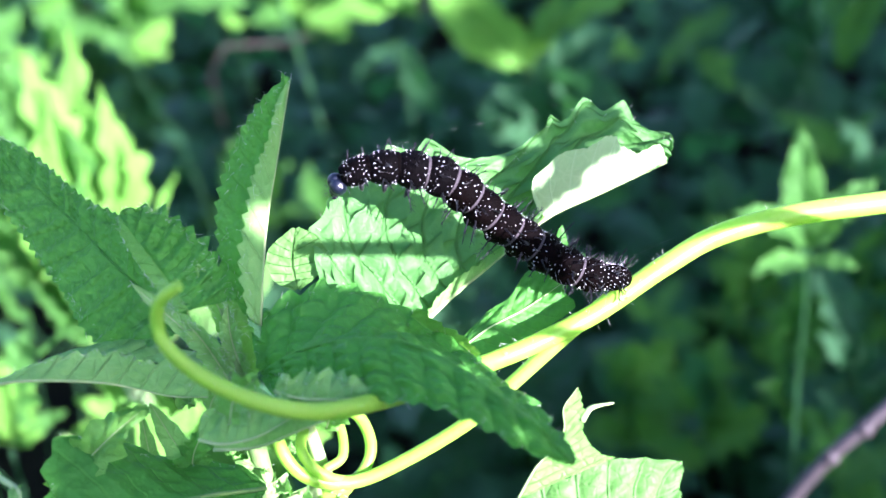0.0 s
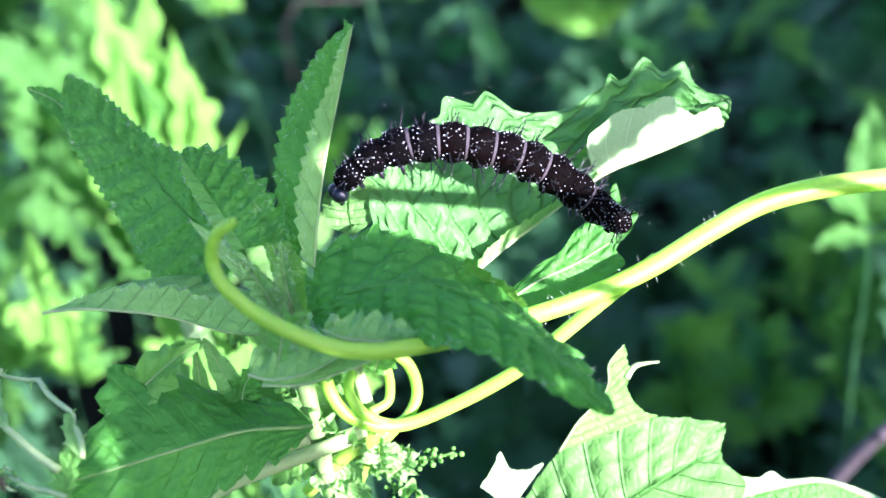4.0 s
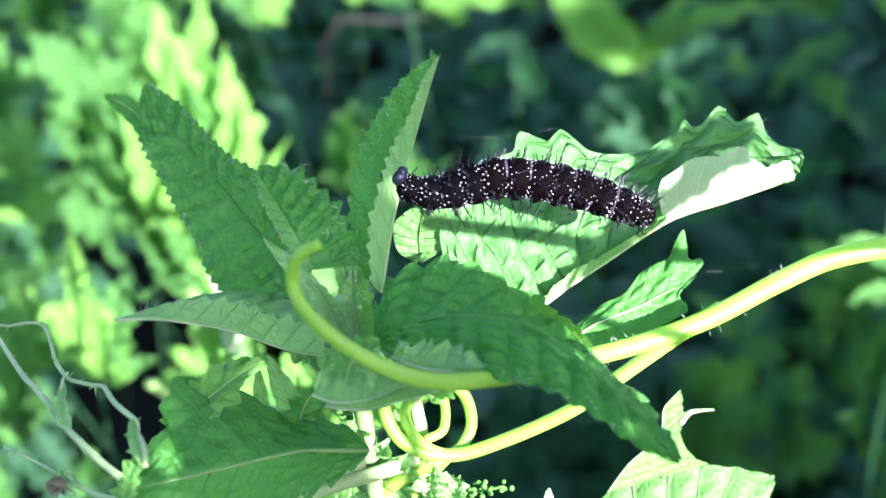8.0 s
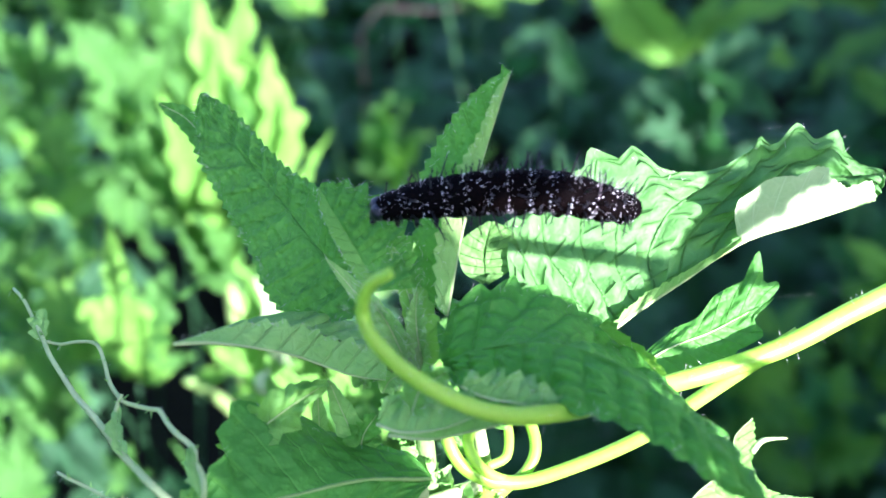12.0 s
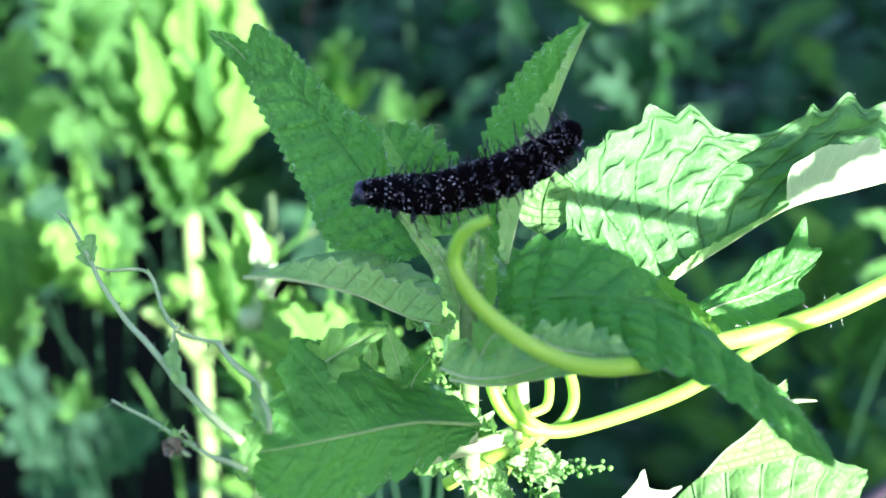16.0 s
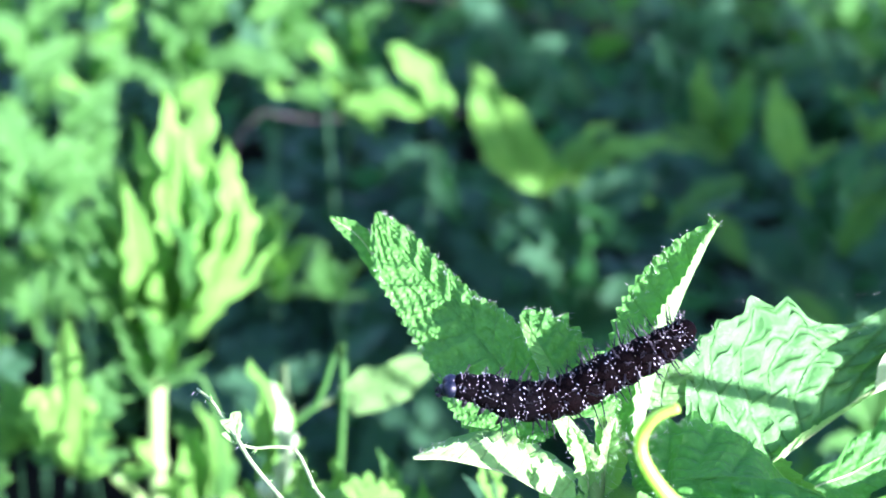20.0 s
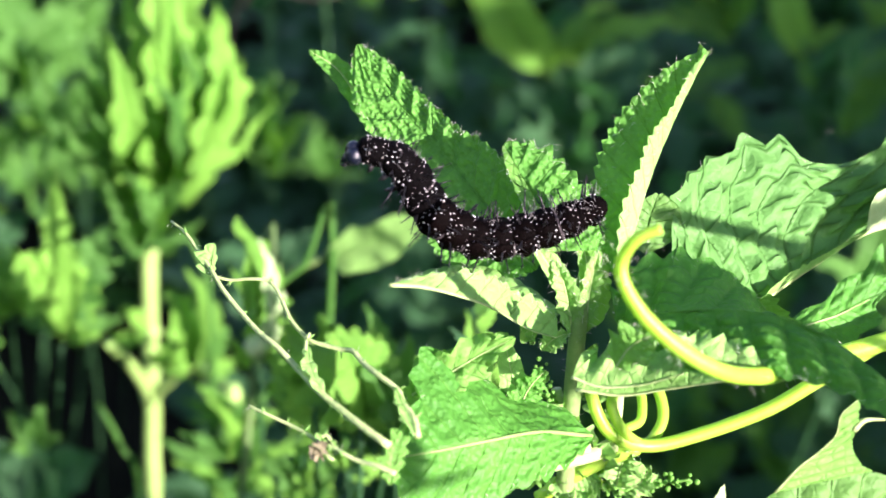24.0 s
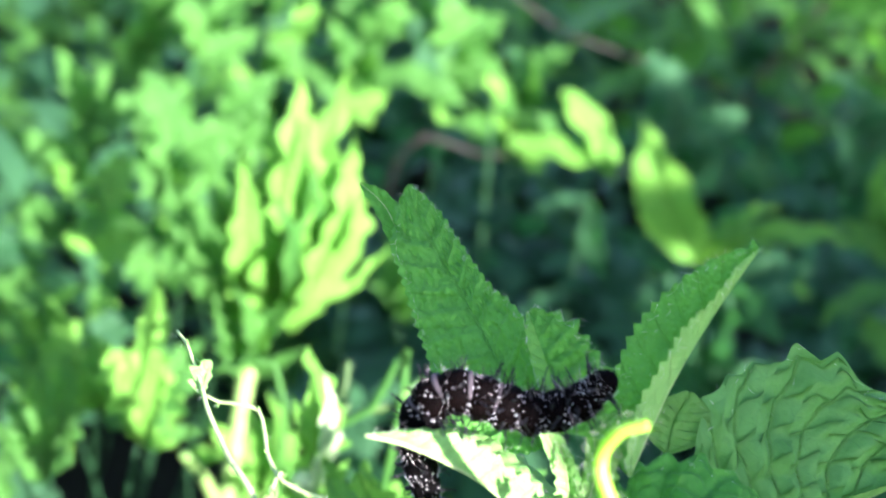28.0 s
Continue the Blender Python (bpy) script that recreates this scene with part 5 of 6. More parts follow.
def sprig(name, foot, top, yy, n, ln, seed, tone="young", kinds=(0, 1, 2), label="small sunlit weed with bright toothed leaves"):
    """A short leafy shoot, bearing-wise from foot to top at depth yy."""
    rnd = random.Random(seed)
    a, b = behind(*foot, yy), behind(*top, yy)
    root = Vector((a.x + rnd.uniform(-0.05, 0.05), a.y + rnd.uniform(0.0, 0.08), -0.02))
    t = thing(name, root, label, "weed", "weeds behind")
    stalk(t, [root, a.lerp(root, 0.3) + Vector((rnd.uniform(-0.02, 0.02), rnd.uniform(0, 0.03), 0)), a, b], 0.0005, 0.0004, LEAF_SHADED, "stem", 6, 14)
    scale = yy / 2427.0 * 1.1
    for i in range(n):
        s = (i + rnd.random()) / n
        p = a.lerp(b, s)
        an = rnd.uniform(0, 6.28)
        d = Vector((math.cos(an), 0.7 * math.sin(an), rnd.uniform(-0.2, 0.9) + 0.8 * s)).normalized()
        shade = tone if tone == "dull" else rnd.choice((tone, tone, tone, "young", "bright", "bright", "dull", tone))
        far_leaf(t, FAR[shade][rnd.choice(kinds)], p, p + d * ln * scale * rnd.uniform(0.6, 1.2), (rnd.uniform(0, 0.7), rnd.uniform(-1, -0.2), rnd.uniform(0.2, 1)), rnd.uniform(0.8, 1.3))
    return t


def build_sprigs():
    k = 100
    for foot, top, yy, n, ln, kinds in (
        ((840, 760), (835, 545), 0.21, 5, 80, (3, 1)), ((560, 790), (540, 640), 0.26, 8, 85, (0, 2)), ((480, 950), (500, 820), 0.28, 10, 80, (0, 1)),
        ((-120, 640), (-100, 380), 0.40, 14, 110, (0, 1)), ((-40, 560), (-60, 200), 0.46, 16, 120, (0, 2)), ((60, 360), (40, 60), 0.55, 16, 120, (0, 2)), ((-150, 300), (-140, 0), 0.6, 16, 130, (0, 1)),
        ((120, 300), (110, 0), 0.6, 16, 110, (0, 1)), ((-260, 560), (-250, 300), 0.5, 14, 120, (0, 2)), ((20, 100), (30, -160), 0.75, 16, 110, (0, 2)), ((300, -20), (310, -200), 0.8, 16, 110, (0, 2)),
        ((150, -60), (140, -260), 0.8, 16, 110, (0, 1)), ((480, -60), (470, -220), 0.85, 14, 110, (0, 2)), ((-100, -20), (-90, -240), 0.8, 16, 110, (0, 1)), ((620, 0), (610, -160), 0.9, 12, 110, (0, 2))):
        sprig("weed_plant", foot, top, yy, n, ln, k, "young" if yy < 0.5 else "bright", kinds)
        k += 1
    # weeds in the dull tone, their shade put into the leaf colour
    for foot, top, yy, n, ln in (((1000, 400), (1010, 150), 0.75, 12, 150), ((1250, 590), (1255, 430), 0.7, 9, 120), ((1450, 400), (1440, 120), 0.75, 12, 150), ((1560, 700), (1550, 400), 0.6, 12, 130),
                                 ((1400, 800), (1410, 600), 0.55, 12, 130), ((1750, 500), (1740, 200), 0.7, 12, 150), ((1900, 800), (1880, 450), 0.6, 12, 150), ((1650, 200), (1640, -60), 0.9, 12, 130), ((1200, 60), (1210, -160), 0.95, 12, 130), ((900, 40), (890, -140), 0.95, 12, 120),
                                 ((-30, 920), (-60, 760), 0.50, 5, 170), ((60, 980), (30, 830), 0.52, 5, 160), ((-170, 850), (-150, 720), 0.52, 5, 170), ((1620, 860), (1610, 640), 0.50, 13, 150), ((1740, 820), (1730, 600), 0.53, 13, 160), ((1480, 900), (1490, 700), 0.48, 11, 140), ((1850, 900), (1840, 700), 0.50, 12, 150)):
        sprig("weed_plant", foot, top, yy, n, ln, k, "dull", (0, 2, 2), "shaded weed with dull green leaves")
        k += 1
    for foot, top, yy, n, ln in (((1348, 840), (1375, 695), 0.50, 9, 130), ((1175, 869), (1201, 723), 0.55, 9, 130), ((1433, 744), (1458, 599), 0.60, 9, 130), ((1269, 712), (1295, 566), 0.62, 9, 130), ((1041, 825), (1067, 679), 0.60, 9, 130), ((1411, 988), (1438, 844), 0.45, 9, 130)):
        sprig("weed_plant", foot, top, yy, n, ln, k, "bright", (0, 2), "shaded weed with lobed green leaves")
        k += 1


build_sprigs()


def build_low_middle():
    rnd = random.Random(78)
    for k, (x, y) in enumerate(((640, 720), (700, 730), (770, 740), (620, 820), (540, 890), (680, 800))):
        sprig("weed_plant", (x, y + 40), (x + rnd.uniform(-20, 20), y - 60), rnd.uniform(0.215, 0.29), 10, rnd.uniform(75, 100), 400 + k, "young", (0, 1, 2), "small bright sunlit weed under the nettle")


build_low_middle()


def build_far_weeds():
    y = 0.84
    # star-shaped weed in the shade behind the middle
    w = place_herb("weed_plant", (0.1816, 0.8400, -0.0200), "green weed with a star of pointed leaves")
    stalk(w, [(0.1816, 0.8400, -0.0200), (0.1422, 0.8400, 0.1353), (0.1277, 0.8400, 0.2260), (0.1292, 0.8400, 0.2854)], 0.0032, 0.0022, LEAF_SHADED, "stem", 8, 12)
    soft = D(-0.7, 0.45, 0.65)
    # the paler leaf tone stands for the soft light on this weed
    for b, tp, wd, tone in (
        ((0.1220, 0.8400, 0.2846), (0.0610, 0.8300, 0.3590), 1.05, "young"), ((0.1256, 0.8400, 0.2850), (0.1551, 0.8400, 0.3373), 0.8, "young"), ((0.1310, 0.8400, 0.2971), (0.2036, 0.8200, 0.3336), 0.62, "young"),
        ((0.1292, 0.8400, 0.2954), (0.1960, 0.8300, 0.2880), 1.0, "young"), ((0.1240, 0.8400, 0.2800), (0.1420, 0.8300, 0.3280), 0.6, "young"), ((0.1292, 0.8400, 0.2800), (0.1800, 0.8000, 0.2630), 1.0, "dull"), ((0.1202, 0.8400, 0.2728), (0.0854, 0.8000, 0.2535), 1.0, "dull")):
        far_leaf(w, FAR[tone][4], b, tp, soft, wd)
    v = place_herb("weed_plant", (0.0929, 0.8000, -0.0200), "weed with drooping bluish leaves")
    stalk(v, [(0.0929, 0.8000, -0.0200), (0.0549, 0.8000, 0.1881), (0.0414, 0.8000, 0.3189)], 0.002, 0.0014, LEAF_SHADED, "stem", 6, 10)
    for b, tp in (((0.0433, 0.8000, 0.3173), (0.0627, 0.7900, 0.2700)), ((0.0418, 0.8000, 0.3154), (0.0095, 0.8000, 0.2976)), ((0.0477, 0.8000, 0.2572), (0.0165, 0.7800, 0.2319)), ((0.0516, 0.8000, 0.2270), (0.0887, 0.7800, 0.2165))):
        far_leaf(v, FAR["dull"][4], b, tp, D(-0.7, 0.4, 0.65), 0.95)
    # sunlit leaf tips that catch the light far behind
    s = place_herb("weed_plant", (0.0433, 0.8600, -0.0200), "thin weed with a few sunlit leaves")
    stalk(s, [(0.0433, 0.8600, -0.0200), (0.0002, 0.8600, 0.1963), (-0.0331, 0.8600, 0.3741)], 0.0015, 0.001, LEAF_SHADED, "stem", 6, 10)
    for b, tp, tone in (((-0.0544, 0.8600, 0.3753), (-0.0191, 0.8600, 0.3429), "young"), ((0.0113, 0.8600, 0.3608), (0.0643, 0.8600, 0.3162), "young"), ((-0.0128, 0.8600, 0.3175), (0.0594, 0.8600, 0.3252), "young"), ((-0.1071, 0.8000, 0.3519), (-0.0408, 0.8000, 0.3556), "bright")):
        far_leaf(s, FAR[tone][4], b, tp, D(-0.1, 0.6, 0.8), 0.9)
    # leaf in the sun just behind the nettle
    m = place_herb("weed_plant", (-0.0450, 0.2600, -0.0200), "weed with one broad pale sunlit leaf")
    stalk(m, [(-0.0450, 0.2600, -0.0200), (-0.0478, 0.2900, 0.3768), (-0.0432, 0.2850, 0.4009), (-0.0327, 0.2820, 0.4109)], 0.0012, 0.0008, STEM_FAR, "stem", 6, 14)
    far_leaf(m, leaf_mesh("broad_leaf", LEAF_PALE, 3, 0.3, 5, 0.12), (-0.0344, 0.2820, 0.4087), (-0.0125, 0.2780, 0.4239), D(0.6, 0.1, 1), 0.66)
    # pale weed on the right
    p = place_herb("weed_plant", (0.1424, 0.3700, -0.0200), "pale green weed with an upright bud leaf")
    stalk(p, [(0.1424, 0.3700, -0.0200), (0.1500, 0.4100, 0.2500), (0.1400, 0.3760, 0.3450), (0.1372, 0.3700, 0.3702)], 0.0007, 0.0006, LEAF_SHADED, "stem", 6, 10)
    for b, tp in (((0.1372, 0.3700, 0.3683), (0.1349, 0.3700, 0.4049)), ((0.1372, 0.3700, 0.3683), (0.1142, 0.3600, 0.3864)), ((0.1373, 0.3700, 0.3665), (0.1579, 0.3700, 0.3877)), ((0.1379, 0.3700, 0.3626), (0.1178, 0.3600, 0.3661)), ((0.1379, 0.3700, 0.3626), (0.1501, 0.3600, 0.3639)), ((0.1372, 0.3700, 0.3683), (0.1407, 0.3700, 0.3916))):
        far_leaf(p, FAR["bright"][4], b, tp, D(-0.2, 0.5, 0.8), 0.9)
    q = thing("purple_stalk", (0.1075, 0.3000, 0.3222), "smooth purple-grey bare plant stalk", "stalk")
    stalk(q, [(0.0876, 0.3000, 0.2914), (0.1134, 0.3000, 0.3322), (0.1349, 0.3000, 0.3526), (0.1654, 0.3100, 0.3706)], 0.0021, 0.0018, PURPLE, "stem", 8, 12)
    for x, yy in ((1470, 810), (1530, 760)):
        part("node", Form().ball(VIEW0(x, yy, 0.299), 0.0024, 8, 6), PURPLE, q)
    # dry stalks and a red flower far behind
    for pts in ([(-0.0762, 0.8600, 0.2937), (-0.0260, 0.8800, 0.3027), (0.0340, 0.9000, 0.3112), (0.0747, 0.9200, 0.3079)], [(-0.0744, 1.0000, 0.3732), (0.0095, 1.0000, 0.3714), (0.1012, 1.0500, 0.3566), (0.2815, 1.1000, 0.3353)], [(0.1867, 1.1000, 0.4109), (0.1957, 1.1000, 0.3722), (0.2331, 1.1000, 0.3311)]):
        pts = [(pts[0][0] - 0.02, pts[0][1] + 0.50, -0.02)] + list(pts)
        d = thing("dry_stalk", pts[0], "dry brown bent stalk", "stalk", "dry stalks")
        stalk(d, pts, 0.0012, 0.0009, DRY, "stem", 6, 12)
    for pts in ((-0.1754, 0.7200, 0.3094), (-0.1536, 0.7300, 0.3101), (-0.1705, 0.7000, 0.3203)):
        p = Vector(pts)
        r = thing("red_flower", (p.x, p.y, -0.02), "small orange-red flower on a thin stalk", "flower", "red flowers")
        stalk(r, [(p.x, p.y, -0.02), (p.x + 0.01, p.y, p.z * 0.5), p], 0.0007, 0.0005, LEAF_SHADED, "stem", 5, 8)
        for i in range(5):
            a = i * 1.256
            part("petal", Form().ball(p + Vector((math.cos(a) * 0.0035, 0, math.sin(a) * 0.0028)), 0.0021, 7, 4, (1, 0.4, 0.8)), RED, r)


def VIEW0(x, y, yy):
    e, r, u, a, f = VIEW_START
    w = a + r * ((x - 784) / f) - u * ((y - 441) / f)
    return e + w * ((yy - e.y) / w.y)


build_far_weeds()


def build_weed_bed():
    rnd = random.Random(11)
    n = 0
    tries = 0
    while n < 200 and tries < 2000:
        tries += 1
        y = 0.42 + 2.6 * rnd.random() ** 1.4
        x = rnd.uniform(-0.40, 0.46) * (y + 0.05)
        # leaf tone follows the light: bright on the sunny left, mostly dull elsewhere
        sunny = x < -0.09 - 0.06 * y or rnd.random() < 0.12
        top = 0.55 - y * rnd.uniform(0.40, 0.78)
        if top < 0.07:
            top = rnd.uniform(0.06, 0.16)
        if y < 0.62 and x > -0.03:
            continue
        spots = [bearing(Vector((x, y, top * q))) for q in (0.0, 0.15, 0.3, 0.45, 0.6, 0.75, 0.95)]
        if y < 1.6 and any(-320 < px < 460 and 560 < py < 1100 for px, py in spots):
            continue
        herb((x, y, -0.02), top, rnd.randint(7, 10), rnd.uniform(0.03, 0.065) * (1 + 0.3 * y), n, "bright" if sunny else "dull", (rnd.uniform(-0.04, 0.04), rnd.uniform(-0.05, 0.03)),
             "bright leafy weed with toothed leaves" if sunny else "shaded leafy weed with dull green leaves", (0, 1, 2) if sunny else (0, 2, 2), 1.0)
        n += 1


build_weed_bed()


def build_undergrowth():
    """Low leaves that nobody could count, over the ground."""
    rnd = random.Random(5)
    # the middle bed gets the leaf colour darkened for shade
    for name, mat, x0, x1, y0, y1, count, big in (("undergrowth", LEAF_SHADED, -0.8, 1.0, 0.25, 2.0, 3200, 1.0), ("far_undergrowth", LEAF_FAR, -3.5, 3.5, 1.9, 6.0, 6000, 2.2), ("near_undergrowth", LEAF_FAR, -3.0, 3.0, -2.5, 0.25, 5000, 1.6)):
        f = Form()
        for i in range(count):
            x, y = rnd.uniform(x0, x1), rnd.uniform(y0, y1)
            p = Vector((x, y, rnd.uniform(0.0, 0.15) * (1 if big < 1.1 else 1.4)))
            # no leaves here, so the near-black soil shows as a dark hollow
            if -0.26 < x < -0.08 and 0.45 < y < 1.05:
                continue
            a = rnd.uniform(0, 6.28)
            d = Vector((math.cos(a), math.sin(a), rnd.uniform(-0.6, 1.3))).normalized()
            s = Vector((-d.y, d.x, rnd.uniform(-0.4, 0.4))).normalized()
            ln = rnd.uniform(0.025, 0.075) * big
            w = ln * rnd.uniform(0.16, 0.3)
            z = Vector((0, 0, 1))
            b = len(f.v)
            for q, off, lift in ((0, 0, 0), (0.35, 1, 0.06), (0.35, 0, 0), (0.35, -1, 0.06), (0.7, 0.8, 0), (0.7, 0, -0.04), (0.7, -0.8, 0), (1, 0, -0.16)):
                f.uv[len(f.v)] = (q, 0.5 + 0.5 * off)
                f.v.append(p + d * ln * q + s * w * off + z * ln * lift)
            f.f += [(b, b + 1, b + 2), (b, b + 2, b + 3), (b + 1, b + 4, b + 5, b + 2), (b + 2, b + 5, b + 6, b + 3), (b + 4, b + 7, b + 5), (b + 5, b + 7, b + 6)]
        ob = new(name, f.mesh(name, mat))
        tagged(ob, "dense low green undergrowth of small leaves", "undergrowth", kind="stuff")


build_undergrowth()


def leaf_cloud(name, material, count, place, size, seed, parent=None, label=""):
    """Many loose leaves of one shrub as one mesh."""
    rnd = random.Random(seed)
    f = Form()
    for _ in range(count):
        p = Vector(place(rnd))
        d = Vector((rnd.gauss(0, 1), rnd.gauss(0, 1), rnd.gauss(-0.2, 0.6))).normalized()
        q = d.cross(Vector((rnd.gauss(0, 1), rnd.gauss(0, 1), rnd.gauss(0, 1)))).normalized()
        ln = size * rnd.uniform(0.6, 1.3)
        b = len(f.v)
        for a, off in ((0, 0), (0.4, 0.26), (0.4, -0.26), (0.75, 0.18), (0.75, -0.18), (1, 0)):
            f.uv[b + len(f.v) - b] = (a, 0.5 + off)
            f.v.append(p + d * ln * a + q * ln * off)
        f.f += [(b, b + 1, b + 2), (b + 1, b + 3, b + 4, b + 2), (b + 3, b + 5, b + 4)]
    return part(name, f, material, parent, label, "stuff")


def build_shade_hedge():
    # unseen bank of tall shrubs, added on the sunny side: it shades the low weeds
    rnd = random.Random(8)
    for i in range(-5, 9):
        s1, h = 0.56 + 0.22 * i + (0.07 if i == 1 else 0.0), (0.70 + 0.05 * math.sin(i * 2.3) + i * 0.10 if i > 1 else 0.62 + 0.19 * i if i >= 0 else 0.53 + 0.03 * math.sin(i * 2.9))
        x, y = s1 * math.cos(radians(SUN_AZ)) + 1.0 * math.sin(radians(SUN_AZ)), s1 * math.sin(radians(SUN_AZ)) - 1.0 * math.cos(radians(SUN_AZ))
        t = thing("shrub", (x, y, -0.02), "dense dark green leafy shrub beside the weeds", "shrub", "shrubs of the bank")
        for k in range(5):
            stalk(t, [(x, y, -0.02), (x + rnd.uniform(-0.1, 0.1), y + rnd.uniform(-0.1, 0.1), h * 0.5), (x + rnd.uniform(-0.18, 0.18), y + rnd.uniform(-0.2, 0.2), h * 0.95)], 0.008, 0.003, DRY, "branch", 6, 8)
        leaf_cloud("crown", LEAF_SHADED, 1300, lambda r, x=x, y=y, h=h: (x + r.gauss(0, 0.11), y + r.gauss(0, 0.11), min(h * 1.05, h * r.random() ** 0.7 + r.gauss(0, 0.02))), 0.085, 40 + i, t, "dense small green leaves")


build_shade_hedge()


def build_shade_spray():
    # unseen leafy spray, added between the sun and the nettle; its sway moves the shade
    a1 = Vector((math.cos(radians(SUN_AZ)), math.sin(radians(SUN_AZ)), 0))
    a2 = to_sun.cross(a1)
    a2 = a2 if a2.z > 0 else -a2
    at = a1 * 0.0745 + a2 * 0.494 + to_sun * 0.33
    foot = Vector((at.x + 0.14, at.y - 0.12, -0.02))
    t = thing("shade_spray", foot, "swaying leafy spray of a shrub, out in the sun", "branch")
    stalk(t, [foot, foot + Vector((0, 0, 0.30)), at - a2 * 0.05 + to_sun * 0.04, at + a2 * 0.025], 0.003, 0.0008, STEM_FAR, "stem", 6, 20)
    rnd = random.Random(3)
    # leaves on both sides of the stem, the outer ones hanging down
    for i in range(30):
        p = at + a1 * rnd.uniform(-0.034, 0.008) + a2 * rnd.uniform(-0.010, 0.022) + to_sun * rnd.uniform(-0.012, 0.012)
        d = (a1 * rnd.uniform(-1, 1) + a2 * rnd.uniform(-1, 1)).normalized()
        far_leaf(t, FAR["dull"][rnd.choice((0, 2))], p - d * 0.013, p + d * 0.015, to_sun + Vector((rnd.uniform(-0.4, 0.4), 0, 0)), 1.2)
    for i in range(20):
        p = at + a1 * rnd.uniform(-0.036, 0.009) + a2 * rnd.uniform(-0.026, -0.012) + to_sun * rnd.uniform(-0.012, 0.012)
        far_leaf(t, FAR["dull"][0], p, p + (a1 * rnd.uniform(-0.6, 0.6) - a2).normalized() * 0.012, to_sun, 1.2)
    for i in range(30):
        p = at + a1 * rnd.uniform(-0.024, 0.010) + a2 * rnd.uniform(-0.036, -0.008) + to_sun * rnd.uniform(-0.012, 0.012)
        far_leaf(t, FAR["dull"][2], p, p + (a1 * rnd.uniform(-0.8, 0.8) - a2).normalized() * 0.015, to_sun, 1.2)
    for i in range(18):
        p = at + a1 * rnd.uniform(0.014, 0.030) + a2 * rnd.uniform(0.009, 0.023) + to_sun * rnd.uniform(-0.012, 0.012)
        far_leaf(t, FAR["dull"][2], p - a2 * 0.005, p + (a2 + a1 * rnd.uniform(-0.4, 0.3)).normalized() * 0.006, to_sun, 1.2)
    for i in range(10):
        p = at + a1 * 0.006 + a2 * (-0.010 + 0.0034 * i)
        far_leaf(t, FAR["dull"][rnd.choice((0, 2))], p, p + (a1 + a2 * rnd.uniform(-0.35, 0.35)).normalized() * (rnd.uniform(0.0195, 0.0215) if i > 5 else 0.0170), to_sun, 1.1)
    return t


spray = build_shade_spray()

# unseen straw, added across the sun's way: its thin shade lies on the eaten leaf
p0, p1, p2 = (Vector(p) + to_sun * 0.10 for p in ((-0.0073, 0.1600, 0.4793), (0.0103, 0.1600, 0.4772), (0.0317, 0.1600, 0.4744)))
foot = Vector((p2.x + 0.10, p2.y + 0.01, -0.02))
straw = thing("straw", foot, "stiff dry straw arching between the weeds", "straw")
stalk(straw, [foot, foot + Vector((0.0, 0, 0.35)), p2 + Vector((0.07, 0, -0.03)), p2 + Vector((0.03, 0, 0.0)), p2, p1, p0], 0.0012, 0.0009, DRY, "stem", 6, 40)

# unseen twig, added to cast the broader shade on the eaten leaf
q0, q1, q2 = (Vector(p) + to_sun * 0.13 for p in ((0.0158, 0.1540, 0.4704), (0.0251, 0.1580, 0.4790), (0.0348, 0.1640, 0.4878)))
foot = Vector((q0.x + 0.16, q0.y + 0.04, -0.02))
twig = thing("shade_twig", foot, "thin leafy twig standing in the sun's way", "twig")
stalk(twig, [foot, foot + Vector((0, 0, 0.3)), q0 + Vector((0.04, 0.0, -0.03)), q0, q1, q2], 0.0012, 0.0005, STEM_FAR, "stem", 6, 24)
rnd = random.Random(6)
for i, (w, d) in enumerate(((0.1, 0.009), (0.42, 0.007), (0.66, 0.010), (0.86, 0.011), (1.0, 0.010))):
    p = q0.lerp(q1, w * 2) if w < 0.5 else q1.lerp(q2, w * 2 - 1)
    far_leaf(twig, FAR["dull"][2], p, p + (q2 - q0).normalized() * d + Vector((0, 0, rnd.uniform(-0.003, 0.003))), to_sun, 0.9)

# extra leaves, each set sunward of a spot meant to be shaded
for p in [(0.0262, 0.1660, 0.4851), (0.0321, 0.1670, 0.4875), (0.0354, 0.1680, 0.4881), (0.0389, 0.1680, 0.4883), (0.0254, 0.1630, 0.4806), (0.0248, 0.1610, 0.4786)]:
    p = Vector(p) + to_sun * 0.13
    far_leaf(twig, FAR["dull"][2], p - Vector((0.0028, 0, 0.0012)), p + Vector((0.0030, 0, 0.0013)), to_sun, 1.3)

b1 = Vector((math.cos(radians(SUN_AZ)), math.sin(radians(SUN_AZ)), 0))
b2 = to_sun.cross(b1)
b2 = b2 if b2.z > 0 else -b2
# unseen twig, added to keep the broad low leaf partly in shade
low = b1 * 0.054 + b2 * 0.4725 + to_sun * 0.22
foot = Vector((low.x - 0.10, low.y - 0.04, -0.02))
twig = thing("shade_twig", foot, "low leafy twig of a shrub in the sun", "twig")
stalk(twig, [foot, foot + Vector((0, 0, 0.3)), low - b1 * 0.022 - b2 * 0.006, low, low + b1 * 0.014], 0.0012, 0.0005, STEM_FAR, "stem", 6, 24)
for i in range(11):
    p = low + b1 * (-0.014 + 0.0022 * i) + b2 * rnd.uniform(-0.004, 0.003)
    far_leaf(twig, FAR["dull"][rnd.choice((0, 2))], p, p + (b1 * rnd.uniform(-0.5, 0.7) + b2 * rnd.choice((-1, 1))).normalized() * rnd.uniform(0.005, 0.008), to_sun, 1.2)

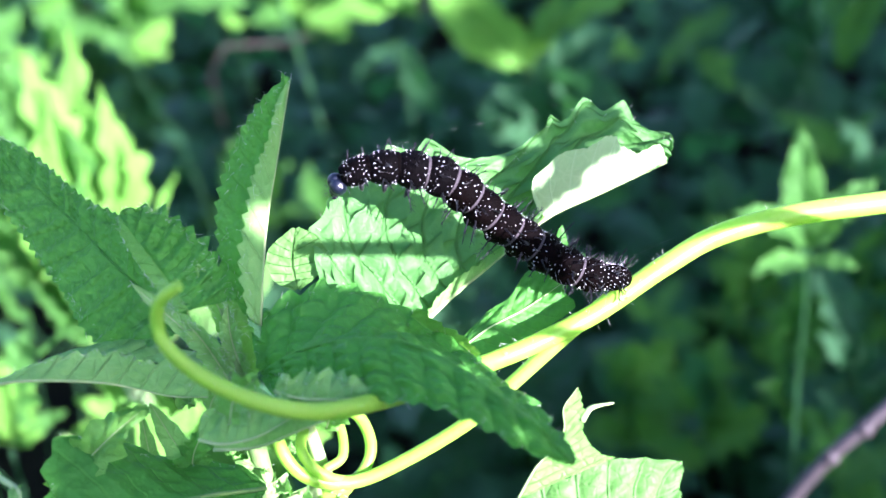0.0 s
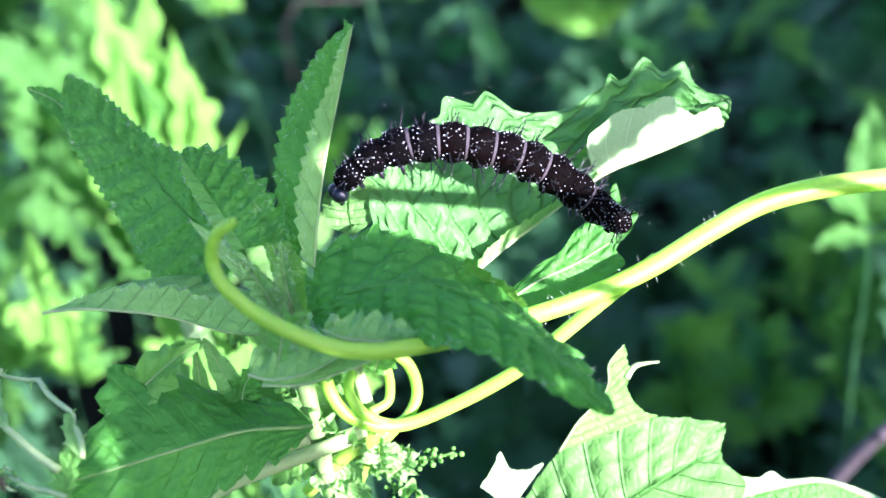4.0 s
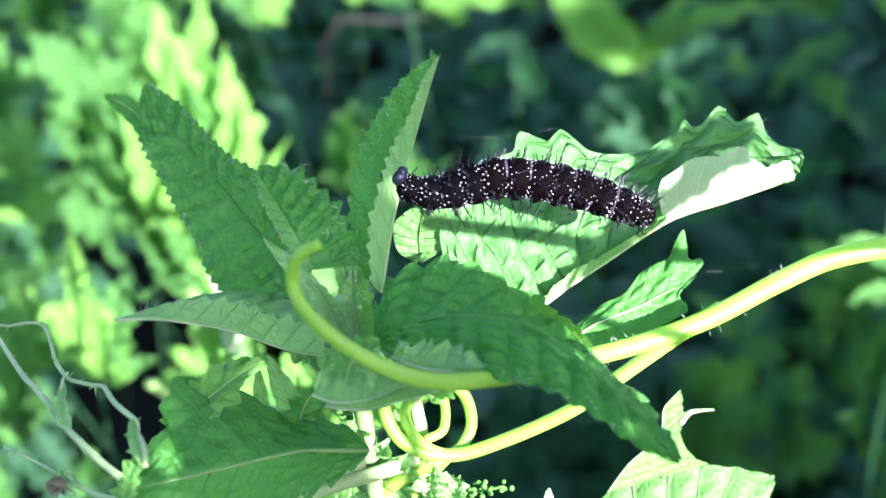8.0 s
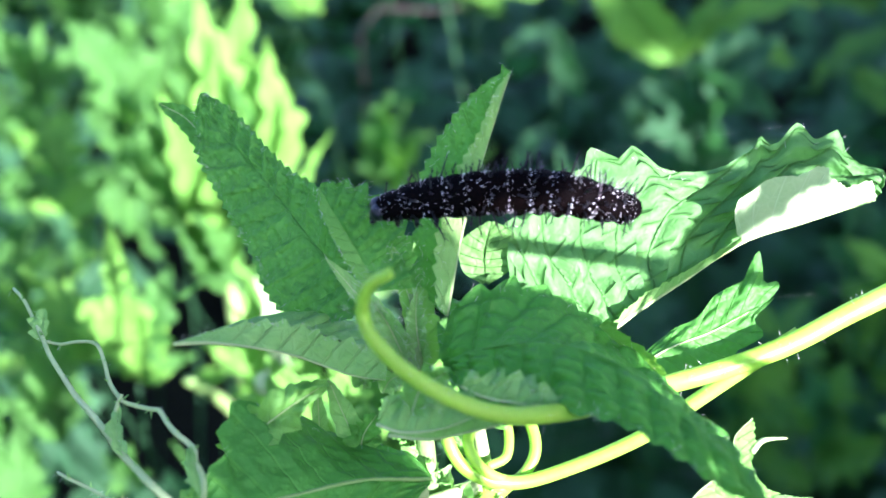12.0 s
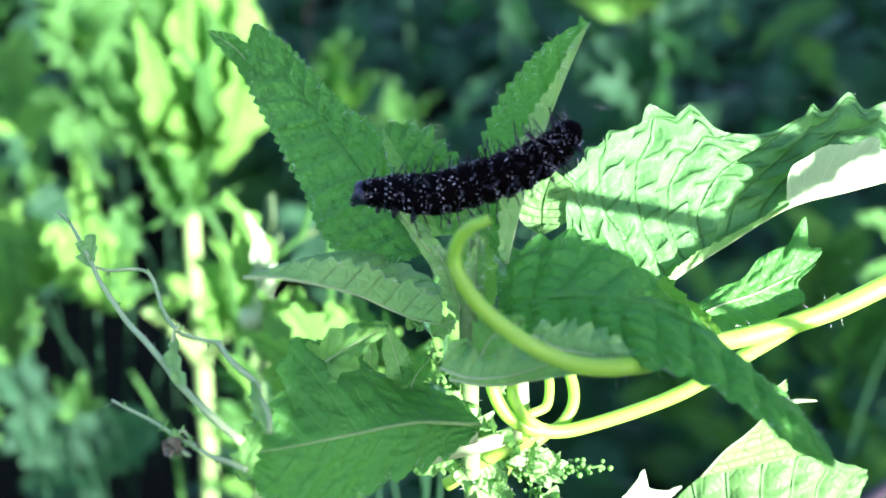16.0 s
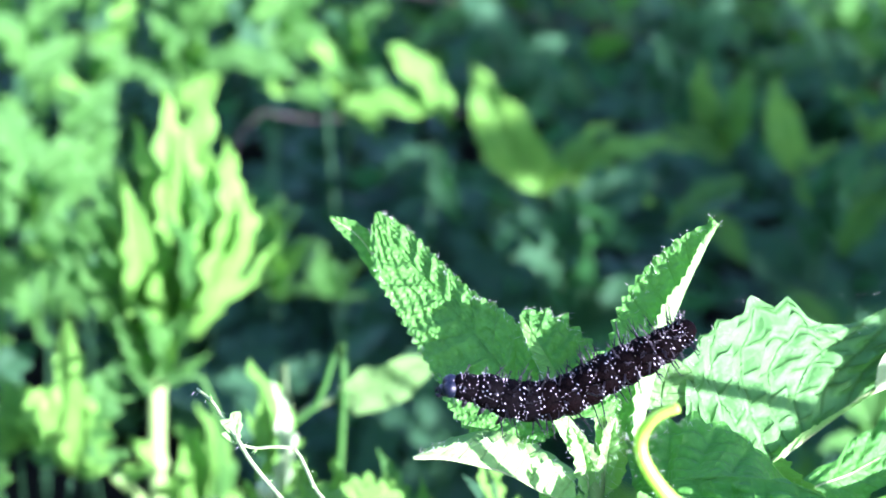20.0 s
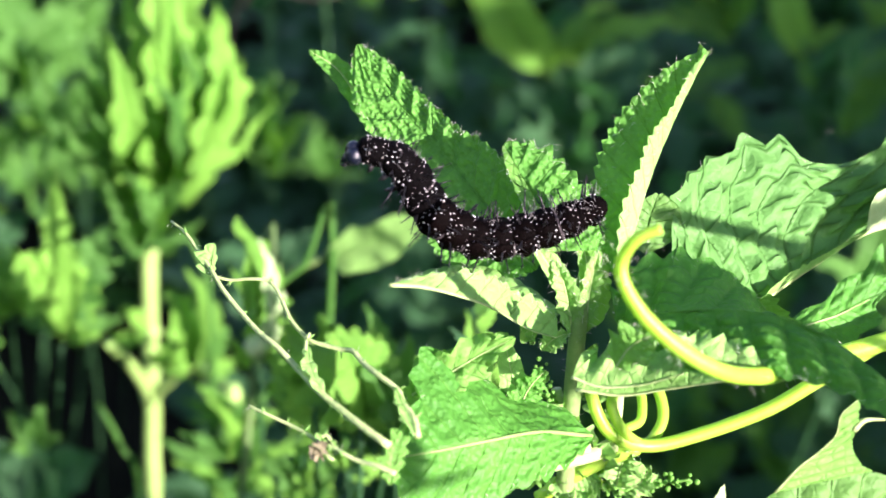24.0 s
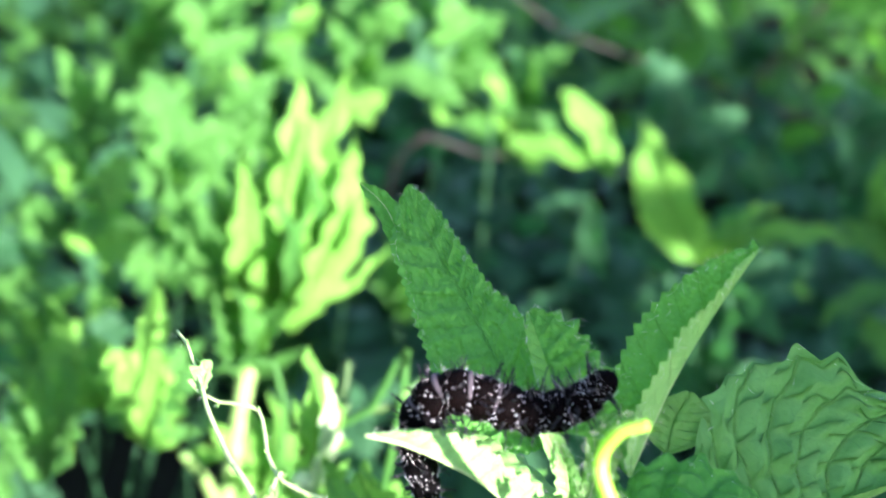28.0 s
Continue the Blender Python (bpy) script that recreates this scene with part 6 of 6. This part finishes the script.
# unseen leafy twig, added so that its shade lies on the arching leaf
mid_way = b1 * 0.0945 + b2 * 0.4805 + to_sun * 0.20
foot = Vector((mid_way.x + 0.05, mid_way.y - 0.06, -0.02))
twig = thing("shade_twig", foot, "upright leafy twig of a shrub in the sun", "twig")
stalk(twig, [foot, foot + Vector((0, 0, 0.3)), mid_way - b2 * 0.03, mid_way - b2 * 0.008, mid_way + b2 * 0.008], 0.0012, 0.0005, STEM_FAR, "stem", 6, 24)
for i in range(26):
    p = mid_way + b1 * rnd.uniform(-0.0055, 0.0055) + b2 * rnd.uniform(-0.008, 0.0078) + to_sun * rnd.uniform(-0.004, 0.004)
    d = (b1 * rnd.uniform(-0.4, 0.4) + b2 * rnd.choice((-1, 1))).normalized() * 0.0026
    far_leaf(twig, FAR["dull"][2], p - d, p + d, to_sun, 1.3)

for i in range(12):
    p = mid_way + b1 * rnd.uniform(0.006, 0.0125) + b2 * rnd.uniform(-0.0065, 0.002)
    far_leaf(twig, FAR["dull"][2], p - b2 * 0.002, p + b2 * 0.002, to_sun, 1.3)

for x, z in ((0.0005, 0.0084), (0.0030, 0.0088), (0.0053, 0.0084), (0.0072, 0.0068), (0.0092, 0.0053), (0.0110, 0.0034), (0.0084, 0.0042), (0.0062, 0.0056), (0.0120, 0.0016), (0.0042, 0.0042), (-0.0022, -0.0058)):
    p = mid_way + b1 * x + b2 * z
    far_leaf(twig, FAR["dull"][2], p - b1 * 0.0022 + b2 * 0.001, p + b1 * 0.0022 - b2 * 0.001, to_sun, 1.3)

# ---- the caterpillar ----
SEG = 12
caterpillar = thing("caterpillar", (0, 0.15, 0.5), "black spiny caterpillar with rows of white dots", "caterpillar")
BODY = []


def build_caterpillar():
    rnd = random.Random(2)
    for k in range(SEG):
        # k = 0 just behind the head; local +x towards the head, +z the back
        r = 0.00222 * (0.72, 0.88, 0.98, 1.03, 1.05, 1.06, 1.06, 1.05, 1.03, 0.98, 0.9, 0.74)[k]
        half = 0.00195
        f, b = Form(), 0
        prof = [(-1.0, 0.66), (-0.87, 0.83), (-0.6, 0.96), (-0.25, 1.05), (0.1, 1.05), (0.5, 0.97), (0.83, 0.83), (1.0, 0.66)]
        if k == SEG - 1:
            prof = [(-1.1, 0.15), (-0.95, 0.55), (-0.6, 0.85), (-0.2, 0.97), (0.3, 1.0), (0.8, 0.92), (1.0, 0.75)]
        m = 20
        for s, q in prof:
            for j in range(m):
                a = 2 * math.pi * j / m
                lump = 1 + 0.035 * math.sin(5 * a + k) * (1 - s * s)
                z = math.sin(a) * r * q * lump
                f.v.append(Vector((s * half, math.cos(a) * r * q * lump, z if z > -0.75 * r else -0.75 * r)))
        for i in range(len(prof) - 1):
            for j in range(m):
                p = (j + 1) % m
                f.f.append((i * m + j, i * m + p, (i + 1) * m + p, (i + 1) * m + j))
        f.f.append(tuple(reversed(range(m))))
        f.f.append(tuple((len(prof) - 1) * m + j for j in range(m)))
        seg = new("segment", f.mesh("segment", VELVET if k < 4 else VELVET_BROWN))
        seg.parent = caterpillar
        WORLD[seg] = Vector((0, 0, 0))
        BODY.append(seg)

        def sub(name, form, material, label="", kind=""):
            ob = new(name, form.mesh(name, material))
            ob.parent = seg
            tagged(ob, label, kind=kind)
        # fold of paler skin behind
        if k < SEG - 1:
            g = Form()
            m2 = 20
            for s, q in ((-1.0, 0.72), (-0.92, 0.865), (-0.82, 0.915), (-0.75, 0.90)):
                for j in range(m2):
                    a = 2 * math.pi * j / m2
                    g.v.append(Vector((s * half, math.cos(a) * r * q * 1.01, max(math.sin(a) * r * q * 1.01, -0.74 * r))))
            for i in range(3):
                for j in range(m2):
                    p = (j + 1) % m2
                    g.f.append((i * m2 + j, i * m2 + p, (i + 1) * m2 + p, (i + 1) * m2 + j))
            sub("skin_fold", g, BAND if k in (2, 3, 4, 5, 6, 7, 9) else VELVET_BROWN, "greyish fold between two segments" if k in (2, 3, 4, 5, 6, 7, 9) else "")
        # white warts
        d = Form()
        for ring, s in enumerate((-0.60, -0.36, -0.12, 0.12, 0.36, 0.60)):
            n = 13
            for j in range(n):
                a = math.pi * (-0.25 + 1.5 * (j + 0.5 * (ring % 2) + rnd.uniform(-0.2, 0.2)) / n)
                rr = r * 1.0
                if rnd.random() < 0.22:
                    continue
                d.ball((s * half + rnd.uniform(-1, 1) * 0.0001, math.cos(a) * rr, math.sin(a) * rr), rnd.choice((0.000035, 0.00004, 0.00005, 0.00006, 0.00007, 0.00009)), 6, 4)
        sub("speckling", d, SPECK, "small raised white dots", "stuff")
        # branched spines
        for a in ((35, 90, 145, 0, 180, -20, 200) if k > 1 else (50, 130, 0, 180)):
            a += rnd.uniform(-19, 19)
            e = Form()
            w = Vector((-0.15 + rnd.uniform(-0.42, 0.42), math.cos(radians(a)), math.sin(radians(a)))).normalized()
            p = Vector((rnd.uniform(-0.0009, 0.0009), math.cos(radians(a)) * r * 0.95, math.sin(radians(a)) * r * 0.95))
            ln = rnd.uniform(0.0016, 0.0033) * (1 if k > 0 else 0.6)
            e.spike(p, w, ln, 0.00012, 5)
            for q in range(5):
                c = p + w * ln * rnd.uniform(0.25, 0.85)
                e.spike(c, w + Vector((rnd.uniform(-1, 1), rnd.uniform(-1, 1), rnd.uniform(-1, 1))) * 0.9, ln * 0.28, 0.00005, 3)
            sub("spine", e, SPINE)
        # shorter spines between them
        for a in ((15, 62, 118, 165) if k > 0 else ()):
            a += rnd.uniform(-12, 12)
            e = Form()
            w = Vector((rnd.uniform(-0.5, 0.3), math.cos(radians(a)), math.sin(radians(a)))).normalized()
            p = Vector((rnd.uniform(-0.001, 0.001), math.cos(radians(a)) * r * 0.95, math.sin(radians(a)) * r * 0.95))
            ln = rnd.uniform(0.0012, 0.0022)
            e.spike(p, w, ln, 0.00009, 4)
            for q in range(3):
                c = p + w * ln * rnd.uniform(0.3, 0.85)
                e.spike(c, w + Vector((rnd.uniform(-1, 1), rnd.uniform(-1, 1), rnd.uniform(-1, 1))) * 0.9, ln * 0.3, 0.00004, 3)
            sub("spine", e, SPINE)
        # fine bristles; the backlit glow of the spines is put into their grey
        e = Form()
        for _ in range(24 if k > 8 else 6):
            a = radians(rnd.uniform(-20, 200))
            w = Vector((rnd.uniform(-0.9, 0.5), math.cos(a), math.sin(a))).normalized()
            e.spike(Vector((rnd.uniform(-0.9, 0.9) * half, math.cos(a) * r * 0.95, math.sin(a) * r * 0.95)), w, rnd.uniform(0.0008, 0.0024 if k > 8 else 0.0016), 0.000028, 3)
        sub("bristles", e, HAIR_BACKLIT, "fine pale grey bristles", "stuff")
        # legs
        for y in (-1, 1):
            if k < 3:
                sub("leg", Form().tube([(0, y * r * 0.5, -0.6 * r), (0.0002, y * r * 0.85, -0.95 * r), (0.0003, y * r * 0.8, -1.35 * r)], [0.0004, 0.0003, 0.0001], 6), SPINE, "jointed black leg")
            elif k in (5, 6, 7, 8, 11):
                sub("proleg", Form().tube([(0, y * r * 0.40, -0.55 * r), (0, y * r * 0.48, -0.80 * r), (0, y * r * 0.52, -0.95 * r)], [0.0007, 0.0005, 0.0006], 8), VELVET_BROWN, "stubby brown proleg")
    # head: two rounded lobes
    h = Form()
    h.ball((0.0002, 0.00042, 0.0002), 0.00104, 14, 10, (0.95, 0.95, 1.1))
    h.ball((0.0002, -0.00042, 0.0002), 0.00104, 14, 10, (0.95, 0.95, 1.1))
    h.ball((0.0007, 0, -0.0006), 0.00085, 10, 7)
    head = new("head", h.mesh("head", HEAD))
    head.parent = caterpillar
    tagged(head, "shiny black rounded head")
    for y in (-1, 1):
        ob = new("jaw", Form().tube([(0.0011, y * 0.0004, -0.0010), (0.0015, y * 0.0004, -0.0013), (0.0017, y * 0.0001, -0.0014)], [0.0003, 0.0002, 0.0001], 6).mesh("jaw", SPINE))
        ob.parent = head
    hb = Form()
    for _ in range(26):
        w = Vector((rnd.gauss(0.6, 0.6), rnd.gauss(0, 1), rnd.gauss(0.2, 0.8))).normalized()
        hb.spike(Vector((0.0003, 0, 0.0001)) + w * 0.0014, w, rnd.uniform(0.0005, 0.001), 0.00003, 3)
    ob = new("bristles", hb.mesh("bristles", SPINE))
    ob.parent = head
    tagged(ob, "short fine bristles", kind="stuff")
    BODY.append(head)


build_caterpillar()


# ---- what moves ----
def motions():
    shapes = []

    def crawl(t, pts):
        shapes.append((t, [Vector(p) for p in pts]))
    crawl(0, [(0.0028, 0.1520, 0.4896), (0.0063, 0.1520, 0.4916), (0.0114, 0.1520, 0.4910), (0.0159, 0.1520, 0.4892), (0.0195, 0.1520, 0.4854), (0.0240, 0.1520, 0.4809), (0.0292, 0.1520, 0.4765), (0.0332, 0.1520, 0.4745), (0.0374, 0.1520, 0.4739)])
    crawl(1, [(0.0010, 0.1519, 0.4849), (0.0072, 0.1519, 0.4875), (0.0129, 0.1519, 0.4888), (0.0174, 0.1519, 0.4866), (0.0213, 0.1519, 0.4832), (0.0253, 0.1519, 0.4799), (0.0299, 0.1519, 0.4768), (0.0333, 0.1519, 0.4737)])
    crawl(2, [(-0.0004, 0.1517, 0.4844), (0.0029, 0.1517, 0.4866), (0.0078, 0.1517, 0.4883), (0.0130, 0.1517, 0.4887), (0.0180, 0.1517, 0.4868), (0.0225, 0.1517, 0.4829), (0.0265, 0.1517, 0.4796), (0.0301, 0.1517, 0.4762), (0.0333, 0.1517, 0.4741)])
    crawl(3, [(-0.0026, 0.1516, 0.4864), (0.0010, 0.1516, 0.4876), (0.0064, 0.1516, 0.4883), (0.0117, 0.1516, 0.4887), (0.0170, 0.1516, 0.4876), (0.0209, 0.1516, 0.4854), (0.0241, 0.1516, 0.4818), (0.0274, 0.1516, 0.4785), (0.0311, 0.1516, 0.4755)])
    crawl(4, [(-0.0041, 0.1515, 0.4825), (-0.0017, 0.1515, 0.4859), (0.0026, 0.1515, 0.4881), (0.0078, 0.1515, 0.4888), (0.0129, 0.1515, 0.4879), (0.0179, 0.1515, 0.4861), (0.0225, 0.1515, 0.4830), (0.0261, 0.1515, 0.4796), (0.0309, 0.1515, 0.4758)])
    crawl(6.5, [(-0.0047, 0.1512, 0.4871), (-0.0018, 0.1512, 0.4868), (0.0018, 0.1512, 0.4881), (0.0064, 0.1512, 0.4890), (0.0116, 0.1512, 0.4881), (0.0163, 0.1512, 0.4865), (0.0207, 0.1512, 0.4839), (0.0245, 0.1512, 0.4816), (0.0286, 0.1512, 0.4798)])
    crawl(8, [(-0.0057, 0.1510, 0.4894), (-0.0029, 0.1510, 0.4870), (0.0017, 0.1510, 0.4874), (0.0064, 0.1510, 0.4888), (0.0110, 0.1510, 0.4885), (0.0157, 0.1510, 0.4874), (0.0204, 0.1510, 0.4856), (0.0248, 0.1510, 0.4838)])
    crawl(9, [(-0.0090, 0.1495, 0.4917), (-0.0068, 0.1495, 0.4892), (-0.0033, 0.1495, 0.4874), (0.0017, 0.1495, 0.4881), (0.0067, 0.1495, 0.4890), (0.0117, 0.1495, 0.4887), (0.0158, 0.1495, 0.4877), (0.0193, 0.1495, 0.4868)])
    crawl(10, [(-0.0103, 0.1480, 0.4905), (-0.0081, 0.1480, 0.4894), (-0.0047, 0.1480, 0.4876), (-0.0012, 0.1480, 0.4879), (0.0017, 0.1480, 0.4903), (0.0056, 0.1480, 0.4906), (0.0105, 0.1480, 0.4896), (0.0164, 0.1480, 0.4881)])
    crawl(11, [(-0.0129, 0.1465, 0.4915), (-0.0099, 0.1465, 0.4901), (-0.0048, 0.1465, 0.4900), (-0.0011, 0.1465, 0.4912), (0.0014, 0.1465, 0.4929), (0.0052, 0.1465, 0.4915), (0.0096, 0.1465, 0.4905), (0.0143, 0.1465, 0.4899)])
    crawl(11.5, [(-0.0140, 0.1457, 0.4910), (-0.0106, 0.1457, 0.4910), (-0.0057, 0.1457, 0.4914), (-0.0014, 0.1457, 0.4921), (0.0028, 0.1457, 0.4921), (0.0071, 0.1457, 0.4912), (0.0115, 0.1457, 0.4899), (0.0146, 0.1457, 0.4896)])
    crawl(13.5, [(-0.0177, 0.1435, 0.4854), (-0.0169, 0.1435, 0.4885), (-0.0136, 0.1435, 0.4907), (-0.0093, 0.1435, 0.4911), (-0.0051, 0.1435, 0.4916), (-0.0004, 0.1435, 0.4931), (0.0045, 0.1435, 0.4933), (0.0094, 0.1435, 0.4921)])
    crawl(14, [(-0.0217, 0.1435, 0.4870), (-0.0192, 0.1435, 0.4883), (-0.0150, 0.1435, 0.4897), (-0.0094, 0.1435, 0.4907), (-0.0039, 0.1435, 0.4922), (0.0002, 0.1435, 0.4936), (0.0040, 0.1435, 0.4933), (0.0076, 0.1435, 0.4921)])
    crawl(15, [(-0.0221, 0.1435, 0.4854), (-0.0187, 0.1435, 0.4866), (-0.0139, 0.1435, 0.4875), (-0.0091, 0.1435, 0.4888), (-0.0050, 0.1435, 0.4906), (-0.0015, 0.1435, 0.4925), (0.0014, 0.1435, 0.4929)])
    crawl(16, [(-0.0243, 0.1435, 0.4849), (-0.0215, 0.1435, 0.4854), (-0.0167, 0.1435, 0.4855), (-0.0117, 0.1435, 0.4873), (-0.0076, 0.1435, 0.4891), (-0.0041, 0.1435, 0.4917), (-0.0021, 0.1435, 0.4944)])
    crawl(17, [(-0.0266, 0.1435, 0.4857), (-0.0225, 0.1435, 0.4838), (-0.0181, 0.1435, 0.4835), (-0.0137, 0.1435, 0.4847), (-0.0095, 0.1435, 0.4869), (-0.0061, 0.1435, 0.4901), (-0.0030, 0.1435, 0.4946), (-0.0020, 0.1435, 0.4988)])
    crawl(17.5, [(-0.0261, 0.1435, 0.4848), (-0.0228, 0.1435, 0.4849), (-0.0190, 0.1435, 0.4851), (-0.0140, 0.1435, 0.4862), (-0.0085, 0.1435, 0.4885), (-0.0045, 0.1435, 0.4920), (-0.0026, 0.1435, 0.4964)])
    crawl(18, [(-0.0277, 0.1435, 0.4815), (-0.0239, 0.1435, 0.4831), (-0.0193, 0.1435, 0.4840), (-0.0142, 0.1435, 0.4860), (-0.0097, 0.1435, 0.4879), (-0.0063, 0.1435, 0.4912), (-0.0036, 0.1435, 0.4951)])
    crawl(19, [(-0.0310, 0.1435, 0.4809), (-0.0279, 0.1435, 0.4810), (-0.0228, 0.1435, 0.4811), (-0.0174, 0.1435, 0.4830), (-0.0121, 0.1435, 0.4855), (-0.0081, 0.1435, 0.4883), (-0.0053, 0.1435, 0.4917), (-0.0045, 0.1435, 0.4961)])
    crawl(20, [(-0.0317, 0.1435, 0.4832), (-0.0277, 0.1435, 0.4832), (-0.0229, 0.1435, 0.4821), (-0.0177, 0.1435, 0.4833), (-0.0136, 0.1435, 0.4863), (-0.0094, 0.1435, 0.4892), (-0.0059, 0.1435, 0.4921), (-0.0049, 0.1435, 0.4936)])
    crawl(21, [(-0.0326, 0.1435, 0.4868), (-0.0298, 0.1435, 0.4834), (-0.0257, 0.1435, 0.4808), (-0.0212, 0.1435, 0.4802), (-0.0160, 0.1435, 0.4819), (-0.0112, 0.1435, 0.4855), (-0.0075, 0.1435, 0.4888), (-0.0049, 0.1435, 0.4920)])
    crawl(21.5, [(-0.0341, 0.1435, 0.4886), (-0.0315, 0.1435, 0.4855), (-0.0272, 0.1435, 0.4822), (-0.0224, 0.1435, 0.4805), (-0.0180, 0.1435, 0.4814), (-0.0147, 0.1435, 0.4845), (-0.0114, 0.1435, 0.4877), (-0.0083, 0.1435, 0.4901)])
    crawl(23.5, [(-0.0389, 0.1435, 0.4904), (-0.0350, 0.1435, 0.4903), (-0.0325, 0.1435, 0.4872), (-0.0293, 0.1435, 0.4829), (-0.0246, 0.1435, 0.4810), (-0.0199, 0.1435, 0.4820), (-0.0154, 0.1435, 0.4846), (-0.0116, 0.1435, 0.4867)])
    crawl(24, [(-0.0409, 0.1435, 0.4896), (-0.0371, 0.1435, 0.4903), (-0.0340, 0.1435, 0.4880), (-0.0306, 0.1435, 0.4835), (-0.0257, 0.1435, 0.4812), (-0.0213, 0.1435, 0.4817), (-0.0164, 0.1435, 0.4839), (-0.0117, 0.1435, 0.4868)])
    crawl(24.5, [(-0.0388, 0.1435, 0.4785), (-0.0391, 0.1435, 0.4829), (-0.0367, 0.1435, 0.4855), (-0.0322, 0.1435, 0.4836), (-0.0279, 0.1435, 0.4808), (-0.0231, 0.1435, 0.4813), (-0.0179, 0.1435, 0.4833), (-0.0125, 0.1435, 0.4868)])
    crawl(25, [(-0.0364, 0.1435, 0.4756), (-0.0364, 0.1435, 0.4806), (-0.0352, 0.1435, 0.4835), (-0.0306, 0.1435, 0.4826), (-0.0264, 0.1435, 0.4809), (-0.0219, 0.1435, 0.4811), (-0.0177, 0.1435, 0.4833), (-0.0131, 0.1435, 0.4870)])
    crawl(25.5, [(-0.0424, 0.1435, 0.4713), (-0.0389, 0.1435, 0.4760), (-0.0358, 0.1435, 0.4808), (-0.0322, 0.1435, 0.4824), (-0.0271, 0.1435, 0.4810), (-0.0223, 0.1435, 0.4812), (-0.0178, 0.1435, 0.4832), (-0.0130, 0.1435, 0.4871)])
    crawl(26, [(-0.0427, 0.1435, 0.4853), (-0.0391, 0.1435, 0.4826), (-0.0342, 0.1435, 0.4818), (-0.0299, 0.1435, 0.4815), (-0.0248, 0.1435, 0.4804), (-0.0200, 0.1435, 0.4814), (-0.0161, 0.1435, 0.4836), (-0.0130, 0.1435, 0.4870)])
    crawl(26.5, [(-0.0424, 0.1435, 0.4719), (-0.0399, 0.1435, 0.4766), (-0.0364, 0.1435, 0.4807), (-0.0320, 0.1435, 0.4824), (-0.0275, 0.1435, 0.4809), (-0.0226, 0.1435, 0.4809), (-0.0177, 0.1435, 0.4826), (-0.0126, 0.1435, 0.4871)])
    crawl(27, [(-0.0289, 0.1435, 0.4705), (-0.0331, 0.1435, 0.4723), (-0.0347, 0.1435, 0.4767), (-0.0319, 0.1435, 0.4805), (-0.0276, 0.1435, 0.4806), (-0.0231, 0.1435, 0.4800), (-0.0187, 0.1435, 0.4822), (-0.0131, 0.1435, 0.4866)])
    crawl(27.5, [(-0.0295, 0.1435, 0.4698), (-0.0314, 0.1435, 0.4736), (-0.0324, 0.1435, 0.4776), (-0.0301, 0.1435, 0.4812), (-0.0251, 0.1435, 0.4812), (-0.0206, 0.1435, 0.4811), (-0.0168, 0.1435, 0.4833), (-0.0136, 0.1435, 0.4881)])
    crawl(28, [(-0.0268, 0.1435, 0.4676), (-0.0291, 0.1435, 0.4719), (-0.0307, 0.1435, 0.4770), (-0.0293, 0.1435, 0.4812), (-0.0258, 0.1435, 0.4819), (-0.0202, 0.1435, 0.4816), (-0.0159, 0.1435, 0.4836), (-0.0127, 0.1435, 0.4883)])
    base = WORLD[caterpillar]
    rows = [[] for _ in BODY]
    back = D(0.05, 0.55, 0.75)
    steps = []
    for (t0, a), (t1, b) in zip(shapes, shapes[1:] + [shapes[-1]]):
        steps.append((t0, smooth_line(a, 120)))
    steps = [(t, even(line)) for t, line in steps]
    dense = []
    for (t0, a), (t1, b) in zip(steps, steps[1:]):
        k = max(1, round((t1 - t0) / 0.25))
        for i in range(k):
            w = i / k
            dense.append((t0 + (t1 - t0) * w, [p.lerp(q, w) for p, q in zip(a, b)]))
    dense.append(steps[-1])
    for t, line in dense:
        n = len(line) - 1
        for k in range(SEG + 1):
            # head first, then the segments to the tail
            s = 0.022 if k == SEG else 0.085 + 0.86 * k / (SEG - 1)
            i = min(n - 1, max(0, int(s * n)))
            p = line[i].lerp(line[i + 1], s * n - i)
            x = (line[max(0, i - 5)] - line[min(n, i + 6)]).normalized()
            z = (back - x * back.dot(x)).normalized()
            y = z.cross(x)
            m = Matrix((x, y, z)).transposed().to_4x4()
            m.translation = p - base
            rows[k].append((t, m))
    for ob, r in zip(BODY, rows):
        walk(ob, r)
    # the added spray sways aside, and later across, taking its shade along
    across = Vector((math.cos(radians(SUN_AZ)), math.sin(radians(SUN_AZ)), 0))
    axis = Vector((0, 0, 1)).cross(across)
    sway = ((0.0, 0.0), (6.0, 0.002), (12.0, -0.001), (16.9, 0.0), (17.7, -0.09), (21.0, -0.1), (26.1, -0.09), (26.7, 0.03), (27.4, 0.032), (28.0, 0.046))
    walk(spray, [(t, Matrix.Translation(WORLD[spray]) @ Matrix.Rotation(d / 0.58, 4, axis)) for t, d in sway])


motions()
